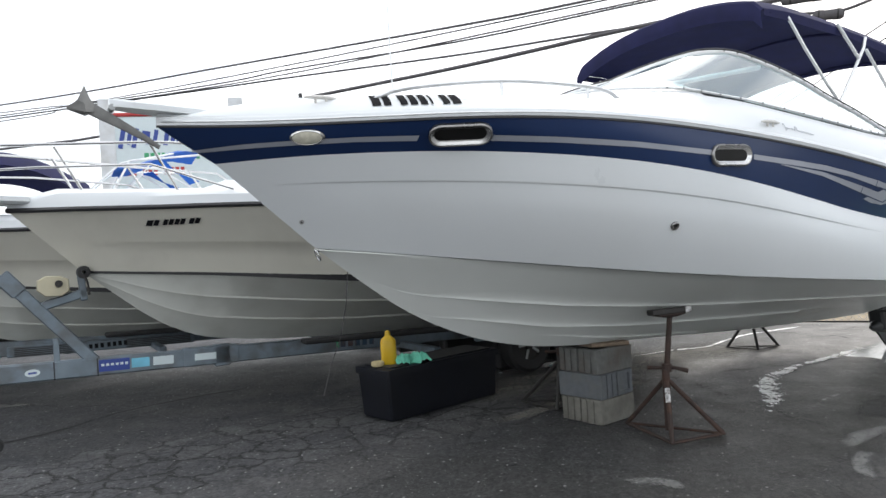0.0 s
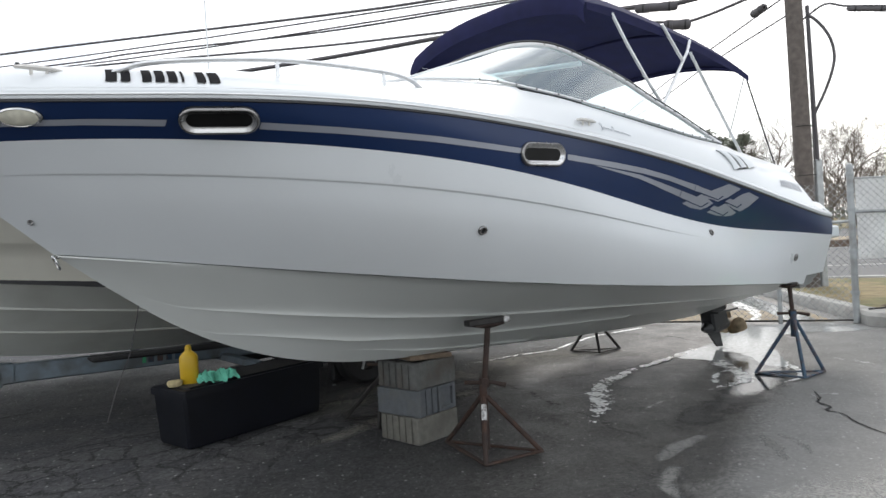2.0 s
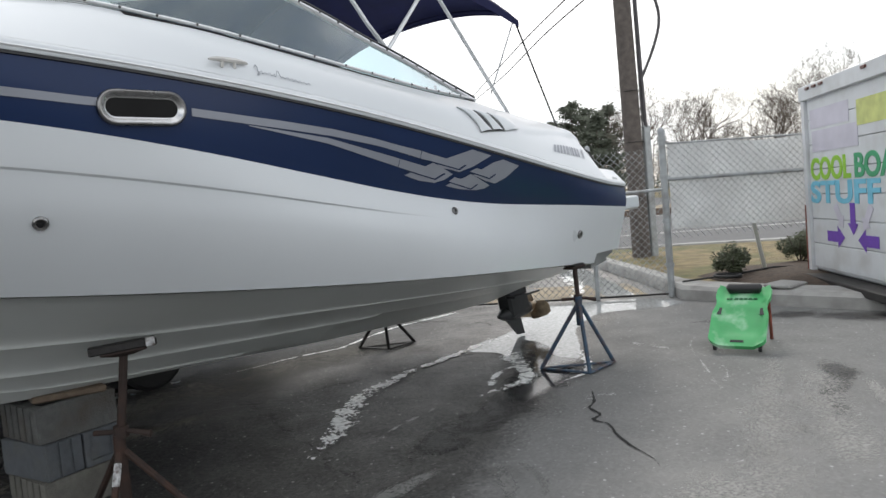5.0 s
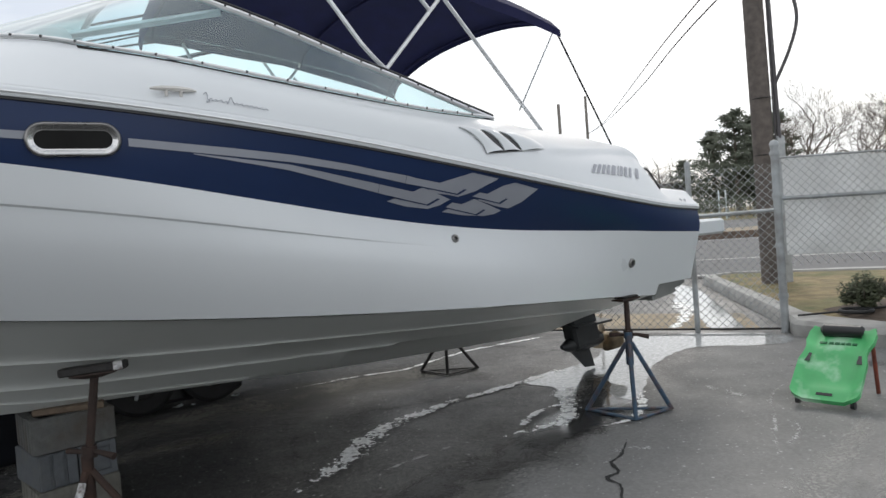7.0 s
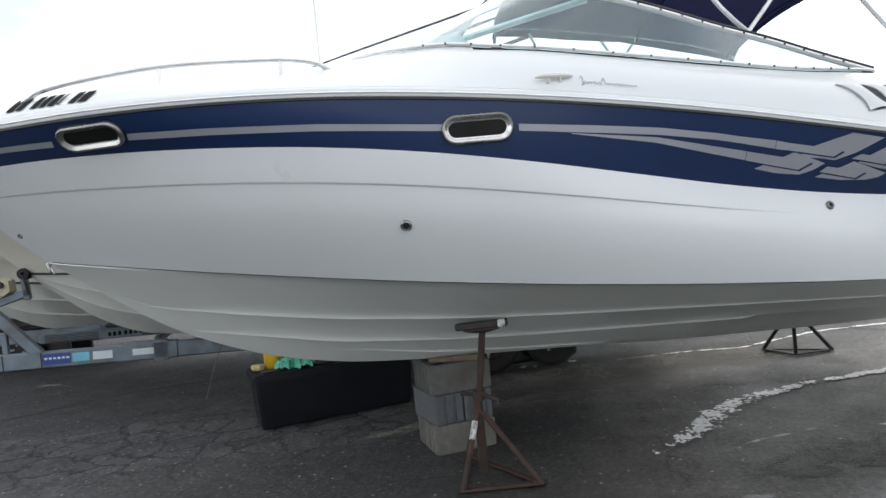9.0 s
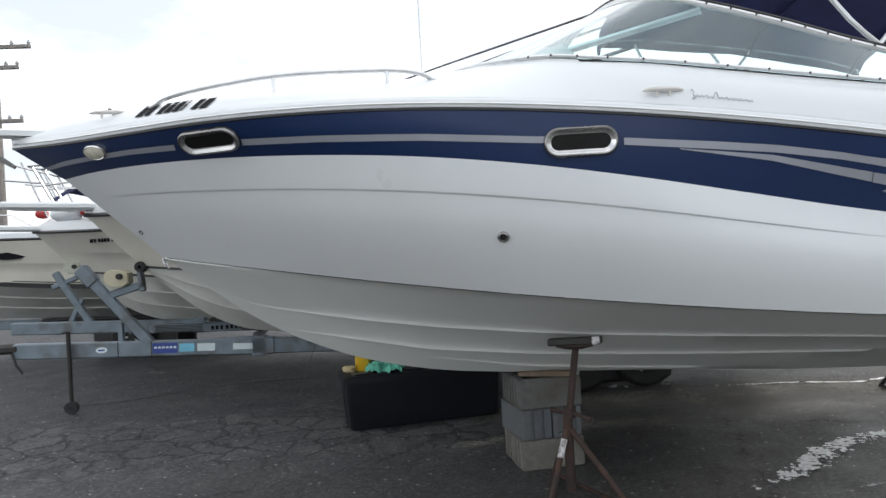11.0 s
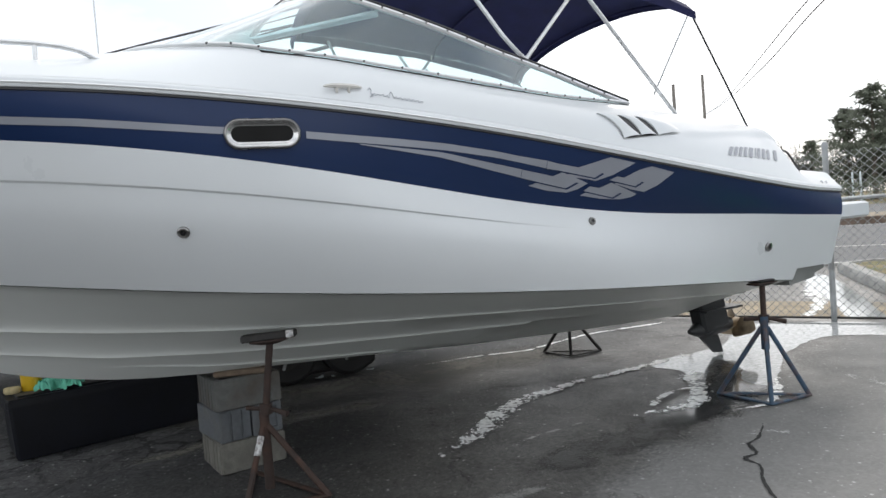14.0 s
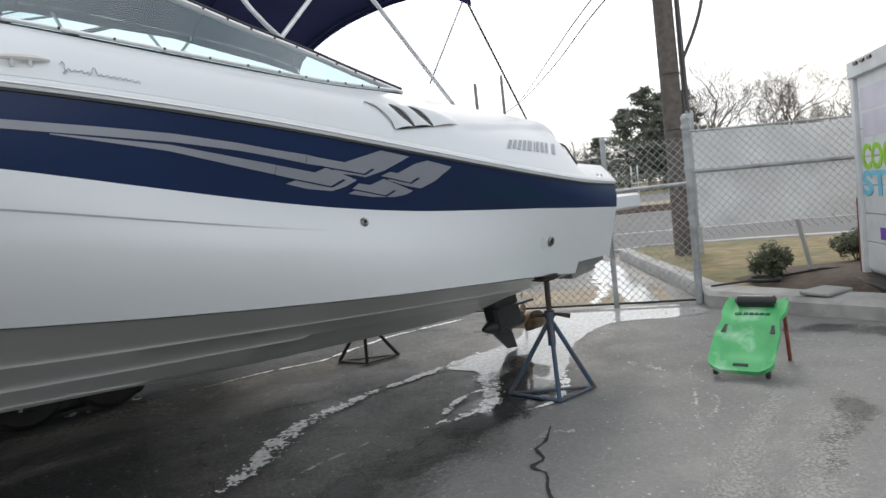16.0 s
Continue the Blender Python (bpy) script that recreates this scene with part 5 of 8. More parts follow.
for path in ([(4.6, 5.5, 0.004), (4.48, 5.28, 0.005), (4.37, 5.06, 0.012), (4.24, 4.9, 0.016), (4.23, 4.78, 0.010), (4.14, 4.70, 0.016), (4.17, 4.58, 0.010), (4.11, 4.42, 0.011), (4.08, 4.25, 0.012), (4.06, 4.02, 0.008), (3.98, 3.8, 0.006)], [(-4.6, 5.1, 0.02), (-3.75, 5.59, 0.025), (-3.45, 5.9, 0.03), (-3.1, 6.6, 0.02), (-2.46, 7.15, 0.035), (-2.0, 7.4, 0.02)], [(0.2, 6.75, 0.008), (0.75, 7.05, 0.012), (1.25, 7.35, 0.014), (1.65, 7.55, 0.012), (2.2, 7.75, 0.008)], [(-1.7, 5.6, 0.012), (-1.0, 6.0, 0.016), (-0.4, 6.2, 0.012), (0.5, 6.5, 0.016), (1.3, 6.7, 0.014)]):
    patch("crack", path, M_CRACK, "open crack in asphalt", "crack", 0.0045)

RD = Vector((0.857, -0.515, 0))
RN = Vector((0.515, 0.857, 0))


def on_road(a, d, z=0.0):
    """A point a metres along the road and d metres from the yard's corner towards it."""
    return RD * a + RN * d + Vector((0, 0, z))


b = Builder().poly([on_road(-150, 17.3, 0.02), on_road(150, 17.3, 0.02), on_road(150, 36, 0.02), on_road(-150, 36, 0.02)])
single("road", b, M_ROAD, "grey two-way asphalt road beyond the fence", "road", kind="structure")
for d, w in ((17.7, 0.13), (22.4, 0.15), (34.9, 0.12)):
    single("road_line", Builder().poly([on_road(-150, d, 0.026), on_road(150, d, 0.026), on_road(150, d + w, 0.026), on_road(-150, d + w, 0.026)]), M_PAINT, "worn white painted road line", "road marking", kind="structure")
b = Builder()
b.box((0, 0, 0.13), (300, 0.3, 0.42), bev=0.03)
single("median_kerb", b, mat("brown_brick_kerb", (0.15, 0.11, 0.085), 0.9, var=0.35, scale=5, bump=0.5), "low brown brick kerb of the road's median", "kerb", kind="structure", m=Matrix.Translation(on_road(0, 36.1)) @ pose(0, 0, 0, 0, 0, -31))
b = Builder().poly([on_road(-150, 36.2, 0.335), on_road(150, 36.2, 0.335), on_road(150, 41, 0.36), on_road(-150, 41, 0.36)])
single("median", b, M_SAND, "tan sandy median strip between the carriageways", "median", kind="structure")
b = Builder().poly([on_road(-150, 41, 0.361), on_road(150, 41, 0.361), on_road(150, 57, 0.5), on_road(-150, 57, 0.5)])
single("far_road", b, M_ROAD, "grey far carriageway beyond the median", "road", kind="structure")
b = Builder().poly([on_road(-200, 57, 0.51), on_road(200, 57, 0.51), on_road(200, 170, 1.5), on_road(-200, 170, 1.5)])
single("far_verge", b, M_GRASS, "dry winter grass beyond the road", "grass", kind="structure")
rng_h = random.Random(8)
b = Builder()
for k in range(14000):
    a = rng_h.uniform(-45, 25)
    top = 1.6 + 0.35 * wobble(a * 0.4, 2.0) + 0.2 * wobble(a * 2.1, 5.0)
    p = on_road(a, 59 + rng_h.gauss(0, 0.35), 0.45 + top * rng_h.random() ** 0.6)
    q = Vector((rng_h.gauss(0, 1), rng_h.gauss(0, 1), rng_h.gauss(0, 1))).normalized()
    w = q.orthogonal().normalized()
    s = rng_h.uniform(0.06, 0.15)
    b.add([p - q * s, p + w * s * 0.5, p + q * s, p - w * s * 0.5], [(0, 1, 2, 3)])
single("hedge", b, M_LEAF, "low dark green hedge along the far roadside", "hedge", kind="stuff")

b = Builder().poly([(2.5, 11.4, 0.004), (7.3, 8.35, 0.004), (7.8, 9.6, 0.004), (3.6, 12.6, 0.004)])
single("driveway", b, M_SAND, "tan sandy driveway strip outside the gate", "driveway", kind="structure")
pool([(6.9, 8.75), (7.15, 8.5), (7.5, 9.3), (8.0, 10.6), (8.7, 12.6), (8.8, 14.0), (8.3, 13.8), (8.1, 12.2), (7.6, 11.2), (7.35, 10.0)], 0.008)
patch("foam_streak", [(6.3, 8.7, 0.05), (6.8, 9.3, 0.08), (7.3, 10.2, 0.1), (7.8, 11.6, 0.14)], M_FOAM, SUDS, "foam", 0.0095)

# planted island behind the fence
ISL = [(7.36, 7.86), (7.6, 7.0), (7.95, 6.1), (8.5, 4.8), (9.5, 2.5), (16, 4.5), (15.2, 9.2), (11.6, 12.6), (9.9, 13.6), (9.2, 13.3), (8.7, 11.8), (8.0, 9.6), (7.6, 8.4)]


def inset(poly, d):
    c = Vector((sum(p[0] for p in poly) / len(poly), sum(p[1] for p in poly) / len(poly)))
    out = []
    for i, p in enumerate(poly):
        a, n = Vector(poly[i - 1]), Vector(poly[(i + 1) % len(poly)])
        t = (n - a).normalized()
        q = Vector((-t.y, t.x))
        q = q if q.dot(c - Vector(p)) > 0 else -q
        out.append(tuple(Vector(p) + q * d * (0.5 if i >= 8 else 1.0)))
    return out


b = Builder()
i0, i1, i2 = ISL, inset(ISL, 0.05), inset(ISL, 0.42)
rows = [[(x, y, z) for x, y in ring] for ring, z in ((i0, -0.02), (i0, 0.12), (i1, 0.165), (i2, 0.17), (inset(ISL, 0.46), 0.10))]
b.grid(rows, close=True, flip=True)
single("kerb", b, M_CONCRETE, "broad worn concrete kerb round the planted island", "kerb", kind="structure")
b = Builder()
g0 = inset(ISL, 0.44)
b.poly([(x, y, 0.14) for x, y in g0])
single("verge", b, M_GRASS, "dry tan grass strip between yard and road", "grass", kind="structure")
b = Builder()
bed = [(7.95, 7.75), (8.15, 7.0), (8.5, 6.2), (9.3, 6.4), (10.2, 7.3), (10.0, 8.5), (9.0, 8.75), (8.15, 8.5)]
rows = []
for k, z in ((1.0, 0.143), (0.9, 0.17), (0.6, 0.2), (0.2, 0.215), (0.005, 0.217)):
    rows.append([(9.0 + (x - 9.0) * k, 7.7 + (y - 7.7) * k, z) for x, y in bed])
b.grid(rows, close=True, flip=True)
single("mulch_bed", b, M_SOIL, "dark brown mulch bed with low mound", "mulch", kind="structure")

# ---- jack stands ----
def jack_stand(name_label, centre, feet, top, mat_leg, mat_screw, pad=0.0, tilt=(0, 0), collar=0.38):
    c = Vector((*centre, 0))
    st = thing("boat_stand", Matrix.Translation(c), name_label, "boat stand", "boat stands under the hull")
    F = [Vector((*f, 0)) - c for f in feet]
    part("tube", Builder().tube([(0, 0, 0.04 if pad else collar - 0.15), (0, 0, collar + 0.08)], 0.027, 12), mat_leg, st)
    for f in F:
        f.z = 0.016
        b = Builder()
        b.tube([Vector((0, 0, collar)) + f.normalized() * 0.02, f], 0.0165, 8)
        part("leg", b, mat_leg, st)
    for i in range(3):
        a, d = F[i], F[(i + 1) % 3]
        mid = (a + d) / 2
        b = Builder()
        b.box(mid, ((d - a).length + 0.02, 0.034, 0.014), Matrix.Rotation(math.atan2(d.y - a.y, d.x - a.x), 4, "Z"), bev=0.004)
        part("base_bar", b, mat_leg, st)
    tp = Vector((*top[:2], 0)) - c
    b = Builder()
    path = [Vector((0, 0, collar)).lerp(Vector((tp.x, tp.y, top[2])), k / 30) for k in range(31)]
    b.tube(path, [0.0185 + 0.0016 * (k % 2) for k in range(31)], 10)
    part("screw", b, mat_screw, st, "threaded rusty steel screw")
    h = Vector((0, 0, collar)).lerp(Vector((tp.x, tp.y, top[2])), 0.2)
    b = Builder()
    b.tube([h + Vector((-0.12, 0.05, 0.0)), h + Vector((-0.05, 0.02, 0.0)), h + Vector((0.05, -0.02, 0)), h + Vector((0.13, -0.05, -0.02))], [0.014, 0.012, 0.012, 0.017], 8)
    b.tube([h + Vector((0, 0, -0.025)), h + Vector((0, 0, 0.03))], 0.034, 10)
    part("nut_handle", b, mat_screw, st, "winged turning nut")
    m = Matrix.Translation((tp.x, tp.y, top[2])) @ pose(0, 0, 0, tilt[0], tilt[1], 31 - 22 * pad)
    b = Builder()
    rows = [[m @ Vector(p) for p in r] for r in ([(-0.035, -0.025, -0.014), (0.035, -0.025, -0.014), (0.035, 0.025, -0.014), (-0.035, 0.025, -0.014)], [(-0.1, -0.05, 0.002), (0.1, -0.05, 0.002), (0.1, 0.05, 0.002), (-0.1, 0.05, 0.002)], [(-0.1, -0.05, 0.01), (0.1, -0.05, 0.01), (0.1, 0.05, 0.01), (-0.1, 0.05, 0.01)])]
    b.grid(rows, close=True)
    b.poly(rows[2])
    part("head_plate", b, mat_screw, st)
    b = Builder()
    b.box(m @ Vector((0, 0, 0.03 if pad else 0.021)), ((0.29, 0.1, 0.04) if pad else (0.16, 0.1, 0.016)), pose(0, 0, 0, tilt[0], tilt[1], 31 - 22 * pad), bev=0.006)
    part("pad", b, M_DARKSTEEL, st, "dark worn wooden pad")
    if pad:
        b = Builder()
        b.box(m @ Vector((0.115, -0.028, 0.031)), (0.04, 0.06, 0.043), pose(0, 0, 0, tilt[0], tilt[1], 31 - 22 * pad), bev=0.004)
        part("tape_wrap", b, M_SPLASH, st, "scuffed pale tape round the pad")
        f = F[0]
        top_ = Vector((0, 0, collar)) + f.normalized() * 0.02
        part("paint_splash", Builder().tube([top_.lerp(f, k) for k in (0.12, 0.2, 0.3, 0.36)], [0.017, 0.018, 0.018, 0.0169], 8), M_SPLASH, st, "splash of white paint on the leg")
    return st


M_SPLASH = mat("white_paint_splash", (0.5, 0.5, 0.5), 0.6, var=0.5, scale=40, dirt=(0.08, 0.05, 0.04), dirt_amount=0.9, dirt_scale=35)
jack_stand("rusty brown tripod boat stand with paint splashes", (1.56, 4.6), ((1.5, 4.37), (1.9, 4.51), (1.36, 4.93)), (1.62, 4.62, 0.835), M_RUST, M_RUST, pad=1, tilt=(-4, -2))
jack_stand("blue painted tripod boat stand with rusty screw", (4.74, 5.80), ((4.68, 5.61), (4.46, 5.97), (5.01, 5.78)), (4.77, 5.87, 0.80), M_BLUESTEEL, M_RUST, tilt=(-4, 0), collar=0.5)
jack_stand("dark steel tripod boat stand on the far side", (1.0, 5.6), ((0.69, 5.84), (0.93, 5.47), (1.25, 5.75)), (1.02, 5.54, 0.83), M_DARKSTEEL, M_RUST, tilt=(13, 0))
jack_stand("dark steel tripod boat stand on the far side", (3.66, 7.83), ((3.63, 7.62), (3.40, 7.91), (3.95, 7.79)), (3.62, 7.78, 0.72), M_DARKSTEEL, M_RUST, tilt=(14, 0))

# ---- concrete blocks under the keel ----
BX, BY = Vector((0.809, 0.588, 0)), Vector((-0.588, 0.809, 0))
stack_o = Vector((1.175, 4.93, 0.0))


BLOCKS = (mat("tan_concrete_block", (0.15, 0.146, 0.128), 0.95, var=0.2, scale=22, bump=0.8, bump_scale=120, rand=0.15, dirt=(0.08, 0.075, 0.065), dirt_amount=0.6, dirt_scale=6),
          mat("bluish_concrete_block", (0.095, 0.103, 0.112), 0.95, var=0.15, scale=22, bump=0.7, bump_scale=120, rand=0.15, dirt=(0.12, 0.12, 0.11), dirt_amount=0.5, dirt_scale=7),
          mat("grey_concrete_block", (0.115, 0.117, 0.113), 0.95, var=0.2, scale=22, bump=0.8, bump_scale=120, rand=0.15, dirt=(0.07, 0.05, 0.035), dirt_amount=0.6, dirt_scale=5))


def block(c, turn, m_, ribs, label, h=0.188):
    """A two-core concrete block, its length along x; ribbed or hollowed at its ends."""
    b = Builder()
    L, Wd = 0.39, 0.19
    b.box((0, -Wd / 2 + 0.016, 0), (L, 0.032, h), bev=0.006)
    b.box((0, Wd / 2 - 0.016, 0), (L, 0.032, h), bev=0.006)
    for x in (-L / 2 + (0.018 if ribs else 0.04), 0, L / 2 - (0.018 if ribs else 0.04)):
        b.box((x, 0, 0), (0.036, Wd - 0.062, h - 0.002))
    for s in (-1, 1):
        if ribs:
            for y in (-0.066, 0.0, 0.066):
                b.box((s * (L / 2 + 0.004), y, 0), (0.012, 0.05, h - 0.006), bev=0.005)
        else:
            for z in (-1, 1):
                b.box((s * (L / 2 - 0.014), 0, z * (h / 2 - 0.016)), (0.026, Wd - 0.062, 0.03), bev=0.004)
    return single("concrete_block", b, m_, label, "concrete block", "blocks under the keel", m=Matrix.Translation(c) @ pose(0, 0, 0, 0, 0, math.degrees(math.atan2(BX.y, BX.x)) + turn))


for layer in range(3):
    z = 0.095 + 0.19 * layer
    for k in range(2):
        o = 0.10 + 0.198 * k
        if layer == 1:
            c = stack_o + BX * (o - 0.02) + BY * 0.2
            block((c.x, c.y, z), 95 + random.uniform(-1, 1), BLOCKS[1], k == 0, "bluish grey concrete block in the middle of the keel stack")
        else:
            c = stack_o + BX * 0.19 + BY * o
            block((c.x, c.y, z), random.uniform(-2, 2), BLOCKS[layer], True, "tan grey concrete block at the foot of the keel stack" if layer == 0 else "rust-stained grey concrete block topping the keel stack")
b = Builder()
b.box((0, 0, 0), (0.34, 0.2, 0.035), bev=0.006)
c = stack_o + BX * 0.2 + BY * 0.12
single("wood_shim", b, M_WOOD, "weathered board on top of the block stack", "board", m=Matrix.Translation((c.x, c.y, 0.57 + 0.019)) @ pose(0, 0, 0, 0, 2, 20))

# ---- black dock box with cleaning things on it ----
BOXM = pose(-0.105, 5.98, 0, 0, 0, 41)
dock = thing("storage_box", BOXM, "black plastic storage box with dusty lid under the bow", "storage box")
b = Builder()
b.grid([[(x * k, y * k2, z) for x, y in ((-0.64, -0.2), (-0.62, -0.22), (0.62, -0.22), (0.64, -0.2), (0.64, 0.2), (0.62, 0.22), (-0.62, 0.22), (-0.64, 0.2))] for z, k, k2 in ((0.01, 0.95, 0.9), (0.03, 0.965, 0.93), (0.40, 1.0, 1.0))], close=True)
b.poly([(-0.61, -0.19, 0.012), (-0.61, 0.19, 0.012), (0.61, 0.19, 0.012), (0.61, -0.19, 0.012)])
part("body", b, M_BOX, dock)
b = Builder()
b.grid([[(x * k, y * k2, z) for x, y in ((-0.655, -0.22), (-0.64, -0.24), (0.64, -0.24), (0.655, -0.22), (0.655, 0.22), (0.64, 0.24), (-0.64, 0.24), (-0.655, 0.22))] for z, k, k2 in ((0.38, 1.0, 1.0), (0.425, 1.0, 1.0), (0.437, 0.985, 0.965), (0.437, 0.9, 0.82), (0.446, 0.89, 0.80))], close=True)
lid = part("lid", b, M_BOX, dock, "black rimmed lid")
M_LID = mat("dusty_black_lid", (0.022, 0.022, 0.022), 0.65, var=0.3, scale=5, dirt=(0.15, 0.14, 0.125), dirt_amount=0.7, dirt_scale=3.5)
b = Builder()
b.poly([(-0.585, -0.176, 0.4475), (0.585, -0.176, 0.4475), (0.585, 0.176, 0.4475), (-0.585, 0.176, 0.4475)])
part("lid_top", b, M_LID, lid, "dusty grey-brown lid panel")


def on_box(x, y, z=0.447):
    return BOXM @ Vector((x, y, z))


jug = thing("yellow_bottle", Matrix.Translation(on_box(-0.47, -0.02)), "yellow plastic detergent bottle standing on the black box", "bottle")
b = Builder()
rows = []
for z, w, d in ((0, 0.06, 0.04), (0.008, 0.067, 0.045), (0.19, 0.067, 0.045), (0.212, 0.06, 0.04), (0.234, 0.036, 0.03), (0.244, 0.024, 0.022), (0.252, 0.022, 0.021)):
    rows.append([(w * math.copysign(abs(math.cos(a)) ** 0.7, math.cos(a)), d * math.copysign(abs(math.sin(a)) ** 0.7, math.sin(a)), z) for a in (math.tau * i / 24 for i in range(24))])
b.grid(rows, close=True)
part("body", b, M_YELLOW, jug)
part("cap", Builder().lathe([(0.024, 0.252), (0.023, 0.272), (0.013, 0.288), (0.001, 0.289)], 16), M_YELLOW, jug, "pale yellow screw cap")
b = Builder()
rows = [[(r * math.cos(a) * (1 + 0.06 * math.sin(3 * a)), r * 0.7 * math.sin(a), z) for a in (math.tau * i / 20 for i in range(20))] for r, z in ((0.045, 0), (0.055, 0.012), (0.055, 0.035), (0.045, 0.045), (0.001, 0.046))]
b.grid(rows, close=True)
single("sponge", b, M_SPONGE, "round tan sponge on the black box", "sponge", m=Matrix.Translation(on_box(-0.59, -0.02)) @ pose(0, 0, 0, 0, 0, 20))
b = Builder()
rows = []
for i in range(61):
    r = []
    for j in range(33):
        x, y = (i / 60 - 0.5) * 0.3, (j / 32 - 0.5) * 0.16
        pinch = 1 - 0.45 * math.exp(-((x - 0.0) / 0.035) ** 2)
        e = max(0, 1 - (x / 0.165) ** 2) * max(0, 1 - (y / (0.085 * pinch)) ** 2)
        fold = abs(math.sin(x * 55 + 9 * wobble(x * 9, y * 9) + y * 30)) * 0.035 + 0.03 * abs(wobble(x * 30, y * 30 + 3)) + 0.016 * wobble(x * 70, y * 70)
        r.append((x + 0.02 * wobble(y * 22, 1.7), y * pinch + 0.02 * wobble(x * 20, 5.2), max(0.003 + min(1, e * 3) ** 0.5 * (0.02 + fold) + 0.03 * e * pinch, 0.002)))
    rows.append(r)
b.grid(rows)
single("cloth", b, M_TEAL, "crumpled mint green cleaning cloth on the black box", "cloth", m=Matrix.Translation(on_box(-0.31, -0.13, 0.438)) @ pose(0, 0, 0, 0, 0, 20))

# ---- green mechanic's creeper leaning on a rest ----
CREEP = pose(6.14, 5.59, 0.0, 0, 0, 37)
creeper = thing("mechanics_creeper", CREEP, "bright green plastic mechanic's creeper propped up at a slant", "creeper")


def creep_pt(x, v, h=0.0):
    """x across, v from the foot (0) to the head (1)."""
    z = 0.05 + 0.385 * v + 0.03 * math.sin(math.pi * v) ** 2
    return Vector((x_off(v), x, z)) + Vector((-0.55, 0, 0.8)).normalized() * h


def x_off(v):
    return -0.285 + 0.57 * v


NX, NV = 16, 24
rows, low = [], []
for i in range(NV + 1):
    v = i / NV
    w = 0.215 - 0.02 * math.sin(math.pi * min(1, max(0, (v - 0.45) / 0.3))) if v < 0.93 else 0.2
    if v < 0.06:
        w = 0.17 + 0.045 * v / 0.06
    r, r2 = [], []
    for j in range(NX + 1):
        x = (j / NX * 2 - 1) * w
        h = 0.03 * smooth01(0.72, 1.0, abs(x) / w) - 0.018 * (1 - smooth01(0.5, 0.8, abs(x) / w)) * smooth01(0.1, 0.25, v) * (1 - smooth01(0.5, 0.65, v))
        r.append(creep_pt(x, v, h + 0.02))
        r2.append(creep_pt(x, v, h - 0.015))
    rows.append(r)
    low.append(r2)
b = Builder().grid(rows).grid(low, flip=True)
edge = [r[0] for r in rows] + [rows[-1][j] for j in range(1, NX + 1)] + [r[-1] for r in rows[-2::-1]] + [rows[0][j] for j in range(NX - 1, 0, -1)]
edgl = [r[0] for r in low] + [low[-1][j] for j in range(1, NX + 1)] + [r[-1] for r in low[-2::-1]] + [low[0][j] for j in range(NX - 1, 0, -1)]
b.grid([edge, edgl], close=True)
part("bed", b, M_GREEN, creeper, "scuffed green moulded bed")
b = Builder()
b.tube([creep_pt(-0.13, 0.93, 0.045), creep_pt(-0.12, 0.93, 0.05), creep_pt(0.12, 0.93, 0.05), creep_pt(0.13, 0.93, 0.045)], [0.03, 0.045, 0.045, 0.03], 12)
part("headrest", b, M_BLACK, creeper, "black padded headrest")
for x in (-0.165, 0.165):
    b = Builder()
    b.poly([creep_pt(x - 0.018, 0.44, 0.031), creep_pt(x + 0.018, 0.44, 0.031), creep_pt(x + 0.018, 0.55, 0.031), creep_pt(x - 0.018, 0.55, 0.031)], (0, 0, 0.003))
    part("tray_slot", b, M_BLACK, creeper, "dark tool slot")
b = Builder().poly([creep_pt(-0.05, 0.055, 0.022), creep_pt(0.05, 0.055, 0.022), creep_pt(0.05, 0.085, 0.022), creep_pt(-0.05, 0.085, 0.022)], (0, 0, 0.003))
part("grip_slot", b, M_BLACK, creeper)
M_LABEL = mat("dark_green_print", (0.02, 0.13, 0.05), 0.6, var=0.3, scale=60)
xx = -0.11
for w in (0.03, 0.03, 0.025, 0.03, 0.03, 0.0, 0.045):
    if w:
        part("name_bar", Builder().poly([creep_pt(xx, 0.735, 0.021), creep_pt(xx + w, 0.735, 0.021), creep_pt(xx + w, 0.768, 0.021), creep_pt(xx, 0.768, 0.021)], (-0.003, 0, 0.005)), M_LABEL, creeper)
    xx += w + 0.008
for s in (-0.18, 0.18):
    part("prop", Builder().tube([creep_pt(s, 0.86, -0.03), CREEP.inverted() @ Vector((6.49 if s < 0 else 6.28, 5.63 if s < 0 else 5.9, 0.0))], 0.014, 8), M_REDRUST, creeper, "red steel prop leg")
for s in (-0.17, 0.17):
    part("caster", Builder().lathe([(0.001, -0.012), (0.028, -0.012), (0.028, 0.012), (0.001, 0.012)], 14, Matrix.Translation(creep_pt(s, 0.04, -0.03)) @ pose(0, 0, 0, 90, 0, 0)), M_BLACK, creeper)


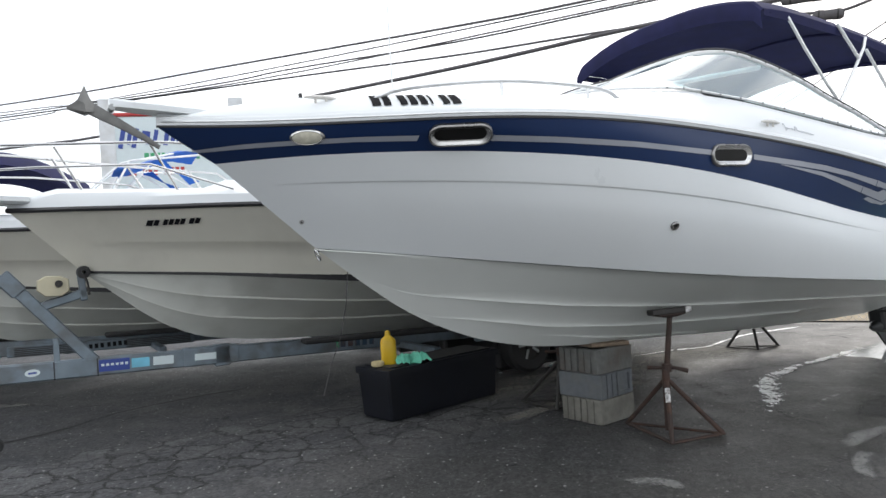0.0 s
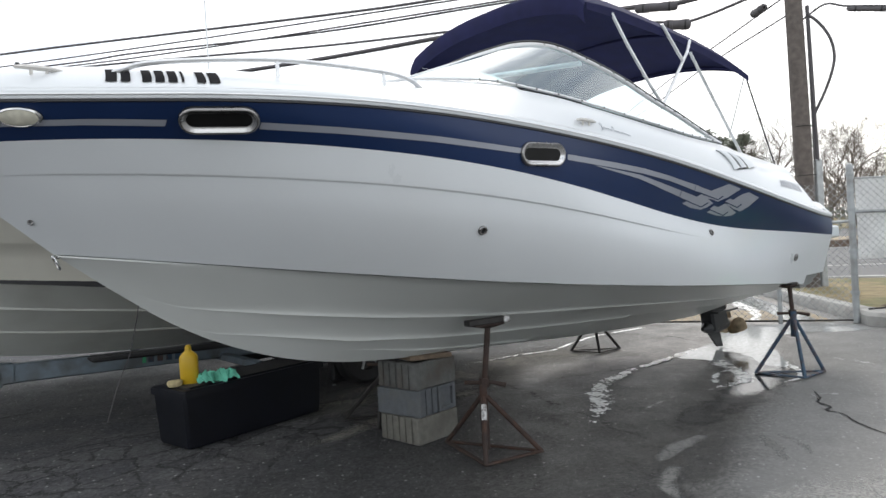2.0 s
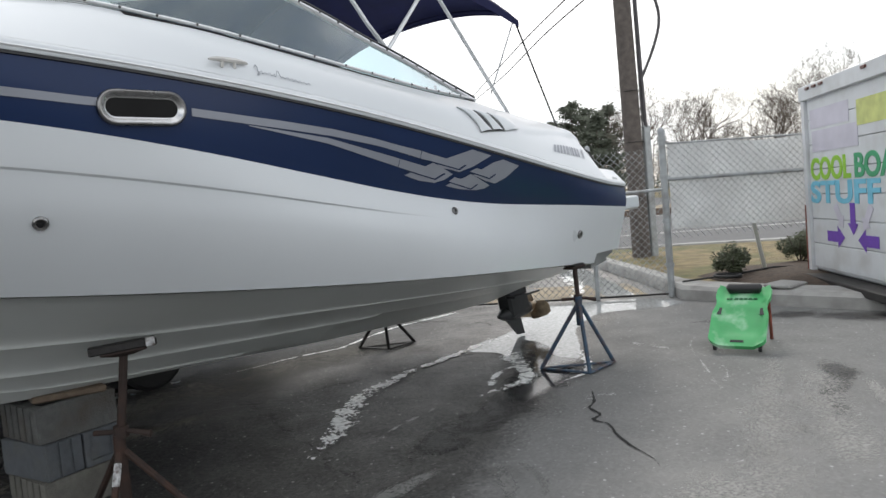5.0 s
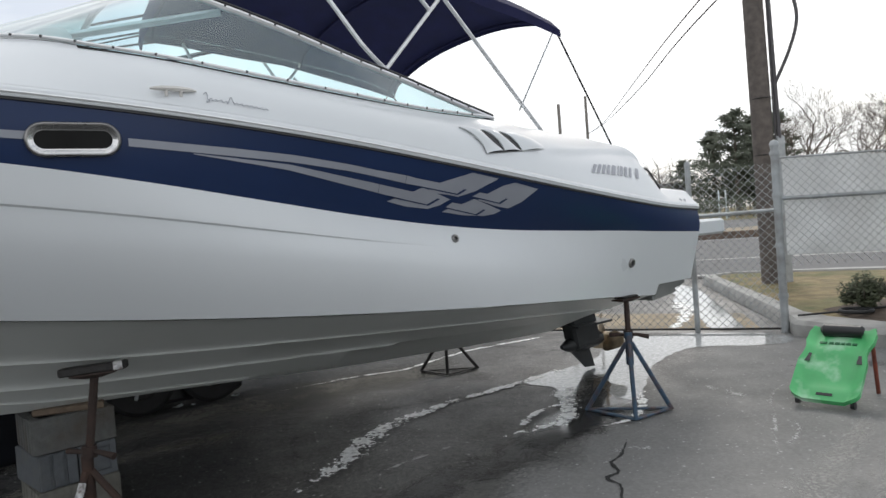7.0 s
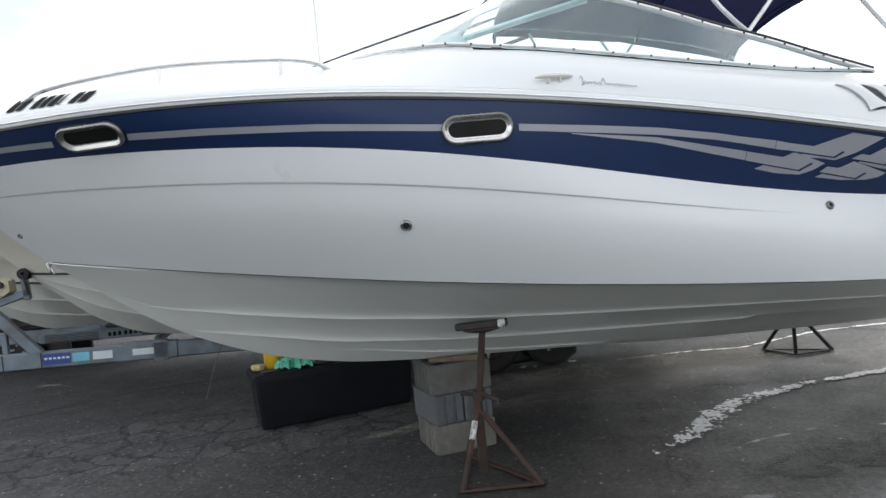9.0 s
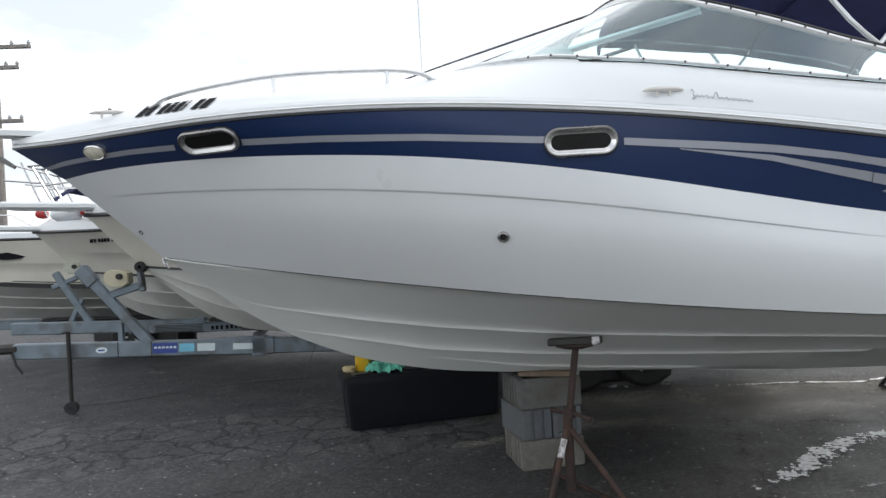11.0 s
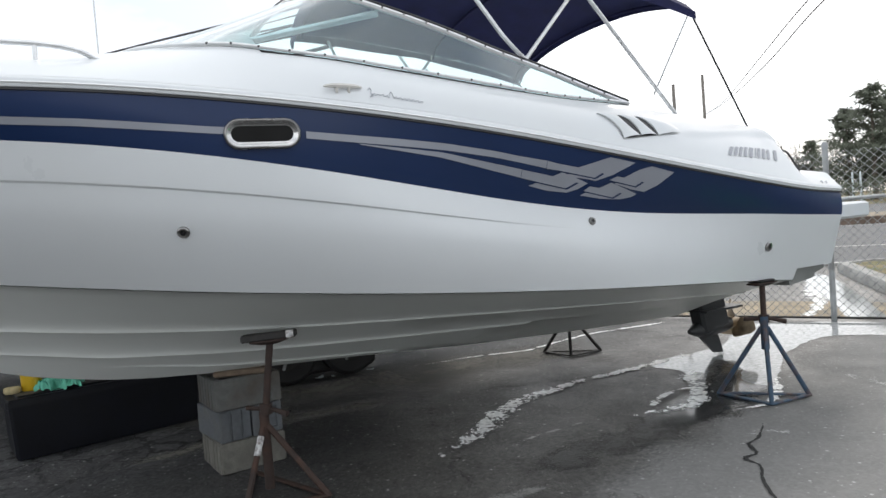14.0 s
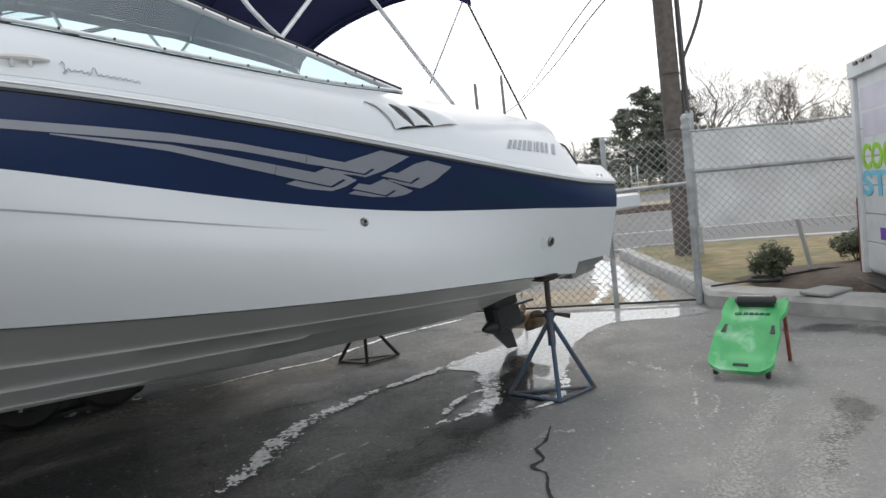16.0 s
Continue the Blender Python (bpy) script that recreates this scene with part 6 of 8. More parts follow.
# ---- neighbouring boats on trailers ----
def neighbour(label, off, tip, stern, hull_mat, bot_mat, lift=0.0, pulpit=(0, 0, 0), rail=True, logo=0.0):
    """A boat parked alongside: lines given from its bow tip aft."""
    bt = thing("motorboat", BOAT @ Matrix.Translation((0, off, lift)), label, "boat", "boats on trailers beside the cruiser")
    L = tip - stern
    D = [0, 0.2, 0.45, 0.75, 1.05, 1.41, 1.81, 2.5, 4.2, L]
    sh_b = spline(D, [0, 0.2, 0.42, 0.62, 0.76, 0.9, 1.0, 1.13, 1.22, 1.2])
    sh_z = spline(D, [1.93, 1.915, 1.9, 1.885, 1.875, 1.87, 1.865, 1.85, 1.81, 1.77])
    CE = 0.52
    ch_b = spline([CE, 0.75, 1.1, 1.7, 2.6, 4.2, L], [0, 0.14, 0.34, 0.62, 0.9, 1.06, 1.08])
    ch_z = spline([CE, 0.75, 1.1, 1.7, 2.6, 4.2, L], [1.39, 1.37, 1.34, 1.28, 1.17, 1.05, 0.98])
    kl_z = spline([CE, 0.75, 1.05, 1.41, 1.81, 2.5, 3.5, L], [1.39, 1.19, 0.94, 0.75, 0.67, 0.60, 0.55, 0.5])
    def mp(s, e):
        return e + (L - e) * s
    SS = [(i / 50) ** 1.4 for i in range(51)]
    b = Builder()
    for y in (1, -1):
        rows = []
        for s in SS:
            c, h = mp(s, CE), mp(s, 0.0)
            r = []
            for f in (0, 0.12, 0.3, 0.47, 0.49, 0.52, 0.7, 0.85, 1.0):
                step = 0.012 if f > 0.48 else 0
                bulge = -0.05 * math.sin(math.pi * f) * (1 - s) + step * min(1, s * 12)
                r.append((tip - (c + (h - c) * f), y * max(ch_b(c) + (sh_b(h) - ch_b(c)) * f + bulge * min(1, s * 8), 0), ch_z(c) + (sh_z(h) - ch_z(c)) * f))
            rows.append(r)
        b.grid(rows, flip=y < 0)
    b.poly([(stern, -1.08, 0.98), (stern, 1.08, 0.98), (stern, 1.2, 1.77), (stern, -1.2, 1.77)])
    part("hull", b, hull_mat, bt)
    b = Builder()
    for y in (1, -1):
        rows = []
        for s in SS:
            d = mp(s, CE)
            cb, cz, kz = ch_b(d), ch_z(d), kl_z(d)
            r = [(tip - d, 0, kz)]
            for fr in (0.36, 0.68):
                k = min(1, s * 8)
                w = 0.022 * k
                r += [(tip - d, y * cb * (fr - 0.02), kz + (cz - kz) * (fr - 0.02)), (tip - d, y * (cb * (fr - 0.02) + w), kz + (cz - kz) * (fr - 0.02) - 0.003), (tip - d, y * (cb * (fr - 0.02) + w * 1.1), kz + (cz - kz) * (fr - 0.02) + w * 0.7)]
            r.append((tip - d, y * cb, cz))
            rows.append(r)
        b.grid(rows, flip=y > 0)
    b.poly([(stern, -1.08, 0.98), (stern, 1.08, 0.98), (stern, 0, 0.5)])
    part("hull_bottom", b, bot_mat, bt)
    b, k2 = Builder(), Builder()
    for y in (1, -1):
        b.tube([(tip - d, y * sh_b(d), sh_z(d)) for d in [L * s for s in SS]], 0.022, 6)
        k2.grid([[(tip - mp(s, CE), y * (ch_b(mp(s, CE)) + 0.008 + o), ch_z(mp(s, CE)) + z) for o, z in ((0.0, -0.008), (0.006, 0.062))] for s in SS])
        k2.grid([[(tip - mp(s, CE), y * (ch_b(mp(s, CE)) + 0.016 + o), ch_z(mp(s, CE)) + z) for o, z in ((0.0, 0.076), (0.002, 0.09))] for s in SS])
    part("rub_rail", b, M_BLACK, bt, "black rub rail")
    part("boot_stripe", k2, M_BLACK, bt, "black boot stripe")
    b = Builder()
    for y in (1, -1):
        rows = []
        for s in SS:
            d = L * s
            w, z = sh_b(d), sh_z(d)
            rows.append([(tip - d, y * w, z + 0.01), (tip - d, y * w * 0.985, z + 0.09 * min(1, s * 14 + 0.3)), (tip - d, y * w * 0.93, z + 0.13 * min(1, s * 14 + 0.3)), (tip - d, y * w * 0.6, z + 0.18 * min(1, s * 14 + 0.3)), (tip - d, 0, z + 0.2 * min(1, s * 14 + 0.3))])
        b.grid(rows, flip=y < 0)
    part("deck", b, M_WHITE, bt, "white deck")
    if pulpit[1]:
        b = Builder()
        b.box(((pulpit[0] + pulpit[1]) / 2, 0, pulpit[2]), (pulpit[1] - pulpit[0], 0.34, 0.075), pose(0, 0, 0, 0, -3, 0), bev=0.02)
        part("pulpit", b, M_WHITE, bt, "white bow pulpit plank")
    if rail:
        b = Builder()
        for y in (1, -1):
            b.tube([(tip + 0.45, y * 0.12, 2.42), (tip - 0.1, y * 0.3, 2.42), (tip - 1.0, y * 0.72, 2.4), (tip - 1.9, y * 0.92, 2.36), (tip - 2.4, y * 1.0, 2.03)], 0.0125, 8)
            b.tube([(tip + 0.4, y * 0.12, 2.22), (tip - 0.2, y * 0.33, 2.24), (tip - 1.0, y * 0.73, 2.22), (tip - 1.6, y * 0.9, 2.0)], 0.010, 8)
            for d, z in ((-0.42, 2.42), (0.35, 2.41), (1.0, 2.4), (1.6, 2.37)):
                w = 0.12 if d < 0 else 0.12 + 0.6 * min(d, 1.2)
                b.tube([(tip - d, y * w, z), (tip - d - 0.22, y * max(0.12, min(w, sh_b(max(d, 0.05)) * 0.9)), 1.99)], 0.0115, 8)
        b.tube([(tip + 0.45, -0.12, 2.42), (tip + 0.47, 0, 2.42), (tip + 0.45, 0.12, 2.42)], 0.0125, 8)
        part("bow_rail", b, M_CHROME, bt, "bright tubular bow rail")
    x0 = tip - 1.05
    if logo:
        rows = [[(logo + 0.24 * math.cos(a) * k, ch_b(tip - logo + 0.1) + (sh_b(tip - logo) - ch_b(tip - logo + 0.1)) * 0.5 + 0.03 + (tip - logo) * 0.002, 1.6 + 0.055 * math.sin(a) * k) for a in (math.tau * i / 20 for i in range(20))] for k in (1.0, 0.01)]
        part("oval_badge", Builder().grid(rows, close=True), M_LETTER, bt, "black oval badge")
    else:
        xx = x0 + 0.1
        for w in (0.045, 0.035, 0.0, 0.033, 0.033, 0.033, 0.033, 0.0, 0.035, 0.035):
            if w:
                def sidep(x, z):
                    d = tip - x
                    t = (z - 1.36) / (sh_z(d) - 1.36)
                    return (x, ch_b(d + 0.1) + (sh_b(d) - ch_b(d + 0.1)) * t - 0.03 + 0.035, z)
                part("registration_bar", Builder().poly([sidep(xx, 1.735), sidep(xx - w, 1.732), sidep(xx - w - 0.012, 1.775), sidep(xx - 0.012, 1.778)]), M_LETTER, bt)
            xx -= w + 0.008 if w else 0.022
    return bt


b2 = neighbour("cream cuddy cabin boat with black rub rail on a trailer", -2.7, 8.12, 1.2, M_CREAM, M_CREAMBOT, pulpit=(7.95, 8.84, 2.03))
b3 = neighbour("white and tan sport boat on a second trailer", -4.9, 9.7, 3.6, M_CREAM, M_CREAMBOT, lift=-0.02, pulpit=(9.2, 10.4, 1.98), rail=False)
neighbour("tan and white sport boat with black oval badge", -7.3, 13.6, 6.5, M_CREAM, M_CREAMBOT, lift=0.05, logo=10.7)
# its raked screen and bright blue cover
b = Builder()
for y in (1, -1):
    b.tube([(7.25, y * 0.45, 2.1), (6.98, y * 0.5, 2.62), (6.15, y * 0.85, 2.66)], 0.014, 6)
    b.tube([(7.25, y * 0.45, 2.1), (6.1, y * 0.95, 2.1)], 0.012, 6)
b.tube([(6.98, -0.5, 2.62), (6.98, 0.5, 2.62)], 0.014, 6)
scr = part("windscreen", b, M_ALU, b3, "aluminium framed windscreen")
part("pane", Builder().poly([(7.25, -0.45, 2.1), (7.25, 0.45, 2.1), (6.98, 0.5, 2.62), (6.98, -0.5, 2.62)]), M_GLASS, scr)
b = Builder()
rows = []
for i in range(17):
    t = i / 16
    x, z = 7.08 - 0.95 * t, 2.6 + 0.2 * smooth01(0.05, 0.75, t) - 0.03 * smooth01(0.75, 1.0, t)
    rows.append([(x, k / 8 * 0.42, z - 0.05 * abs(k / 8) ** 2 + 0.012 * wobble(t * 6, k * 0.7) + 0.006 * wobble(t * 20, k * 2)) for k in range(-8, 9)])
b.grid(rows)
for y in (1, -1):
    b.grid([[(6.75 - 0.52 * t, y * 0.46, 2.6 - 0.21 * t + 0.01 * math.sin(t * 9)), (6.6 - 0.25 * t, y * 0.47, 2.63 - 0.28 * t)] for t in (0, 0.25, 0.5, 0.75, 1.0)])
part("cover", b, M_BLUECLOTH, b3, "bright blue canvas cover")
b = Builder()
for y in (1, -1):
    b.tube([(7.44, y * 0.44, 2.26), (7.06, y * 0.45, 2.6), (6.5, y * 0.45, 2.72)], 0.013, 6)
    b.tube([(7.03, y * 0.44, 2.26), (6.76, y * 0.45, 2.59), (6.3, y * 0.45, 2.3)], 0.013, 6)
part("cover_frame", b, M_ALU, b3, "aluminium hoop frame of the cover")
b = Builder()
rows = []
for i in range(15):
    t = i / 14
    rows.append([(9.1 - 1.7 * t, k / 6 * 0.85, 2.1 + 0.62 * math.sin(math.pi * (0.2 + 0.6 * t)) ** 1.5 - 0.2 * (k / 6) ** 4) for k in range(-6, 7)])
b.grid(rows)
part("mooring_cover", b, M_CANVAS, b3, "dark folded canvas cover")

b = Builder()
rows = []
for i in range(19):
    t = i / 18
    x, top, w = 6.95 - 3.2 * t, 0.3 * smooth01(0.0, 0.16, t), 0.3 + 0.5 * smooth01(0.0, 0.5, t)
    rows.append([(x, w * k, 1.86 + top * (1 - abs(k) ** 5 * 0.5) if abs(k) < 1 else 1.84) for k in (-1, -0.97, -0.85, -0.5, 0, 0.5, 0.85, 0.97, 1)])
b.grid(rows)
part("cabin_trunk", b, M_WHITE, b2, "raised white cabin top")
# thin rails and gear on the far boat's foredeck
b = Builder()
for a, c in (((9.9, 2.81), (9.48, 2.67)), ((9.9, 2.58), (9.22, 2.5)), ((9.68, 2.8), (9.4, 2.1)), ((9.47, 2.66), (9.2, 2.1)), ((9.48, 2.67), (8.6, 2.45)), ((8.6, 2.45), (8.3, 2.1))):
    for y in (0.25, -0.25):
        b.tube([(a[0], y, a[1]), (c[0], y, c[1])], 0.012, 6)
part("foredeck_rail", b, M_CHROME, b3, "thin tubular foredeck rail")
b = Builder().lathe([(0.012, -0.2), (0.05, -0.17), (0.09, -0.1), (0.1, 0.0), (0.09, 0.1), (0.05, 0.17), (0.012, 0.2)], 16)
single("fender", b, M_WHITE, "white inflatable fender lying on the foredeck", "fender", m=BOAT @ pose(9.1, -4.5, 2.09, 0, 90, 0))
for p, s in (((8.82, -4.42, 2.1), 0.06), ((9.5, -4.72, 2.12), 0.055)):
    b = Builder().lathe([(0.001, -s * 1.4), (s * 0.7, -s * 1.3), (s, -s * 0.4), (s * 0.96, s * 0.6), (s * 0.55, s * 1.25), (0.001, s * 1.35)], 14)
    single("life_vest_bag", b, M_RED, "small red cloth bag on the foredeck", "bag", "red bags on the foredeck", m=BOAT @ pose(*p, 0, 80, 20))


# ---- trailers ----
def trailer(label, off, u0, u1, z0, z1, mat_, axles=None, r=0.315):
    t = thing("boat_trailer", BOAT @ Matrix.Translation((0, off, 0)), label, "boat trailer", "boat trailers in the row")
    ang = -math.degrees(math.atan2(z1 - z0, u1 - u0))
    mid, ln = ((u0 + u1) / 2, (z0 + z1) / 2), math.hypot(u1 - u0, z1 - z0)
    b = Builder()
    b.box((mid[0], 0, mid[1]), (ln, 0.08, 0.155), pose(0, 0, 0, 0, ang, 0), bev=0.012)
    part("frame_beam", b, mat_, t, "long box beam")
    def at(u):
        return z0 + (z1 - z0) * (u - u0) / (u1 - u0)
    for w in (0.75, -0.75):
        b = Builder()
        b.box((mid[0] - 2.3, w, mid[1] - 0.06), (ln * 0.25, 0.06, 0.1), pose(0, 0, 0, 0, ang, 0), bev=0.01)
        part("side_rail", b, mat_, t)
        b = Builder()
        b.box((mid[0] - 1.3, w * 0.9, mid[1] + 0.08), (ln * 0.5, 0.14, 0.05), pose(0, 0, 0, 0, ang, 0), bev=0.015)
        part("bunk", b, M_RUBBER, t, "carpeted bunk board")
    for u in (u0 + 0.4, u0 + 2.2):
        part("cross_member", Builder().box((u, 0, at(u) - 0.07), (0.07, 1.56, 0.07), bev=0.01), mat_, t)
    part("bracket", Builder().box((u1 - 2.35, 0.0, at(u1 - 2.35)), (0.14, 0.11, 0.2), bev=0.01), mat_, t, "bolted joint bracket")
    axles = axles or (u0 + 1.15,)
    for w in (0.66, -0.66):
        # plain black slab filling the space inboard of the wheels
        part("fender", Builder().box((sum(axles) / len(axles), w * 0.82, 0.33), (1.25, 0.1, 0.6), bev=0.04), M_BLACK, t, "low black slab just inboard of the wheels")
        for u in axles:
            wh = part("wheel", Builder().lathe([(r * 0.54, -0.09), (r * 0.86, -0.1), (r * 0.98, -0.07), (r, 0), (r * 0.98, 0.07), (r * 0.86, 0.1), (r * 0.54, 0.09)], 26, Matrix.Translation((u, w, r)) @ pose(0, 0, 0, 90, 0, 0)), M_RUBBER, t, "black trailer tyre")
            s = 1 if w > 0 else -1
            part("rim", Builder().lathe([(r * 0.56, -0.08), (r * 0.5, -0.06), (r * 0.2, -0.05), (r * 0.16, -0.08), (0.001, -0.08)], 20, Matrix.Translation((u, w, r)) @ pose(0, 0, 0, 90 * s, 0, 0)), M_DARKSTEEL, wh, "dull steel rim")
            for k in range(5):
                a = math.tau * k / 5
                part("spoke", Builder().box((u + r * 0.34 * math.cos(a), w + s * 0.066, r + r * 0.34 * math.sin(a)), (r * 0.36, 0.012, 0.03), pose(0, 0, 0, 0, -math.degrees(a), 0), bev=0.004), M_GALV, wh)
    return t, at


t2, at2 = trailer("grey-blue painted boat trailer with winch post and stickers", -2.7, 2.4, 8.85, 0.38, 0.63, M_TRAILER, (3.42, 2.8), 0.3)
b = Builder()
b.box((7.86, 0, 1.0), (0.98, 0.07, 0.1), pose(0, 0, 0, 0, -51, 0), bev=0.01)
b.box((8.13, 0, 1.33), (0.2, 0.1, 0.13), pose(0, 0, 0, 0, -51, 0), bev=0.012)
b.box((7.835, 0, 0.75), (0.045, 0.06, 0.22), bev=0.008)
b.box((7.79, 0, 1.165), (0.42, 0.06, 0.075), pose(0, 0, 0, 0, 16, 0), bev=0.01)
b.box((7.615, 0, 1.27), (0.055, 0.06, 0.24), pose(0, 0, 0, 0, 5, 0), bev=0.01)
part("winch_post", b, M_TRAILER, t2, "slanted winch post")
b = Builder()
rows = []
for y, k in ((-0.06, 0.9), (-0.05, 1.0), (0.07, 1.0), (0.085, 0.92)):
    rows.append([(7.83 + x * k, y, 1.295 + z * k) for x, z in ((-0.12, -0.05), (-0.06, -0.09), (0.06, -0.085), (0.12, -0.03), (0.115, 0.05), (0.05, 0.085), (-0.06, 0.08), (-0.115, 0.05))])
b.grid(rows, close=True)
b.poly(rows[-1])
wi = part("winch", b, mat("beige_housing", (0.50, 0.46, 0.33), 0.55, var=0.1, dirt=(0.3, 0.26, 0.18), dirt_amount=0.5), t2, "beige winch housing")
part("winch_hub", Builder().lathe([(0.001, 0.035), (0.028, 0.035), (0.03, 0.0)], 14, Matrix.Translation((7.79, 0.085, 1.31)) @ pose(0, 0, 0, -90, 0, 0)), M_DARKSTEEL, wi)
part("bow_roller", Builder().lathe([(0.015, -0.09), (0.05, -0.085), (0.055, -0.03), (0.055, 0.03), (0.05, 0.085), (0.015, 0.09)], 18, Matrix.Translation((7.6, 0, 1.395)) @ pose(0, 0, 0, 90, 0, 0)), M_RUBBER, t2, "black rubber bow roller")
b = Builder()
b.tube([(7.6, 0.08, 1.38), (7.58, 0.09, 1.3), (7.57, 0.08, 1.2)], 0.012, 6)
part("chain", b, M_DARKSTEEL, t2)
b = Builder()
b.tube([(8.3, 0.09, 0.12), (8.3, 0.09, 0.8)], 0.02, 10)
b.tube([(8.3, 0.09, 0.8), (8.3, 0.2, 0.8)], 0.01, 6)
jk = part("jockey_post", b, M_DARKSTEEL, t2, "tongue jack tube")
part("jockey_wheel", Builder().lathe([(0.015, -0.03), (0.06, -0.03), (0.065, 0), (0.06, 0.03), (0.015, 0.03)], 18, Matrix.Translation((8.3, 0.09, 0.066)) @ pose(0, 0, 0, 90, 0, 0)), M_RUBBER, jk, "small black jack wheel")
b = Builder()
b.box((8.95, 0, 0.66), (0.3, 0.1, 0.1), bev=0.03)
b.tube([(8.85, 0.05, 0.62), (8.8, 0.07, 0.5), (8.75, 0.06, 0.42)], 0.012, 6)
part("coupler", b, M_DARKSTEEL, t2, "hitch coupler with safety chain")
for u0_, u1_, h, m_ in ((7.29, 7.53, 0.1, M_SIGNBLUE), (7.13, 7.275, 0.08, M_SKYBLUE), (6.93, 7.1, 0.075, M_SIGN), (6.56, 6.75, 0.06, M_SIGN)):
    c = (u0_ + u1_) / 2
    b = Builder()
    b.box((c, 0.0425 if u0_ > 6.8 else 0.058, at2(c) + 0.005), (u1_ - u0_, 0.003, h), pose(0, 0, 0, 0, -2.2, 0))
    part("sticker", b, m_, t2, "printed sticker on the beam")
for k in range(6):
    c = 7.315 + 0.037 * k
    part("sticker_bar", Builder().box((c, 0.0445, at2(c) + 0.012), (0.024, 0.002, 0.02)), M_SIGN, t2)
part("oval_sticker", Builder().poly([(8.015 + 0.055 * math.cos(a), 0.043, at2(8.0) + 0.03 * math.sin(a)) for a in (math.tau * k / 20 for k in range(20))], (0, 0.002, 0)), M_SIGN, t2, "white oval sticker")
part("oval_mark", Builder().box((8.015, 0.0465, at2(8.0)), (0.06, 0.002, 0.015)), M_SIGNBLUE, t2)
part("beam_joint", Builder().box((6.6, 0, at2(6.6) + 0.005), (0.5, 0.11, 0.17), pose(0, 0, 0, 0, -2.2, 0), bev=0.012), M_TRAILER, t2, "bolted sleeve joint")
for c in (7.86, 7.54):
    part("seam", Builder().box((c, 0.0425, at2(c)), (0.01, 0.003, 0.15)), M_BLACK, t2)
xx = 5.35
for w in (0.03, 0.05, 0.05, 0.05, 0.05, 0.05):
    part("stencil_bar", Builder().box((xx, 0.0425, at2(xx)), (w, 0.003, 0.07), pose(0, 0, 0, 0, -3.3, 0)), M_DKGREEN if w < 0.04 else M_BLUESTEEL, t2)
    xx -= w + 0.03

for p, s, rz in (((1.65, 7.61), 0.075, 20), ((1.2, 7.36), 0.11, 70), ((1.32, 7.42), 0.05, 130), ((0.62, 7.2), 0.04, 10)):
    b = Builder().grid([[(s * (i / 6 - 0.5), s * 0.5 * (j / 4 - 0.5), 0.012 + s * 0.22 * (1 + wobble(i * 0.9 + s * 90, j * 1.1)) * (0.4 + 0.6 * abs(i / 3 - 1))) for j in range(5)] for i in range(7)])
    single("paper_scrap", b, M_SIGN, "crumpled white paper scrap on the asphalt", "litter", "litter under the cruiser", m=pose(*p, 0, 0, 0, rz))

t3 = trailer("galvanised boat trailer with ribbed step plates", -4.85, 4.6, 10.0, 0.48, 0.68, M_TRAILER, (3.2,))[0]
part("step_plate", Builder().box((7.3, 0.1, 0.555), (1.9, 0.12, 0.11), pose(0, 0, 0, 0, -2, 0), bev=0.01), M_TRAILER, t3, "ribbed step plate")
for k in range(5):
    part("plate_rib", Builder().box((7.88, 0.163, 0.537 + 0.019 * k), (0.6, 0.006, 0.009), pose(0, 0, 0, 0, -2, 0)), M_DARKSTEEL, t3)
    part("plate_rib", Builder().box((6.75, 0.163, 0.497 + 0.019 * k), (0.7, 0.006, 0.009), pose(0, 0, 0, 0, -2, 0)), M_DARKSTEEL, t3)
xx = 7.46
for w in (0.045,) * 3 + (0.0,) + (0.045,) * 4:
    if w:
        part("stencil_bar", Builder().box((xx, 0.163, 0.558), (w - 0.01, 0.004, 0.05)), M_LETTER, t3)
    xx -= w + 0.012
trailer("grey boat trailer in the far row", -11.4, 8.8, 13.6, 0.45, 0.6, M_TRAILER)
trailer("grey boat trailer under the badge boat", -7.25, 8.0, 13.0, 0.45, 0.62, M_TRAILER)
b = Builder()
b.box((9.23, 0, 1.03), (0.8, 0.07, 0.09), pose(0, 0, 0, 0, -59, 0), bev=0.01)
b.box((9.2, 0, 0.86), (0.36, 0.06, 0.06), pose(0, 0, 0, 0, 62, 0), bev=0.01)
part("winch_post", b, M_TRAILER, t3)
b = Builder()
rows = []
for y, k in ((-0.05, 0.9), (-0.04, 1.0), (0.07, 1.0), (0.085, 0.92)):
    rows.append([(9.19 + x * k, y, 1.43 + z * k) for x, z in ((-0.1, -0.045), (-0.05, -0.08), (0.05, -0.08), (0.105, -0.03), (0.1, 0.045), (0.045, 0.08), (-0.05, 0.075), (-0.1, 0.045))])
b.grid(rows, close=True)
b.poly(rows[-1])
wi3 = part("winch", b, mat("pale_green_housing", (0.42, 0.44, 0.36), 0.6, dirt=(0.25, 0.23, 0.18), dirt_amount=0.5), t3, "pale greenish winch housing")
part("winch_hub", Builder().lathe([(0.001, 0.03), (0.026, 0.03), (0.028, 0.0)], 14, Matrix.Translation((9.16, 0.085, 1.44)) @ pose(0, 0, 0, -90, 0, 0)), M_DARKSTEEL, wi3)
part("bow_roller", Builder().lathe([(0.012, -0.08), (0.045, -0.075), (0.05, 0.0), (0.045, 0.075), (0.012, 0.08)], 16, Matrix.Translation((8.99, 0, 1.5)) @ pose(0, 0, 0, 90, 0, 0)), M_RUBBER, t3, "black rubber bow roller")
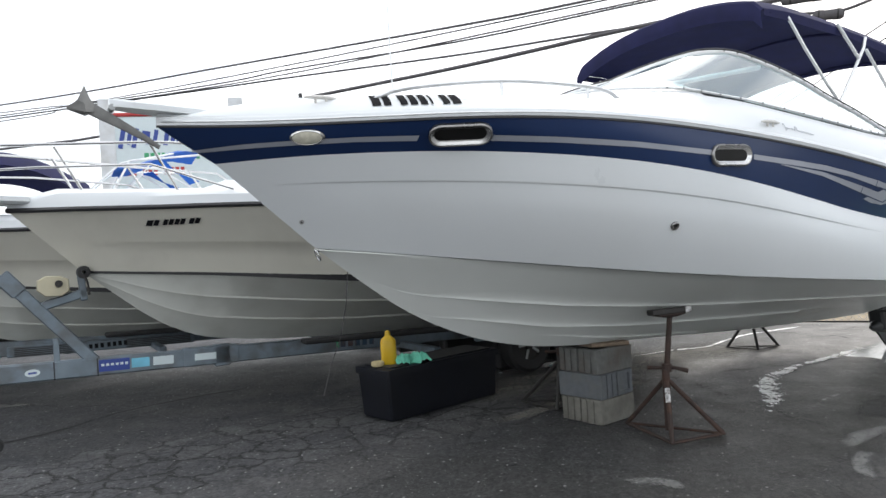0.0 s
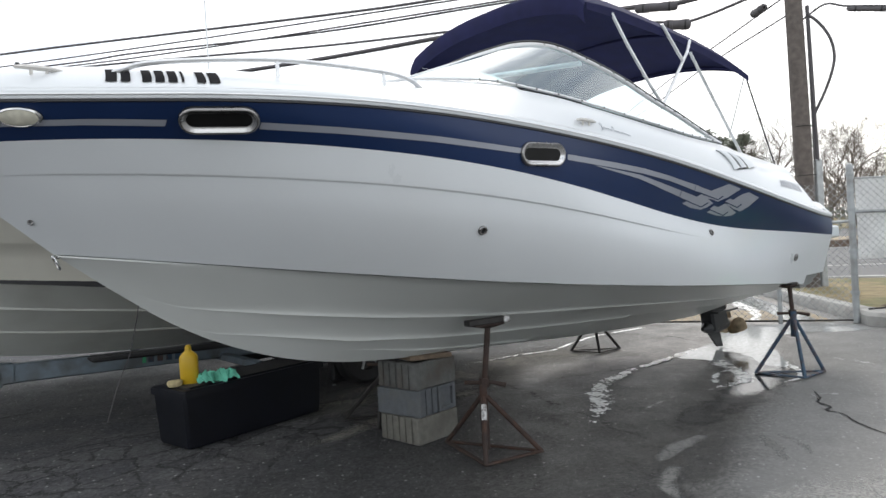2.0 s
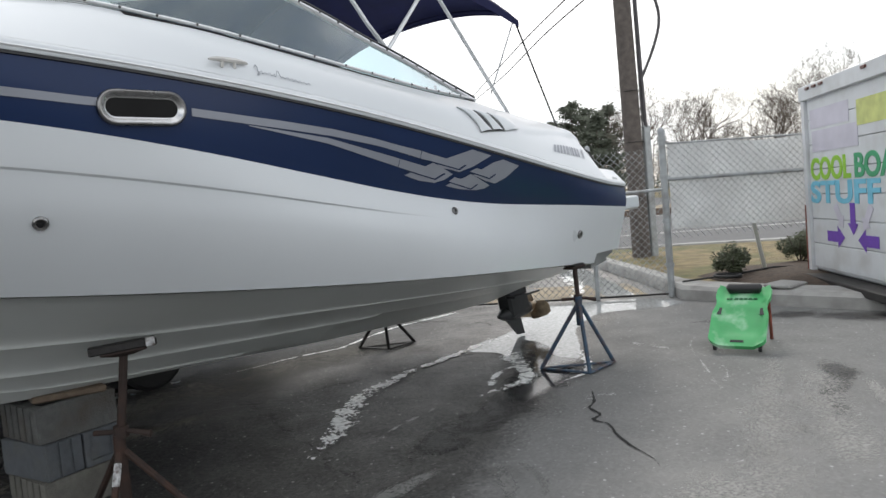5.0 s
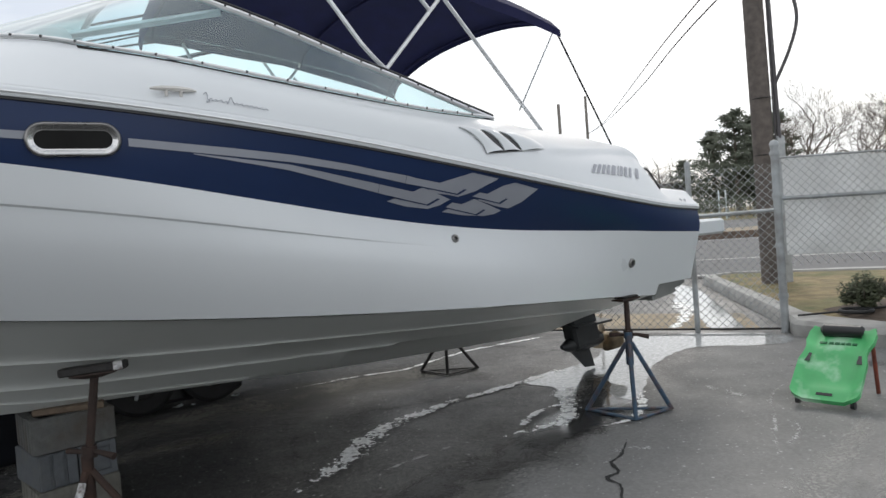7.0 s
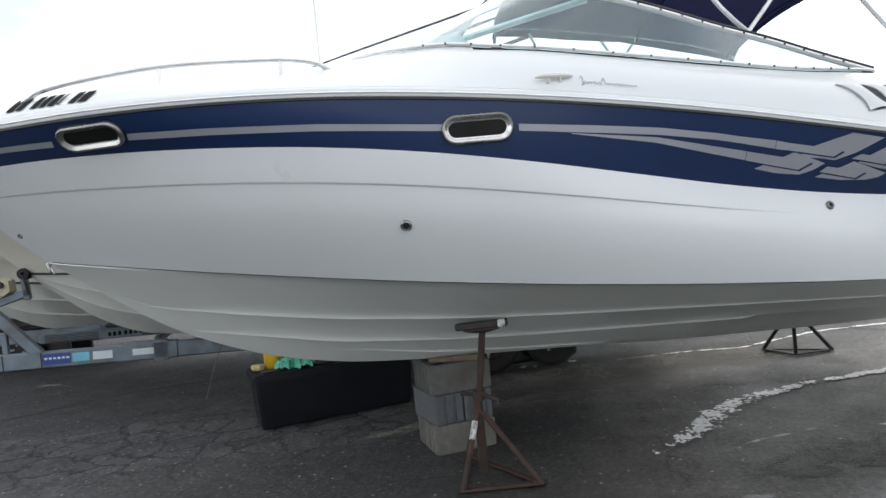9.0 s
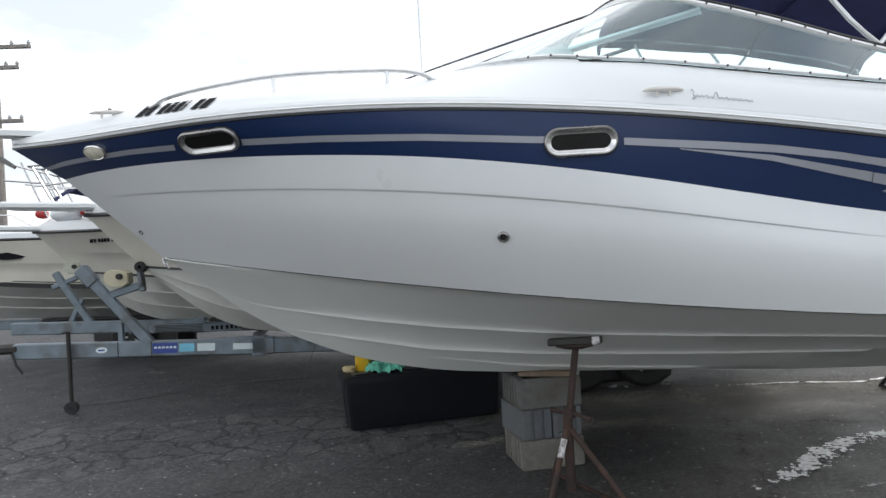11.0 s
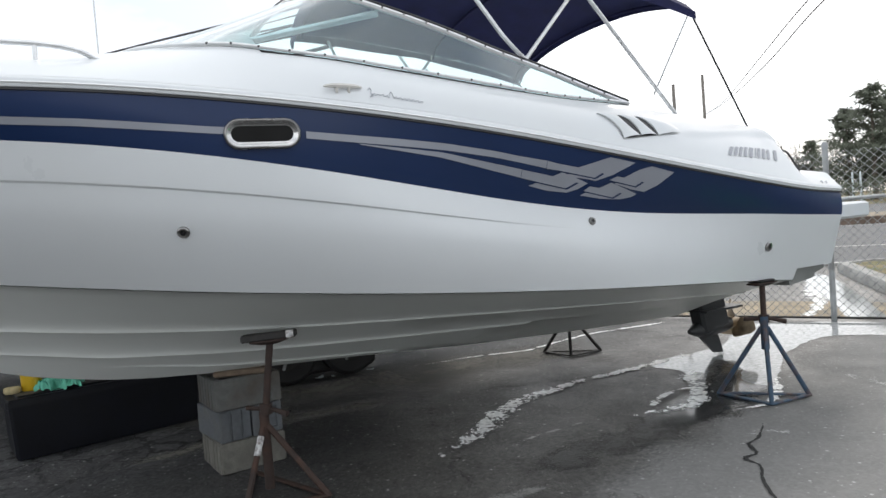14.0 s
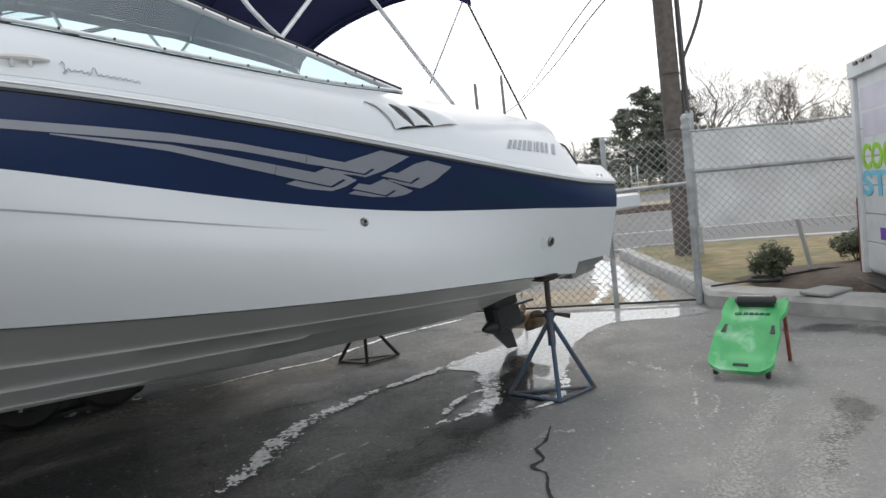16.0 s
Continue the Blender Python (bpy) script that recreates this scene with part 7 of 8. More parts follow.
part("roller_arm", Builder().box((9.03, 0, 1.42), (0.3, 0.06, 0.06), pose(0, 0, 0, 0, 32, 0), bev=0.01), M_TRAILER, t3)
part("strut", Builder().box((9.32, 0, 1.24), (0.34, 0.06, 0.06), pose(0, 0, 0, 0, 20, 0), bev=0.01), M_TRAILER, t3)
b = Builder()
rows = []
for i in range(21):
    t = i / 20
    rows.append([(7.08 - 0.3 * t + 0.02 * wobble(t * 5, k * 2.0), -5.35 + 0.02 * k, 0.45 + 0.05 * math.sin(t * 3.1) + 0.012 * wobble(t * 8, k * 3.0)) for k in range(-2, 3)])
b.grid(rows)
b.tube([(6.8, -5.3, 0.43), (6.7, -5.28, 0.41), (6.6, -5.28, 0.44)], 0.01, 6)
single("white_rag", b, M_WHITE, "crumpled white rag draped over the trailer frame", "rag", m=BOAT)


# ---- fence, gate and truck ----
FR = Vector((7.42, 8.1, 0))
FL = Vector((-0.857, 0.515, 0))
FQ = Vector((0.97, -0.243, 0))


def chain_link(a, d, length, z0, z1, pitch=0.088):
    """Woven wire between two heights along a line."""
    b = Builder()
    h = z1 - z0
    n = int((length + h) / pitch)
    q = Vector((-d.y, d.x, 0)) * 0.003
    for i in range(n + 1):
        s = i * pitch
        for sign in (1, -1):
            x0, x1 = s - h, s
            lo, hi = max(x0, 0), min(x1, length)
            if hi - lo < 0.02:
                continue
            f0, f1 = (lo - x0) / h, (hi - x0) / h
            if sign < 0:
                f0, f1 = 1 - f0, 1 - f1
            b.tube([a + d * lo + Vector((0, 0, z0 + h * f0)) + q * sign, a + d * hi + Vector((0, 0, z0 + h * f1)) + q * sign], 0.003, 3, caps=False)
    return b


def post(p, z0, z1, r, m_):
    b = Builder()
    b.tube([p + Vector((0, 0, z0)), p + Vector((0, 0, z1))], r, 12)
    b.lathe([(r * 1.15, 0), (r * 1.15, 0.03), (r * 0.7, 0.06), (0.001, 0.07)], 12, Matrix.Translation(p + Vector((0, 0, z1))))
    return b


gate = thing("chain_link_fence", Matrix.Identity(4), "galvanised chain-link gate and fence across the wet driveway", "fence")
part("corner_post", post(FR, 0.0, 2.03, 0.042, M_GALV), M_GALV, gate, "thick galvanised corner post")
p2 = FR + FL * 0.9
part("post", post(p2, 0.0, 1.9, 0.03, M_GALV), M_GALV, gate)
for s in (3.2, 5.6):
    part("post", post(FR + FL * s, 0.0, 1.85, 0.03, M_GALV), M_GALV, gate)
ob = part("wire_mesh", chain_link(FR, FL, 6.0, 0.03, 1.85), M_GALV, gate)
tagged(ob, kind="stuff")
part("rail", Builder().tube([FR + Vector((0, 0, 1.34)), p2 + Vector((0, 0, 1.33))], 0.02, 8), M_GALV, gate)
part("bottom_rail", Builder().tube([FR + Vector((0, 0, 0.04)), FR + FL * 6 + Vector((0, 0, 0.04))], 0.012, 8), M_DARKSTEEL, gate)
for z in (0.4, 0.95, 1.5, 1.95):
    part("hinge", Builder().lathe([(0.05, -0.025), (0.055, 0), (0.05, 0.025)], 12, Matrix.Translation(FR + Vector((0, 0, z)))), M_GALV, gate)
fence = thing("chain_link_fence", Matrix.Identity(4), "chain-link fence panel backed with grey plastic sheet", "fence")
ob = part("wire_mesh", chain_link(FR + FQ * 0.05, FQ, 2.4, 0.72, 1.9), M_GALV, fence)
tagged(ob, kind="stuff")
part("top_rail", Builder().tube([FR + Vector((0, 0, 1.9)), FR + FQ * 2.45 + Vector((0, 0, 1.87))], 0.012, 8), M_GALV, fence)
part("mid_rail", Builder().tube([FR + Vector((0, 0, 1.46)), FR + FQ * 2.45 + Vector((0, 0, 1.42))], 0.022, 8), M_GALV, fence)
part("brace", Builder().tube([FR + FQ * 1.45 + Vector((0.05, 0.3, 0.15)), FR + FQ * 1.2 + Vector((0, 0.1, 0.85))], 0.026, 8), M_CREAMBOT, fence, "leaning pale timber brace")
b = Builder()
rows = []
for i in range(41):
    t = i / 40
    r = []
    for j in range(15):
        f = j / 14
        p = FR + FQ * (0.08 + 2.36 * t) + Vector((0, 0, 0.84 + (1.06 + 0.02 * math.sin(t * 9)) * f - 0.05 * t))
        o = 0.03 + 0.02 * wobble(t * 9, f * 3) + 0.012 * wobble(t * 30, f * 5) + (0.015 if f > 0.55 else 0)
        r.append(p + Vector((0.243, 0.97, 0)) * o)
    rows.append(r)
b.grid(rows)
part("plastic_sheet", b, M_TARP, fence, "translucent grey plastic sheet")

TRUCK = Matrix(((-0.45, 0.893, 0, 8.94), (-0.893, -0.45, 0, 7.41), (0, 0, 1, 0.2), (0, 0, 0, 1)))
truck = thing("box_truck", TRUCK, "white box truck with roll-up door and hand-painted lettering", "truck")
W_, H_ = 2.3, 2.19
b = Builder()
b.box((W_ / 2, 2.0, H_ / 2 - 0.02), (W_ - 0.02, 3.9, H_ - 0.06), bev=0.02)
part("body", b, M_TRUCKWHITE, truck, "white box body")
for i in range(7):
    z0 = 0.06 + i * 0.29
    part("door_panel", Builder().box((W_ / 2, 0.035, z0 + 0.142), (W_ - 0.2, 0.03, 0.284), bev=0.006), M_TRUCKWHITE, truck)
for x in (0.045, W_ - 0.045):
    part("door_post", Builder().box((x, 0.02, H_ / 2), (0.09, 0.07, H_), bev=0.008), M_TRUCKWHITE, truck)
part("corner_strip", Builder().box((-0.006, 0.03, 0.4), (0.03, 0.1, 0.8), bev=0.004), M_REDRUST, truck, "rusty red corner strip")
part("header", Builder().box((W_ / 2, 0.01, H_ - 0.07), (W_, 0.09, 0.17), bev=0.008), M_TRUCKWHITE, truck)
for x in (0.28, 0.46, 0.64, 1.6):
    part("marker_lamp", Builder().box((x, -0.045, H_ - 0.03), (0.09, 0.02, 0.035), bev=0.006), M_LAMP, truck, "dark red marker lamp")
part("sill", Builder().box((W_ / 2, -0.03, -0.04), (W_ + 0.1, 0.3, 0.09), bev=0.01), M_DARKSTEEL, truck, "dark steel rear sill")
part("chassis", Builder().box((W_ / 2, 1.9, -0.1), (0.9, 3.6, 0.12), bev=0.01), M_DARKSTEEL, truck)
for x in (0.3, W_ - 0.3):
    part("wheel", Builder().lathe([(0.2, -0.11), (0.36, -0.12), (0.4, -0.08), (0.4, 0.08), (0.36, 0.12), (0.2, 0.11)], 24, Matrix.Translation((x, 1.3, 0.2)) @ pose(0, 0, 0, 0, 90, 0)), M_RUBBER, truck, "black tyre")
part("patch", Builder().box((0.65, 0.017, 1.8), (0.95, 0.004, 0.22)), M_PALEPAINT, truck, "pale painted-over patch")
part("patch", Builder().box((0.75, 0.017, 1.54), (1.1, 0.004, 0.24)), M_PALEPAINT, truck, "pale painted-over patch")
part("patch", Builder().box((1.72, 0.017, 1.75), (0.85, 0.004, 0.26)), M_PALEYEL, truck, "pale yellow painted patch")


def lettering(text, x, z, width, height, m_, parent):
    cu = bpy.data.curves.new("lettering", "FONT")
    cu.body, cu.size, cu.extrude, cu.offset = text, 1.0, 0.004, 0.03
    tmp = bpy.data.objects.new("lettering", cu)
    scene.collection.objects.link(tmp)
    bpy.context.view_layer.update()
    me = bpy.data.meshes.new_from_object(tmp.evaluated_get(bpy.context.evaluated_depsgraph_get()))
    bpy.data.objects.remove(tmp)
    xs, ys = [v.co.x for v in me.vertices], [v.co.y for v in me.vertices]
    sx, sy = width / (max(xs) - min(xs)), height / (max(ys) - min(ys))
    for v in me.vertices:
        v.co = Vector((x + (v.co.x - min(xs)) * sx, 0.017 - v.co.z, z + (v.co.y - min(ys)) * sy))
    me.materials.clear()
    me.materials.append(m_)
    ob = new("lettering", me)
    ob.parent = parent
    return ob


lettering("COOL", 0.13, 1.09, 0.98, 0.26, M_LIME, truck)
lettering("BOAT", 1.2, 1.09, 1.02, 0.26, M_DKGREEN, truck)
lettering("STUFF", 0.1, 0.82, 1.6, 0.26, M_SKYBLUE, truck)


def arrow(cx, cz, ang, ln, w, m_):
    pts = [(-ln / 2, -w / 2), (0.05, -w / 2), (0.05, -w), (ln / 2, 0), (0.05, w), (0.05, w / 2), (-ln / 2, w / 2)]
    c, s = math.cos(radians(ang)), math.sin(radians(ang))
    part("arrow", Builder().poly([(cx + x * c - z * s, 0.0165, cz + x * s + z * c) for x, z in pts], (0, -0.003, 0)), m_, truck, "purple painted arrow")


arrow(1.11, 0.66, -90, 0.34, 0.11, M_PURPLE)
arrow(0.7, 0.45, 0, 0.42, 0.12, M_PURPLE)
arrow(1.42, 0.44, 180, 0.42, 0.12, M_PURPLE)
arrow(0.8, 0.68, -55, 0.3, 0.1, M_PALEPAINT)
arrow(1.42, 0.68, -125, 0.3, 0.1, M_PALEPAINT)

b = Builder()
b.box((0, 0, 0), (0.45, 0.28, 0.04), bev=0.012)
single("paving_slab", b, M_CONCRETE, "loose concrete slab lying on the kerb", "slab", m=pose(7.95, 6.85, 0.192, 3, 2, 20))
b = Builder().tube([(7.5, 7.98, 0.19), (8.2, 7.9, 0.2), (8.8, 7.85, 0.23), (9.3, 7.8, 0.19)], 0.012, 6)
single("hose", b, M_RUBBER, "black hose lying along the kerb", "hose")


# ---- bushes and trees ----
def leaf_cloud(n, rad, squash, leaf, seed, lumps=9):
    """Many small leaves gathered in uneven clumps."""
    rng = random.Random(seed)
    cs = [(Vector((rng.gauss(0, 1), rng.gauss(0, 1), rng.gauss(0, 0.8))).normalized() * rad * rng.uniform(0.35, 0.8), rad * rng.uniform(0.25, 0.5)) for _ in range(lumps)]
    b = Builder()
    for _ in range(n):
        c, r = rng.choice(cs)
        p = c + Vector((rng.gauss(0, 1), rng.gauss(0, 1), rng.gauss(0, 1))).normalized() * r * rng.uniform(0.5, 1.05)
        p.z *= squash
        q = Vector((rng.gauss(0, 1), rng.gauss(0, 1), rng.gauss(0, 1))).normalized()
        w = q.orthogonal().normalized()
        l = leaf * rng.uniform(0.6, 1.4)
        b.add([p - q * l, p + w * l * 0.45, p + q * l, p - w * l * 0.45], [(0, 1, 2, 3)])
    return b


def bush(p, rad, seed, label):
    bs = thing("bush", Matrix.Translation(p), label, "bush", "bushes behind the fence")
    rng = random.Random(seed)
    for _ in range(9):
        d = Vector((rng.gauss(0, 1), rng.gauss(0, 1), 1.3)).normalized()
        part("stem", Builder().tube([Vector((0, 0, -0.02)), d * rad * 0.7 + Vector((0, 0, 0.05)), d * rad * 1.35 + Vector((0, 0, 0.1))], [0.012, 0.008, 0.003], 5), M_BARK, bs)
    cr = leaf_cloud(4600, rad, 0.92, 0.021, seed, 34)
    cr.v = [(x, y, z + rad * 0.95) for x, y, z in cr.v]
    tagged(part("foliage", cr, M_BUSH, bs), kind="stuff")


bush((8.35, 8.05, 0.15), 0.25, 3, "dark green clipped bush in the mulch bed")
bush((9.75, 8.3, 0.15), 0.26, 5, "dark green bush beside the truck")
bush((11.2, 8.6, 0.15), 0.4, 9, "dark green bush near the road")


def bare_tree(p, height, seed, label, width=0.42, fork=0.27):
    """A leafless tree: a short forked trunk, twisting limbs and a rounded shell of fine twigs."""
    rng = random.Random(seed)
    tr = thing("bare_tree", Matrix.Translation(p) @ pose(0, 0, 0, 0, 0, rng.uniform(0, 360)), label, "tree", "bare trees across the road")
    tk, tw = Builder(), Builder()
    mid, half, wide = height * 0.56, height * 0.44, height * width

    def inside(q):
        return (q.x / wide) ** 2 + (q.y / wide) ** 2 + ((q.z - mid) / half) ** 2

    def grow(bld, p, d, ln, r, depth):
        n = 4 if depth < 5 else 2
        path, rad = [p], [r]
        q = d.copy()
        for i in range(n):
            e = inside(path[-1])
            pull = (Vector((0, 0, mid)) - path[-1]).normalized() * max(0.0, e - 0.75) * 0.9 if depth > 1 else Vector()
            q = (q + Vector((rng.gauss(0, 1), rng.gauss(0, 1), rng.gauss(0, 0.7) + 0.15)) * (0.1 if depth < 2 else 0.2) + pull).normalized()
            path.append(path[-1] + q * ln / n)
            rad.append(max(r * (1 - 0.3 * (i + 1) / n), 0.0055))
        bld.tube(path, rad, 6 if depth < 2 else 3, caps=False)
        if depth >= 8 or inside(path[-1]) > 1.12:
            return
        k = 3 if depth < 3 or rng.random() < 0.3 else 2
        for j in range(k):
            at = path[-1] if j == 0 else path[rng.randint(1 if depth > 2 else n - 1, n)]
            side = Vector((rng.gauss(0, 1), rng.gauss(0, 1), rng.gauss(0, 0.5)))
            s = 0.42 if depth < 2 else 0.52
            nd = (q * (1 - s * 0.55) + side.normalized() * s * rng.uniform(0.7, 1.3) + Vector((0, 0, 0.1))).normalized()
            grow(tw if depth >= 1 else bld, at, nd, ln * rng.uniform(0.66, 0.86), max(rad[-1] * rng.uniform(0.58, 0.86) if depth < 4 else rad[-1] * rng.uniform(0.5, 0.78), 0.0065), depth + 1)
    grow(tk, Vector((0, 0, -0.2)), Vector((0, 0, 1)), height * fork, height * 0.028, 0)
    part("trunk", tk, M_BARK, tr)
    tagged(part("crown", tw, M_BARK, tr), kind="stuff")
    return tr


def evergreen(p, height, seed, label):
    """A ragged conifer: trunk, drooping limbs and needle sprays in tiers with gaps."""
    rng = random.Random(seed)
    tr = thing("evergreen_tree", Matrix.Translation(p), label, "tree", "evergreens across the road")
    part("trunk", Builder().tube([(0, 0, -0.2), (0.05, 0, height * 0.5), (0, 0, height)], [height * 0.025, height * 0.015, 0.03], 7), M_BARK, tr)
    b = Builder()
    for k in range(64):
        t = k / 63
        z = height * (0.14 + 0.86 * t)
        a = rng.uniform(0, math.tau)
        ln = height * (0.36 * (1 - t) ** 0.7 + 0.03) * rng.uniform(0.55, 1.25)
        d = Vector((math.cos(a), math.sin(a), rng.uniform(-0.1, 0.35)))
        for _ in range(120):
            s = math.sqrt(rng.random()) * ln
            q = Vector((rng.gauss(0, 1), rng.gauss(0, 1), rng.gauss(0, 0.55)))
            pt = Vector((0, 0, z)) + d * s + q * height * 0.028
            n = q.normalized()
            w = n.orthogonal().normalized()
            l = height * 0.015 * rng.uniform(0.5, 1.5)
            b.add([pt - n * l, pt + w * l * 0.5, pt + n * l, pt - w * l * 0.5], [(0, 1, 2, 3)])
    tagged(part("crown", b, M_LEAF, tr), kind="stuff")


def toward(yaw, dist, z=0.3):
    """A place seen from the middle of the yard under a compass angle east of the yard's north."""
    return Vector((3.0 + dist * math.sin(radians(yaw)), 1.3 + dist * math.cos(radians(yaw)), z))


for i, (yaw, dist, h, w) in enumerate(((35.4, 62, 11.0, 0.36), (38.7, 60, 9.5, 0.3), (40.4, 63, 10.3, 0.36), (44.2, 62, 9.3, 0.36), (42.7, 70, 7.6, 0.3), (46.4, 64, 9.6, 0.36), (48.4, 64, 10.2, 0.4), (50.8, 60, 11.4, 0.42), (55.0, 66, 11.5, 0.42), (59.5, 66, 12.0, 0.42), (33.4, 72, 10.6, 0.32))):
    bare_tree(toward(yaw, dist), h, 20 + i, "tall leafless winter tree across the road", w)
for i, (yaw, dist, h) in enumerate(((30.3, 68, 9.9), (28.7, 72, 8.6), (31.5, 72, 9.6), (33.2, 74, 10.0), (32.3, 70, 8.8), (26.4, 92, 7.5))):
    evergreen(toward(yaw, dist), h, 50 + i, "dark green ragged conifer across the road")
# far wood along the horizon
rng = random.Random(4)
b = Builder()
for i in range(1000):
    yaw = rng.uniform(-5, 75)
    p = toward(yaw, rng.uniform(110, 150), 0.5)
    h = rng.uniform(5.5, 11.0)
    q = Vector((rng.gauss(0, 0.12), rng.gauss(0, 0.12), 1)).normalized()
    b.tube([p, p + q * h * 0.6, p + q * h], [0.09, 0.06, 0.02], 3, caps=False)
    for _ in range(11):
        s = p + q * h * rng.uniform(0.35, 0.9)
        d = Vector((rng.gauss(0, 1), rng.gauss(0, 1), rng.uniform(0.3, 1.2))).normalized()
        b.tube([s, s + d * h * 0.25], [0.045, 0.014], 3, caps=False)
single("far_wood", b, M_BARK, "brown leafless wood along the horizon", "trees", kind="stuff")
house = thing("house", Matrix.Translation(toward(24.0, 92, 0.3)) @ pose(0, 0, 0, 0, 0, -20), "small white house across the road", "house")
part("wall", Builder().box((0, 0, 1.5), (7, 5, 3.0)), M_TRUCKWHITE, house, "white clapboard wall")
part("roof", Builder().add([(-3.8, -2.9, 2.9), (3.8, -2.9, 2.9), (3.8, 0, 4.9), (-3.8, 0, 4.9), (-3.8, 2.9, 2.9), (3.8, 2.9, 2.9)], [(0, 1, 2, 3), (3, 2, 5, 4), (0, 3, 4), (1, 5, 2)]), M_DARKSTEEL, house, "dark shingle roof")
for x in (-2.0, 0.4, 2.4):
    part("window", Builder().box((x, -2.5, 1.6), (0.9, 0.06, 1.2), bev=0.02), M_DARKGLASS, house)

# ---- poles and wires ----
PB = Vector((9.42, 11.43, 0))
pole = thing("utility_pole", Matrix.Translation(PB), "brown wooden utility pole with conduit and cable loop", "utility pole")
part("shaft", Builder().tube([(0, 0, -0.1), (-0.02, 0.01, 3), (-0.05, 0.03, 6), (-0.1, 0.06, 11)], [0.165, 0.155, 0.145, 0.125], 18), M_POLE, pole)
part("conduit", Builder().box((0.22, -0.07, 1.25), (0.13, 0.09, 2.5), bev=0.025), M_GALV, pole, "grey steel conduit guard")
b = Builder()
b.tube([(0.2, -0.09, 2.45), (0.18, -0.09, 3.4), (0.15, -0.08, 5.3)], 0.034, 8)
b.tube([(0.13, -0.1, 2.45), (0.12, -0.1, 4.2), (0.12, -0.09, 5.2)], 0.014, 6)
loop = [(0.16, -0.1, 3.28), (0.37, -0.22, 3.8), (0.48, -0.29, 4.25), (0.45, -0.27, 4.62), (0.31, -0.19, 4.93), (0.12, -0.1, 5.15)]
lx, ly, lz = (spline(range(6), [p[k] for p in loop]) for k in range(3))
b.tube([(lx(k / 6), ly(k / 6), lz(k / 6)) for k in range(31)], 0.026, 8)
part("cable", b, M_WIRE, pole, "black riser cable with a loop")
for z in (2.2, 3.1):
    part("strap", Builder().tube([(0.168 * math.cos(a), 0.168 * math.sin(a), z) for a in (math.tau * i / 20 for i in range(20))], 0.008, 5, closed=True), M_DARKSTEEL, pole, "thin steel strap")
part("crossarm", Builder().box((-0.1, 0.06, 9.8), (2.4, 0.1, 0.12), pose(0, 0, 0, 0, 0, -31), bev=0.01), M_POLE, pole)


def wire(pts, r, label="thin black overhead utility wire"):
    n = len(pts)
    fx, fy, fz = (spline(range(n), [p[k] for p in pts]) for k in range(3))
    m = (n - 1) * 16
    single("overhead_wire", Builder().tube([(fx((n - 1) * i / m), fy((n - 1) * i / m), fz((n - 1) * i / m)) for i in range(m + 1)], r * 0.75, 5), M_WIRE, label, "wire", "overhead wires")


wire([(-42, 41, 10.6), (-16.99, 27.32, 8.36), (-5.85, 20.63, 7.43), (0.92, 16.56, 6.88), (3.51, 15.0, 6.72), (9.4, 11.5, 6.5)], 0.045)
wire([(-42, 41, 9.9), (-10.39, 23.36, 7.32), (-3.88, 19.45, 6.87), (0.89, 16.59, 6.5), (4.67, 14.33, 6.39), (9.4, 11.5, 6.2)], 0.034)
wire([(-42, 41, 9.8), (-10.65, 23.53, 7.25), (-3.88, 19.45, 6.63), (0.89, 16.59, 6.17), (4.54, 14.38, 5.89), (7.41, 12.64, 5.42), (7.86, 12.37, 5.36), (8.68, 11.88, 5.59), (9.38, 11.47, 5.85)], 0.04)
wire([(-42, 41, 8.2), (-17.16, 27.44, 6.59), (-11.35, 23.97, 6.2), (-0.29, 17.28, 5.88), (4.59, 14.33, 5.88), (7.0, 12.88, 5.8), (7.7, 12.46, 5.74), (9.38, 11.47, 6.0)], 0.07, "thick black overhead cable")
wire([(-42, 41, 10.2), (-16.99, 27.35, 8.05), (-12.74, 24.75, 7.56), (-4.0, 19.5, 7.0), (9.4, 11.5, 6.4)], 0.028)
wire([(-42, 41, 9.6), (-17.07, 27.35, 7.71), (-13.34, 25.1, 7.51), (-4.0, 19.5, 6.75), (9.4, 11.5, 6.3)], 0.028)
wire([(9.5, 11.38, 5.06), (9.81, 11.19, 5.27), (10.1, 11.02, 5.18), (10.67, 10.68, 5.06), (11.2, 10.36, 4.84), (11.55, 10.15, 4.76), (14.5, 8.4, 4.5), (22, 3.9, 4.6), (40, -7, 6.0)], 0.026)
wire([(9.5, 11.38, 6.2), (20, 5.1, 6.0), (38, -5.8, 7.0)], 0.02)


def splice_case(a, c, r):
    """A ribbed case clamped on a cable from a to c."""
    a, c = Vector(a), Vector(c)
    ln = (c - a).length
    m = Matrix.Translation((a + c) / 2) @ (c - a).to_track_quat("Z", "Y").to_matrix().to_4x4()
    case = thing("splice_case", m, "black cable splice case hung on the wires", "splice case", "overhead wires")
    h = ln / 2
    part("body", Builder().lathe([(0.02, -h), (r * 0.8, -h + 0.02), (r, -h + 0.06), (r, -h * 0.3), (r * 0.93, -h * 0.28), (r * 0.93, h * 0.28), (r, h * 0.3), (r, h - 0.06), (r * 0.8, h - 0.02), (0.02, h)], 14), M_WIRE, case)
    for k in (-1, 1):
        part("clamp", Builder().lathe([(r * 1.04, -0.015), (r * 1.04, 0.015)], 14, Matrix.Translation((0, 0, k * h * 0.6))), M_RUBBER, case)


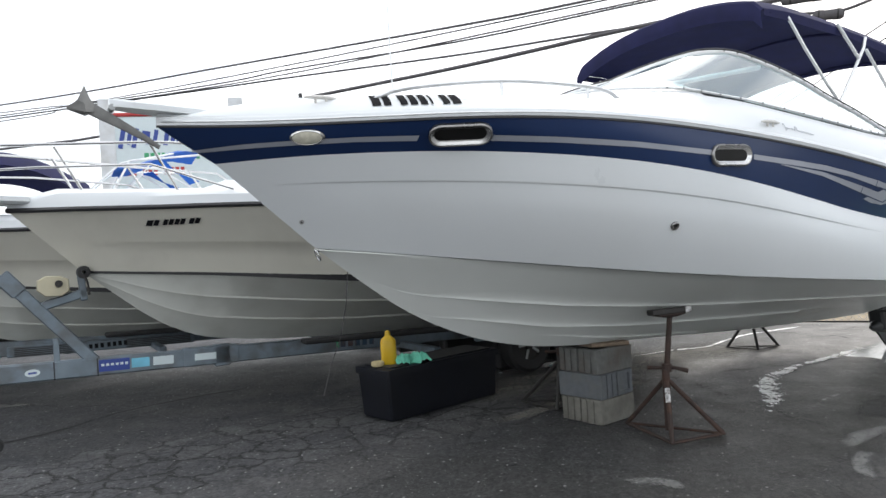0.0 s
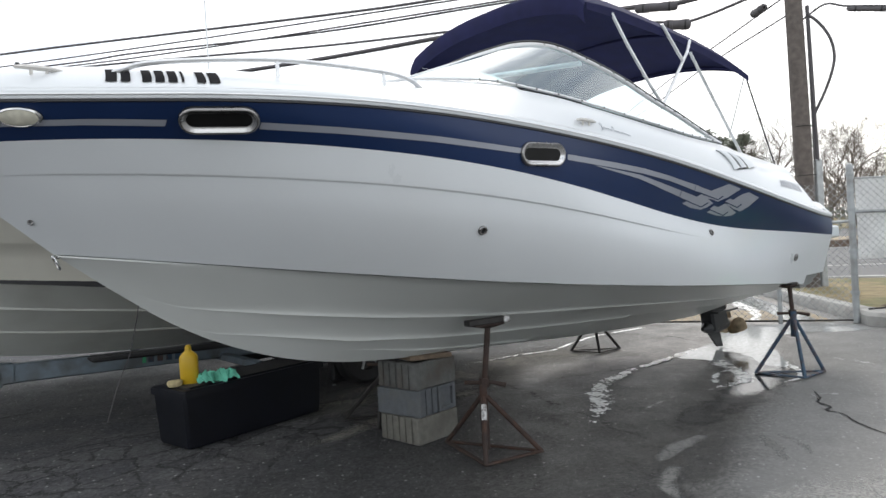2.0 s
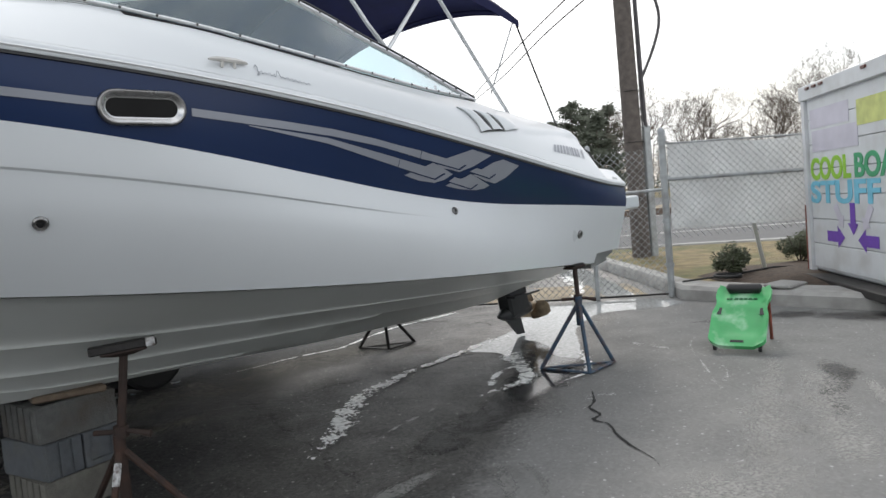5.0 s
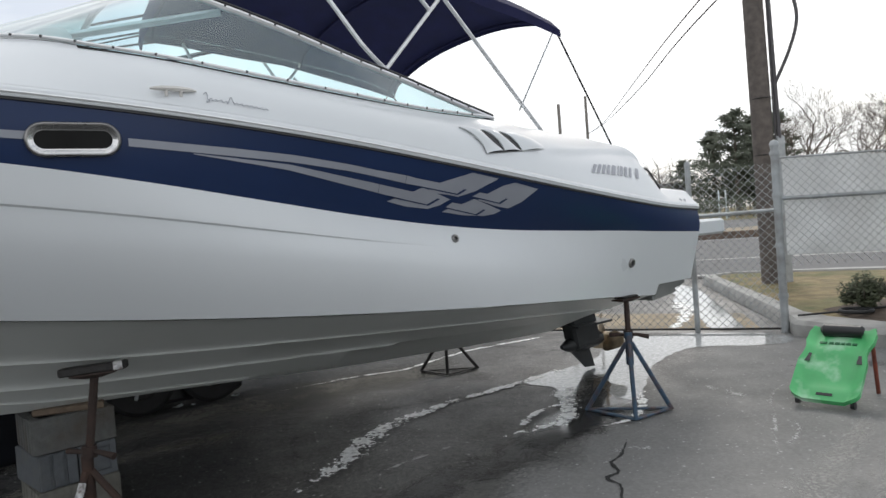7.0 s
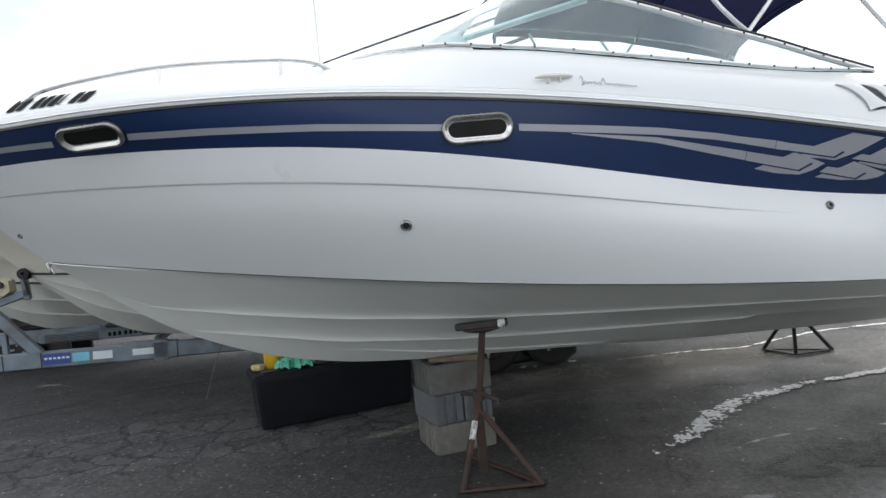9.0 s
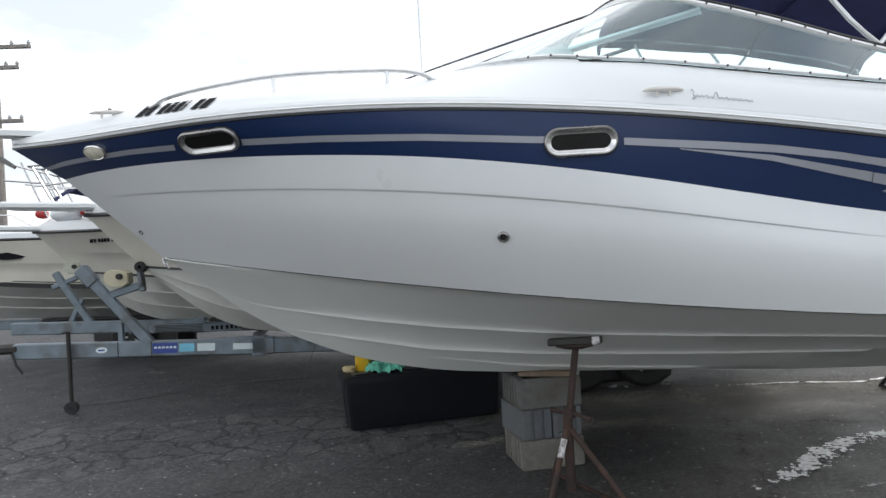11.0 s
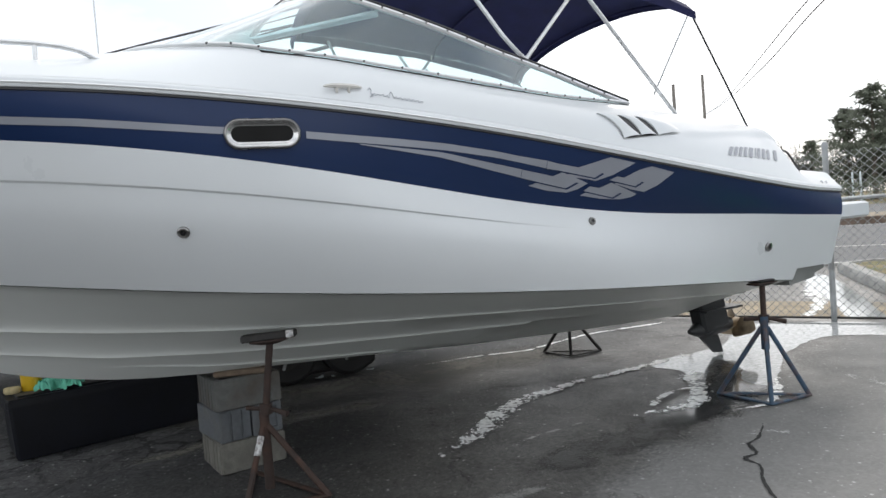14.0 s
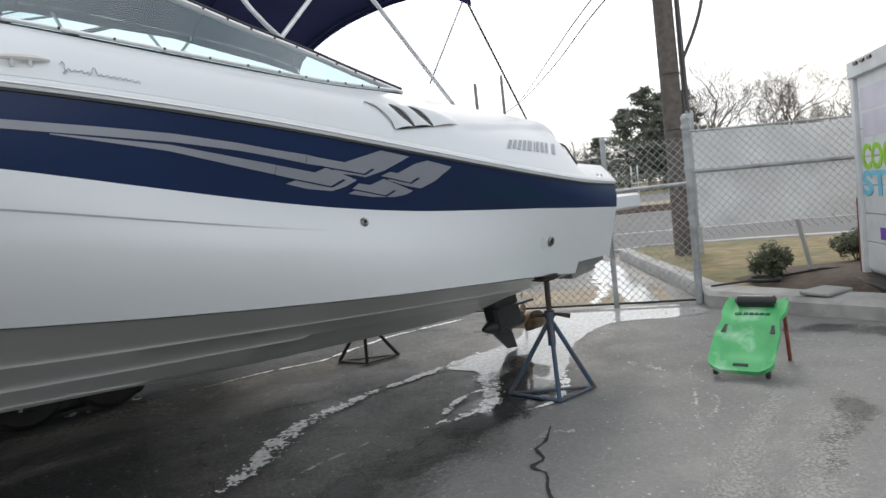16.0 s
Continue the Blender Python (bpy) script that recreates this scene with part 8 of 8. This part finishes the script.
splice_case((6.97, 12.9, 5.77), (7.67, 12.48, 5.7), 0.09)
splice_case((7.41, 12.64, 5.36), (7.86, 12.37, 5.3), 0.1)
splice_case((9.55, 12.5, 5.68), (9.75, 13.15, 5.75), 0.08)
splice_case((10.1, 11.02, 5.13), (10.67, 10.68, 5.01), 0.045)
splice_case((11.18, 10.37, 4.78), (11.54, 10.15, 4.7), 0.055)
coil = [(0.17 * math.cos(a), 0.0, 0.17 * math.sin(a)) for a in (math.tau * i / 30 for i in range(30))]
b = Builder().tube(coil, 0.012, 6, closed=True)
b.tube([(x * 1.06 + 0.006, 0.02, z * 1.05 - 0.01) for x, y, z in coil], 0.01, 6, closed=True)
b.tube([(x * 0.95, -0.018, z * 0.97 - 0.004) for x, y, z in coil], 0.01, 6, closed=True)
b.tube([(0, 0, 0.16), (0, 0, 0.26)], 0.008, 5)
single("cable_coil", b, M_WIRE, "black cable coil hanging from the wires", "cable", m=pose(10.88, 10.55, 4.74, 0, 0, -31))


def far_pole(p, h, label, arms=True, M_POLE=M_OLDPOLE):
    t = thing("utility_pole", Matrix.Translation(p), label, "utility pole", "distant poles")
    part("shaft", Builder().tube([(0, 0, -0.1), (0, 0, h)], [0.17, 0.12], 10), M_POLE, t)
    if arms:
        for z, w in ((h - 0.35, 2.3), (h - 1.0, 1.5), (h - 2.7, 1.6)):
            part("crossarm", Builder().box((0, 0, z), (w, 0.1, 0.12), pose(0, 0, 0, 0, 0, 30), bev=0.01), M_POLE, t)
            for x in (-0.9, -0.3, 0.5, 0.95):
                part("insulator", Builder().lathe([(0.04, 0), (0.06, 0.06), (0.02, 0.14)], 8, Matrix.Translation((x * w / 2.3, x * w / 2.3 * 0.577, z + 0.06))), M_GALV, t)


far_pole(Vector((-19.2, 14.0, 0)), 8.9, "weathered utility pole with crossarms")
far_pole(Vector((24.5, 63.2, 0)), 13.0, "distant utility pole beyond the road", False)
far_pole(Vector((19.5, 55.5, 0)), 11.0, "distant utility pole beyond the road", False)
wire([(9.4, 11.5, 5.25), (11.0, 17.2, 5.62), (13.4, 25.5, 6.0), (18.6, 43.0, 7.4), (24.5, 63.2, 9.4)], 0.022)
wire([(9.4, 11.5, 5.62), (11.4, 18.7, 6.05), (13.4, 25.5, 6.43), (18.6, 43.0, 7.5), (24.5, 63.2, 9.4)], 0.022)

# tall whip aerial behind the cruiser
aer = thing("whip_aerial", BOAT @ Matrix.Translation((4.75, -2.25, 0)), "thin white whip aerial on the neighbouring boat", "aerial")
part("mount", Builder().lathe([(0.03, 1.95), (0.03, 2.15), (0.012, 2.2)], 10), M_CHROME, aer)
part("whip", Builder().tube([(0, 0, 2.15), (0, 0, 5.2)], [0.009, 0.005], 6), M_WHITE, aer)

# ---- business sign at the yard's edge ----
sign = thing("business_sign", pose(-6.08, 16.0, -0.22, 0, 0, 12), "white and blue two-part sign board on posts", "sign")
part("board", Builder().box((0, 0, 4.3), (3.1, 0.12, 1.75), bev=0.02), M_SIGN, sign, "pale sign face")
part("lower_board", Builder().box((0.35, 0, 3.12), (2.8, 0.1, 0.55), bev=0.02), M_SIGN, sign)
part("top_frame", Builder().box((0, 0, 5.22), (3.2, 0.16, 0.09), bev=0.02), M_RED, sign)
for x in (-1.45, 1.45):
    part("post", Builder().box((x, 0.02, 2.85), (0.34, 0.2, 5.5), bev=0.02), M_TRUCKWHITE, sign, "boxed white post")
for x, w, h in ((-1.14, 0.1, 0.46), (-0.98, 0.09, 0.3), (-0.85, 0.1, 0.46), (-0.62, 0.18, 0.3), (-0.4, 0.09, 0.34), (-0.15, 0.1, 0.44), (0.0, 0.09, 0.3), (0.14, 0.1, 0.44), (0.36, 0.1, 0.3)):
    part("name_bar", Builder().box((x, -0.066, 4.7 + 0.04 * x), (w, 0.012, h), pose(0, 0, 0, 0, 12, 0)), M_SIGNBLUE, sign)
for x, w in ((-0.62, 0.1), (-0.49, 0.09), (-0.37, 0.09), (-0.25, 0.07), (0.0, 0.1), (0.13, 0.09), (0.26, 0.09), (0.39, 0.1), (0.52, 0.08)):
    part("word_bar", Builder().box((x, -0.066, 4.22), (w, 0.012, 0.17)), M_DKGREEN, sign)
for x in (-1.15, -1.03, -0.91, -0.68, -0.56, -0.44, -0.2, -0.08, 0.04, 0.16):
    part("number_bar", Builder().box((x, -0.066, 3.87), (0.08, 0.012, 0.17)), M_RED, sign)
for z, ws in ((3.24, (0.5, 0.55, 0.3)), (3.0, (0.45, 0.6, 0.5))):
    xx = -0.8
    for w in ws:
        part("word_bar", Builder().box((xx + w / 2, -0.056, z), (w, 0.012, 0.13)), M_LETTER, sign)
        xx += w + 0.12

# rubber ring beside the bush, and marker posts across the road
b = Builder().tube([(8.08 + 0.15 * math.cos(a), 7.86 + 0.15 * math.sin(a), 0.205) for a in (math.tau * i / 28 for i in range(28))], 0.022, 8, closed=True)
single("hose_coil", b, M_RUBBER, "black rubber ring lying at the edge of the mulch bed", "rubber ring")
for yaw in (28.9, 29.4):
    b = Builder().tube([(0, 0, -0.05), (0, 0, 2.3)], 0.07, 10)
    b.lathe([(0.07, 2.3), (0.05, 2.34), (0.001, 2.36)], 10)
    single("marker_post", b, M_SIGN, "short white marker post across the road", "post", "marker posts across the road", m=Matrix.Translation(toward(yaw, 60, 0.58)))

# thin cord hanging from the neighbouring boat
b = Builder().tube([BOAT @ Vector((u, -1.5, z)) for u, z in ((5.66, 1.42), (5.69, 1.25), (5.72, 0.99), (5.79, 0.71), (5.89, 0.49), (5.97, 0.25))], 0.004, 5)
single("cord", b, M_WIRE, "thin dark cord hanging beside the neighbouring hull", "cord")
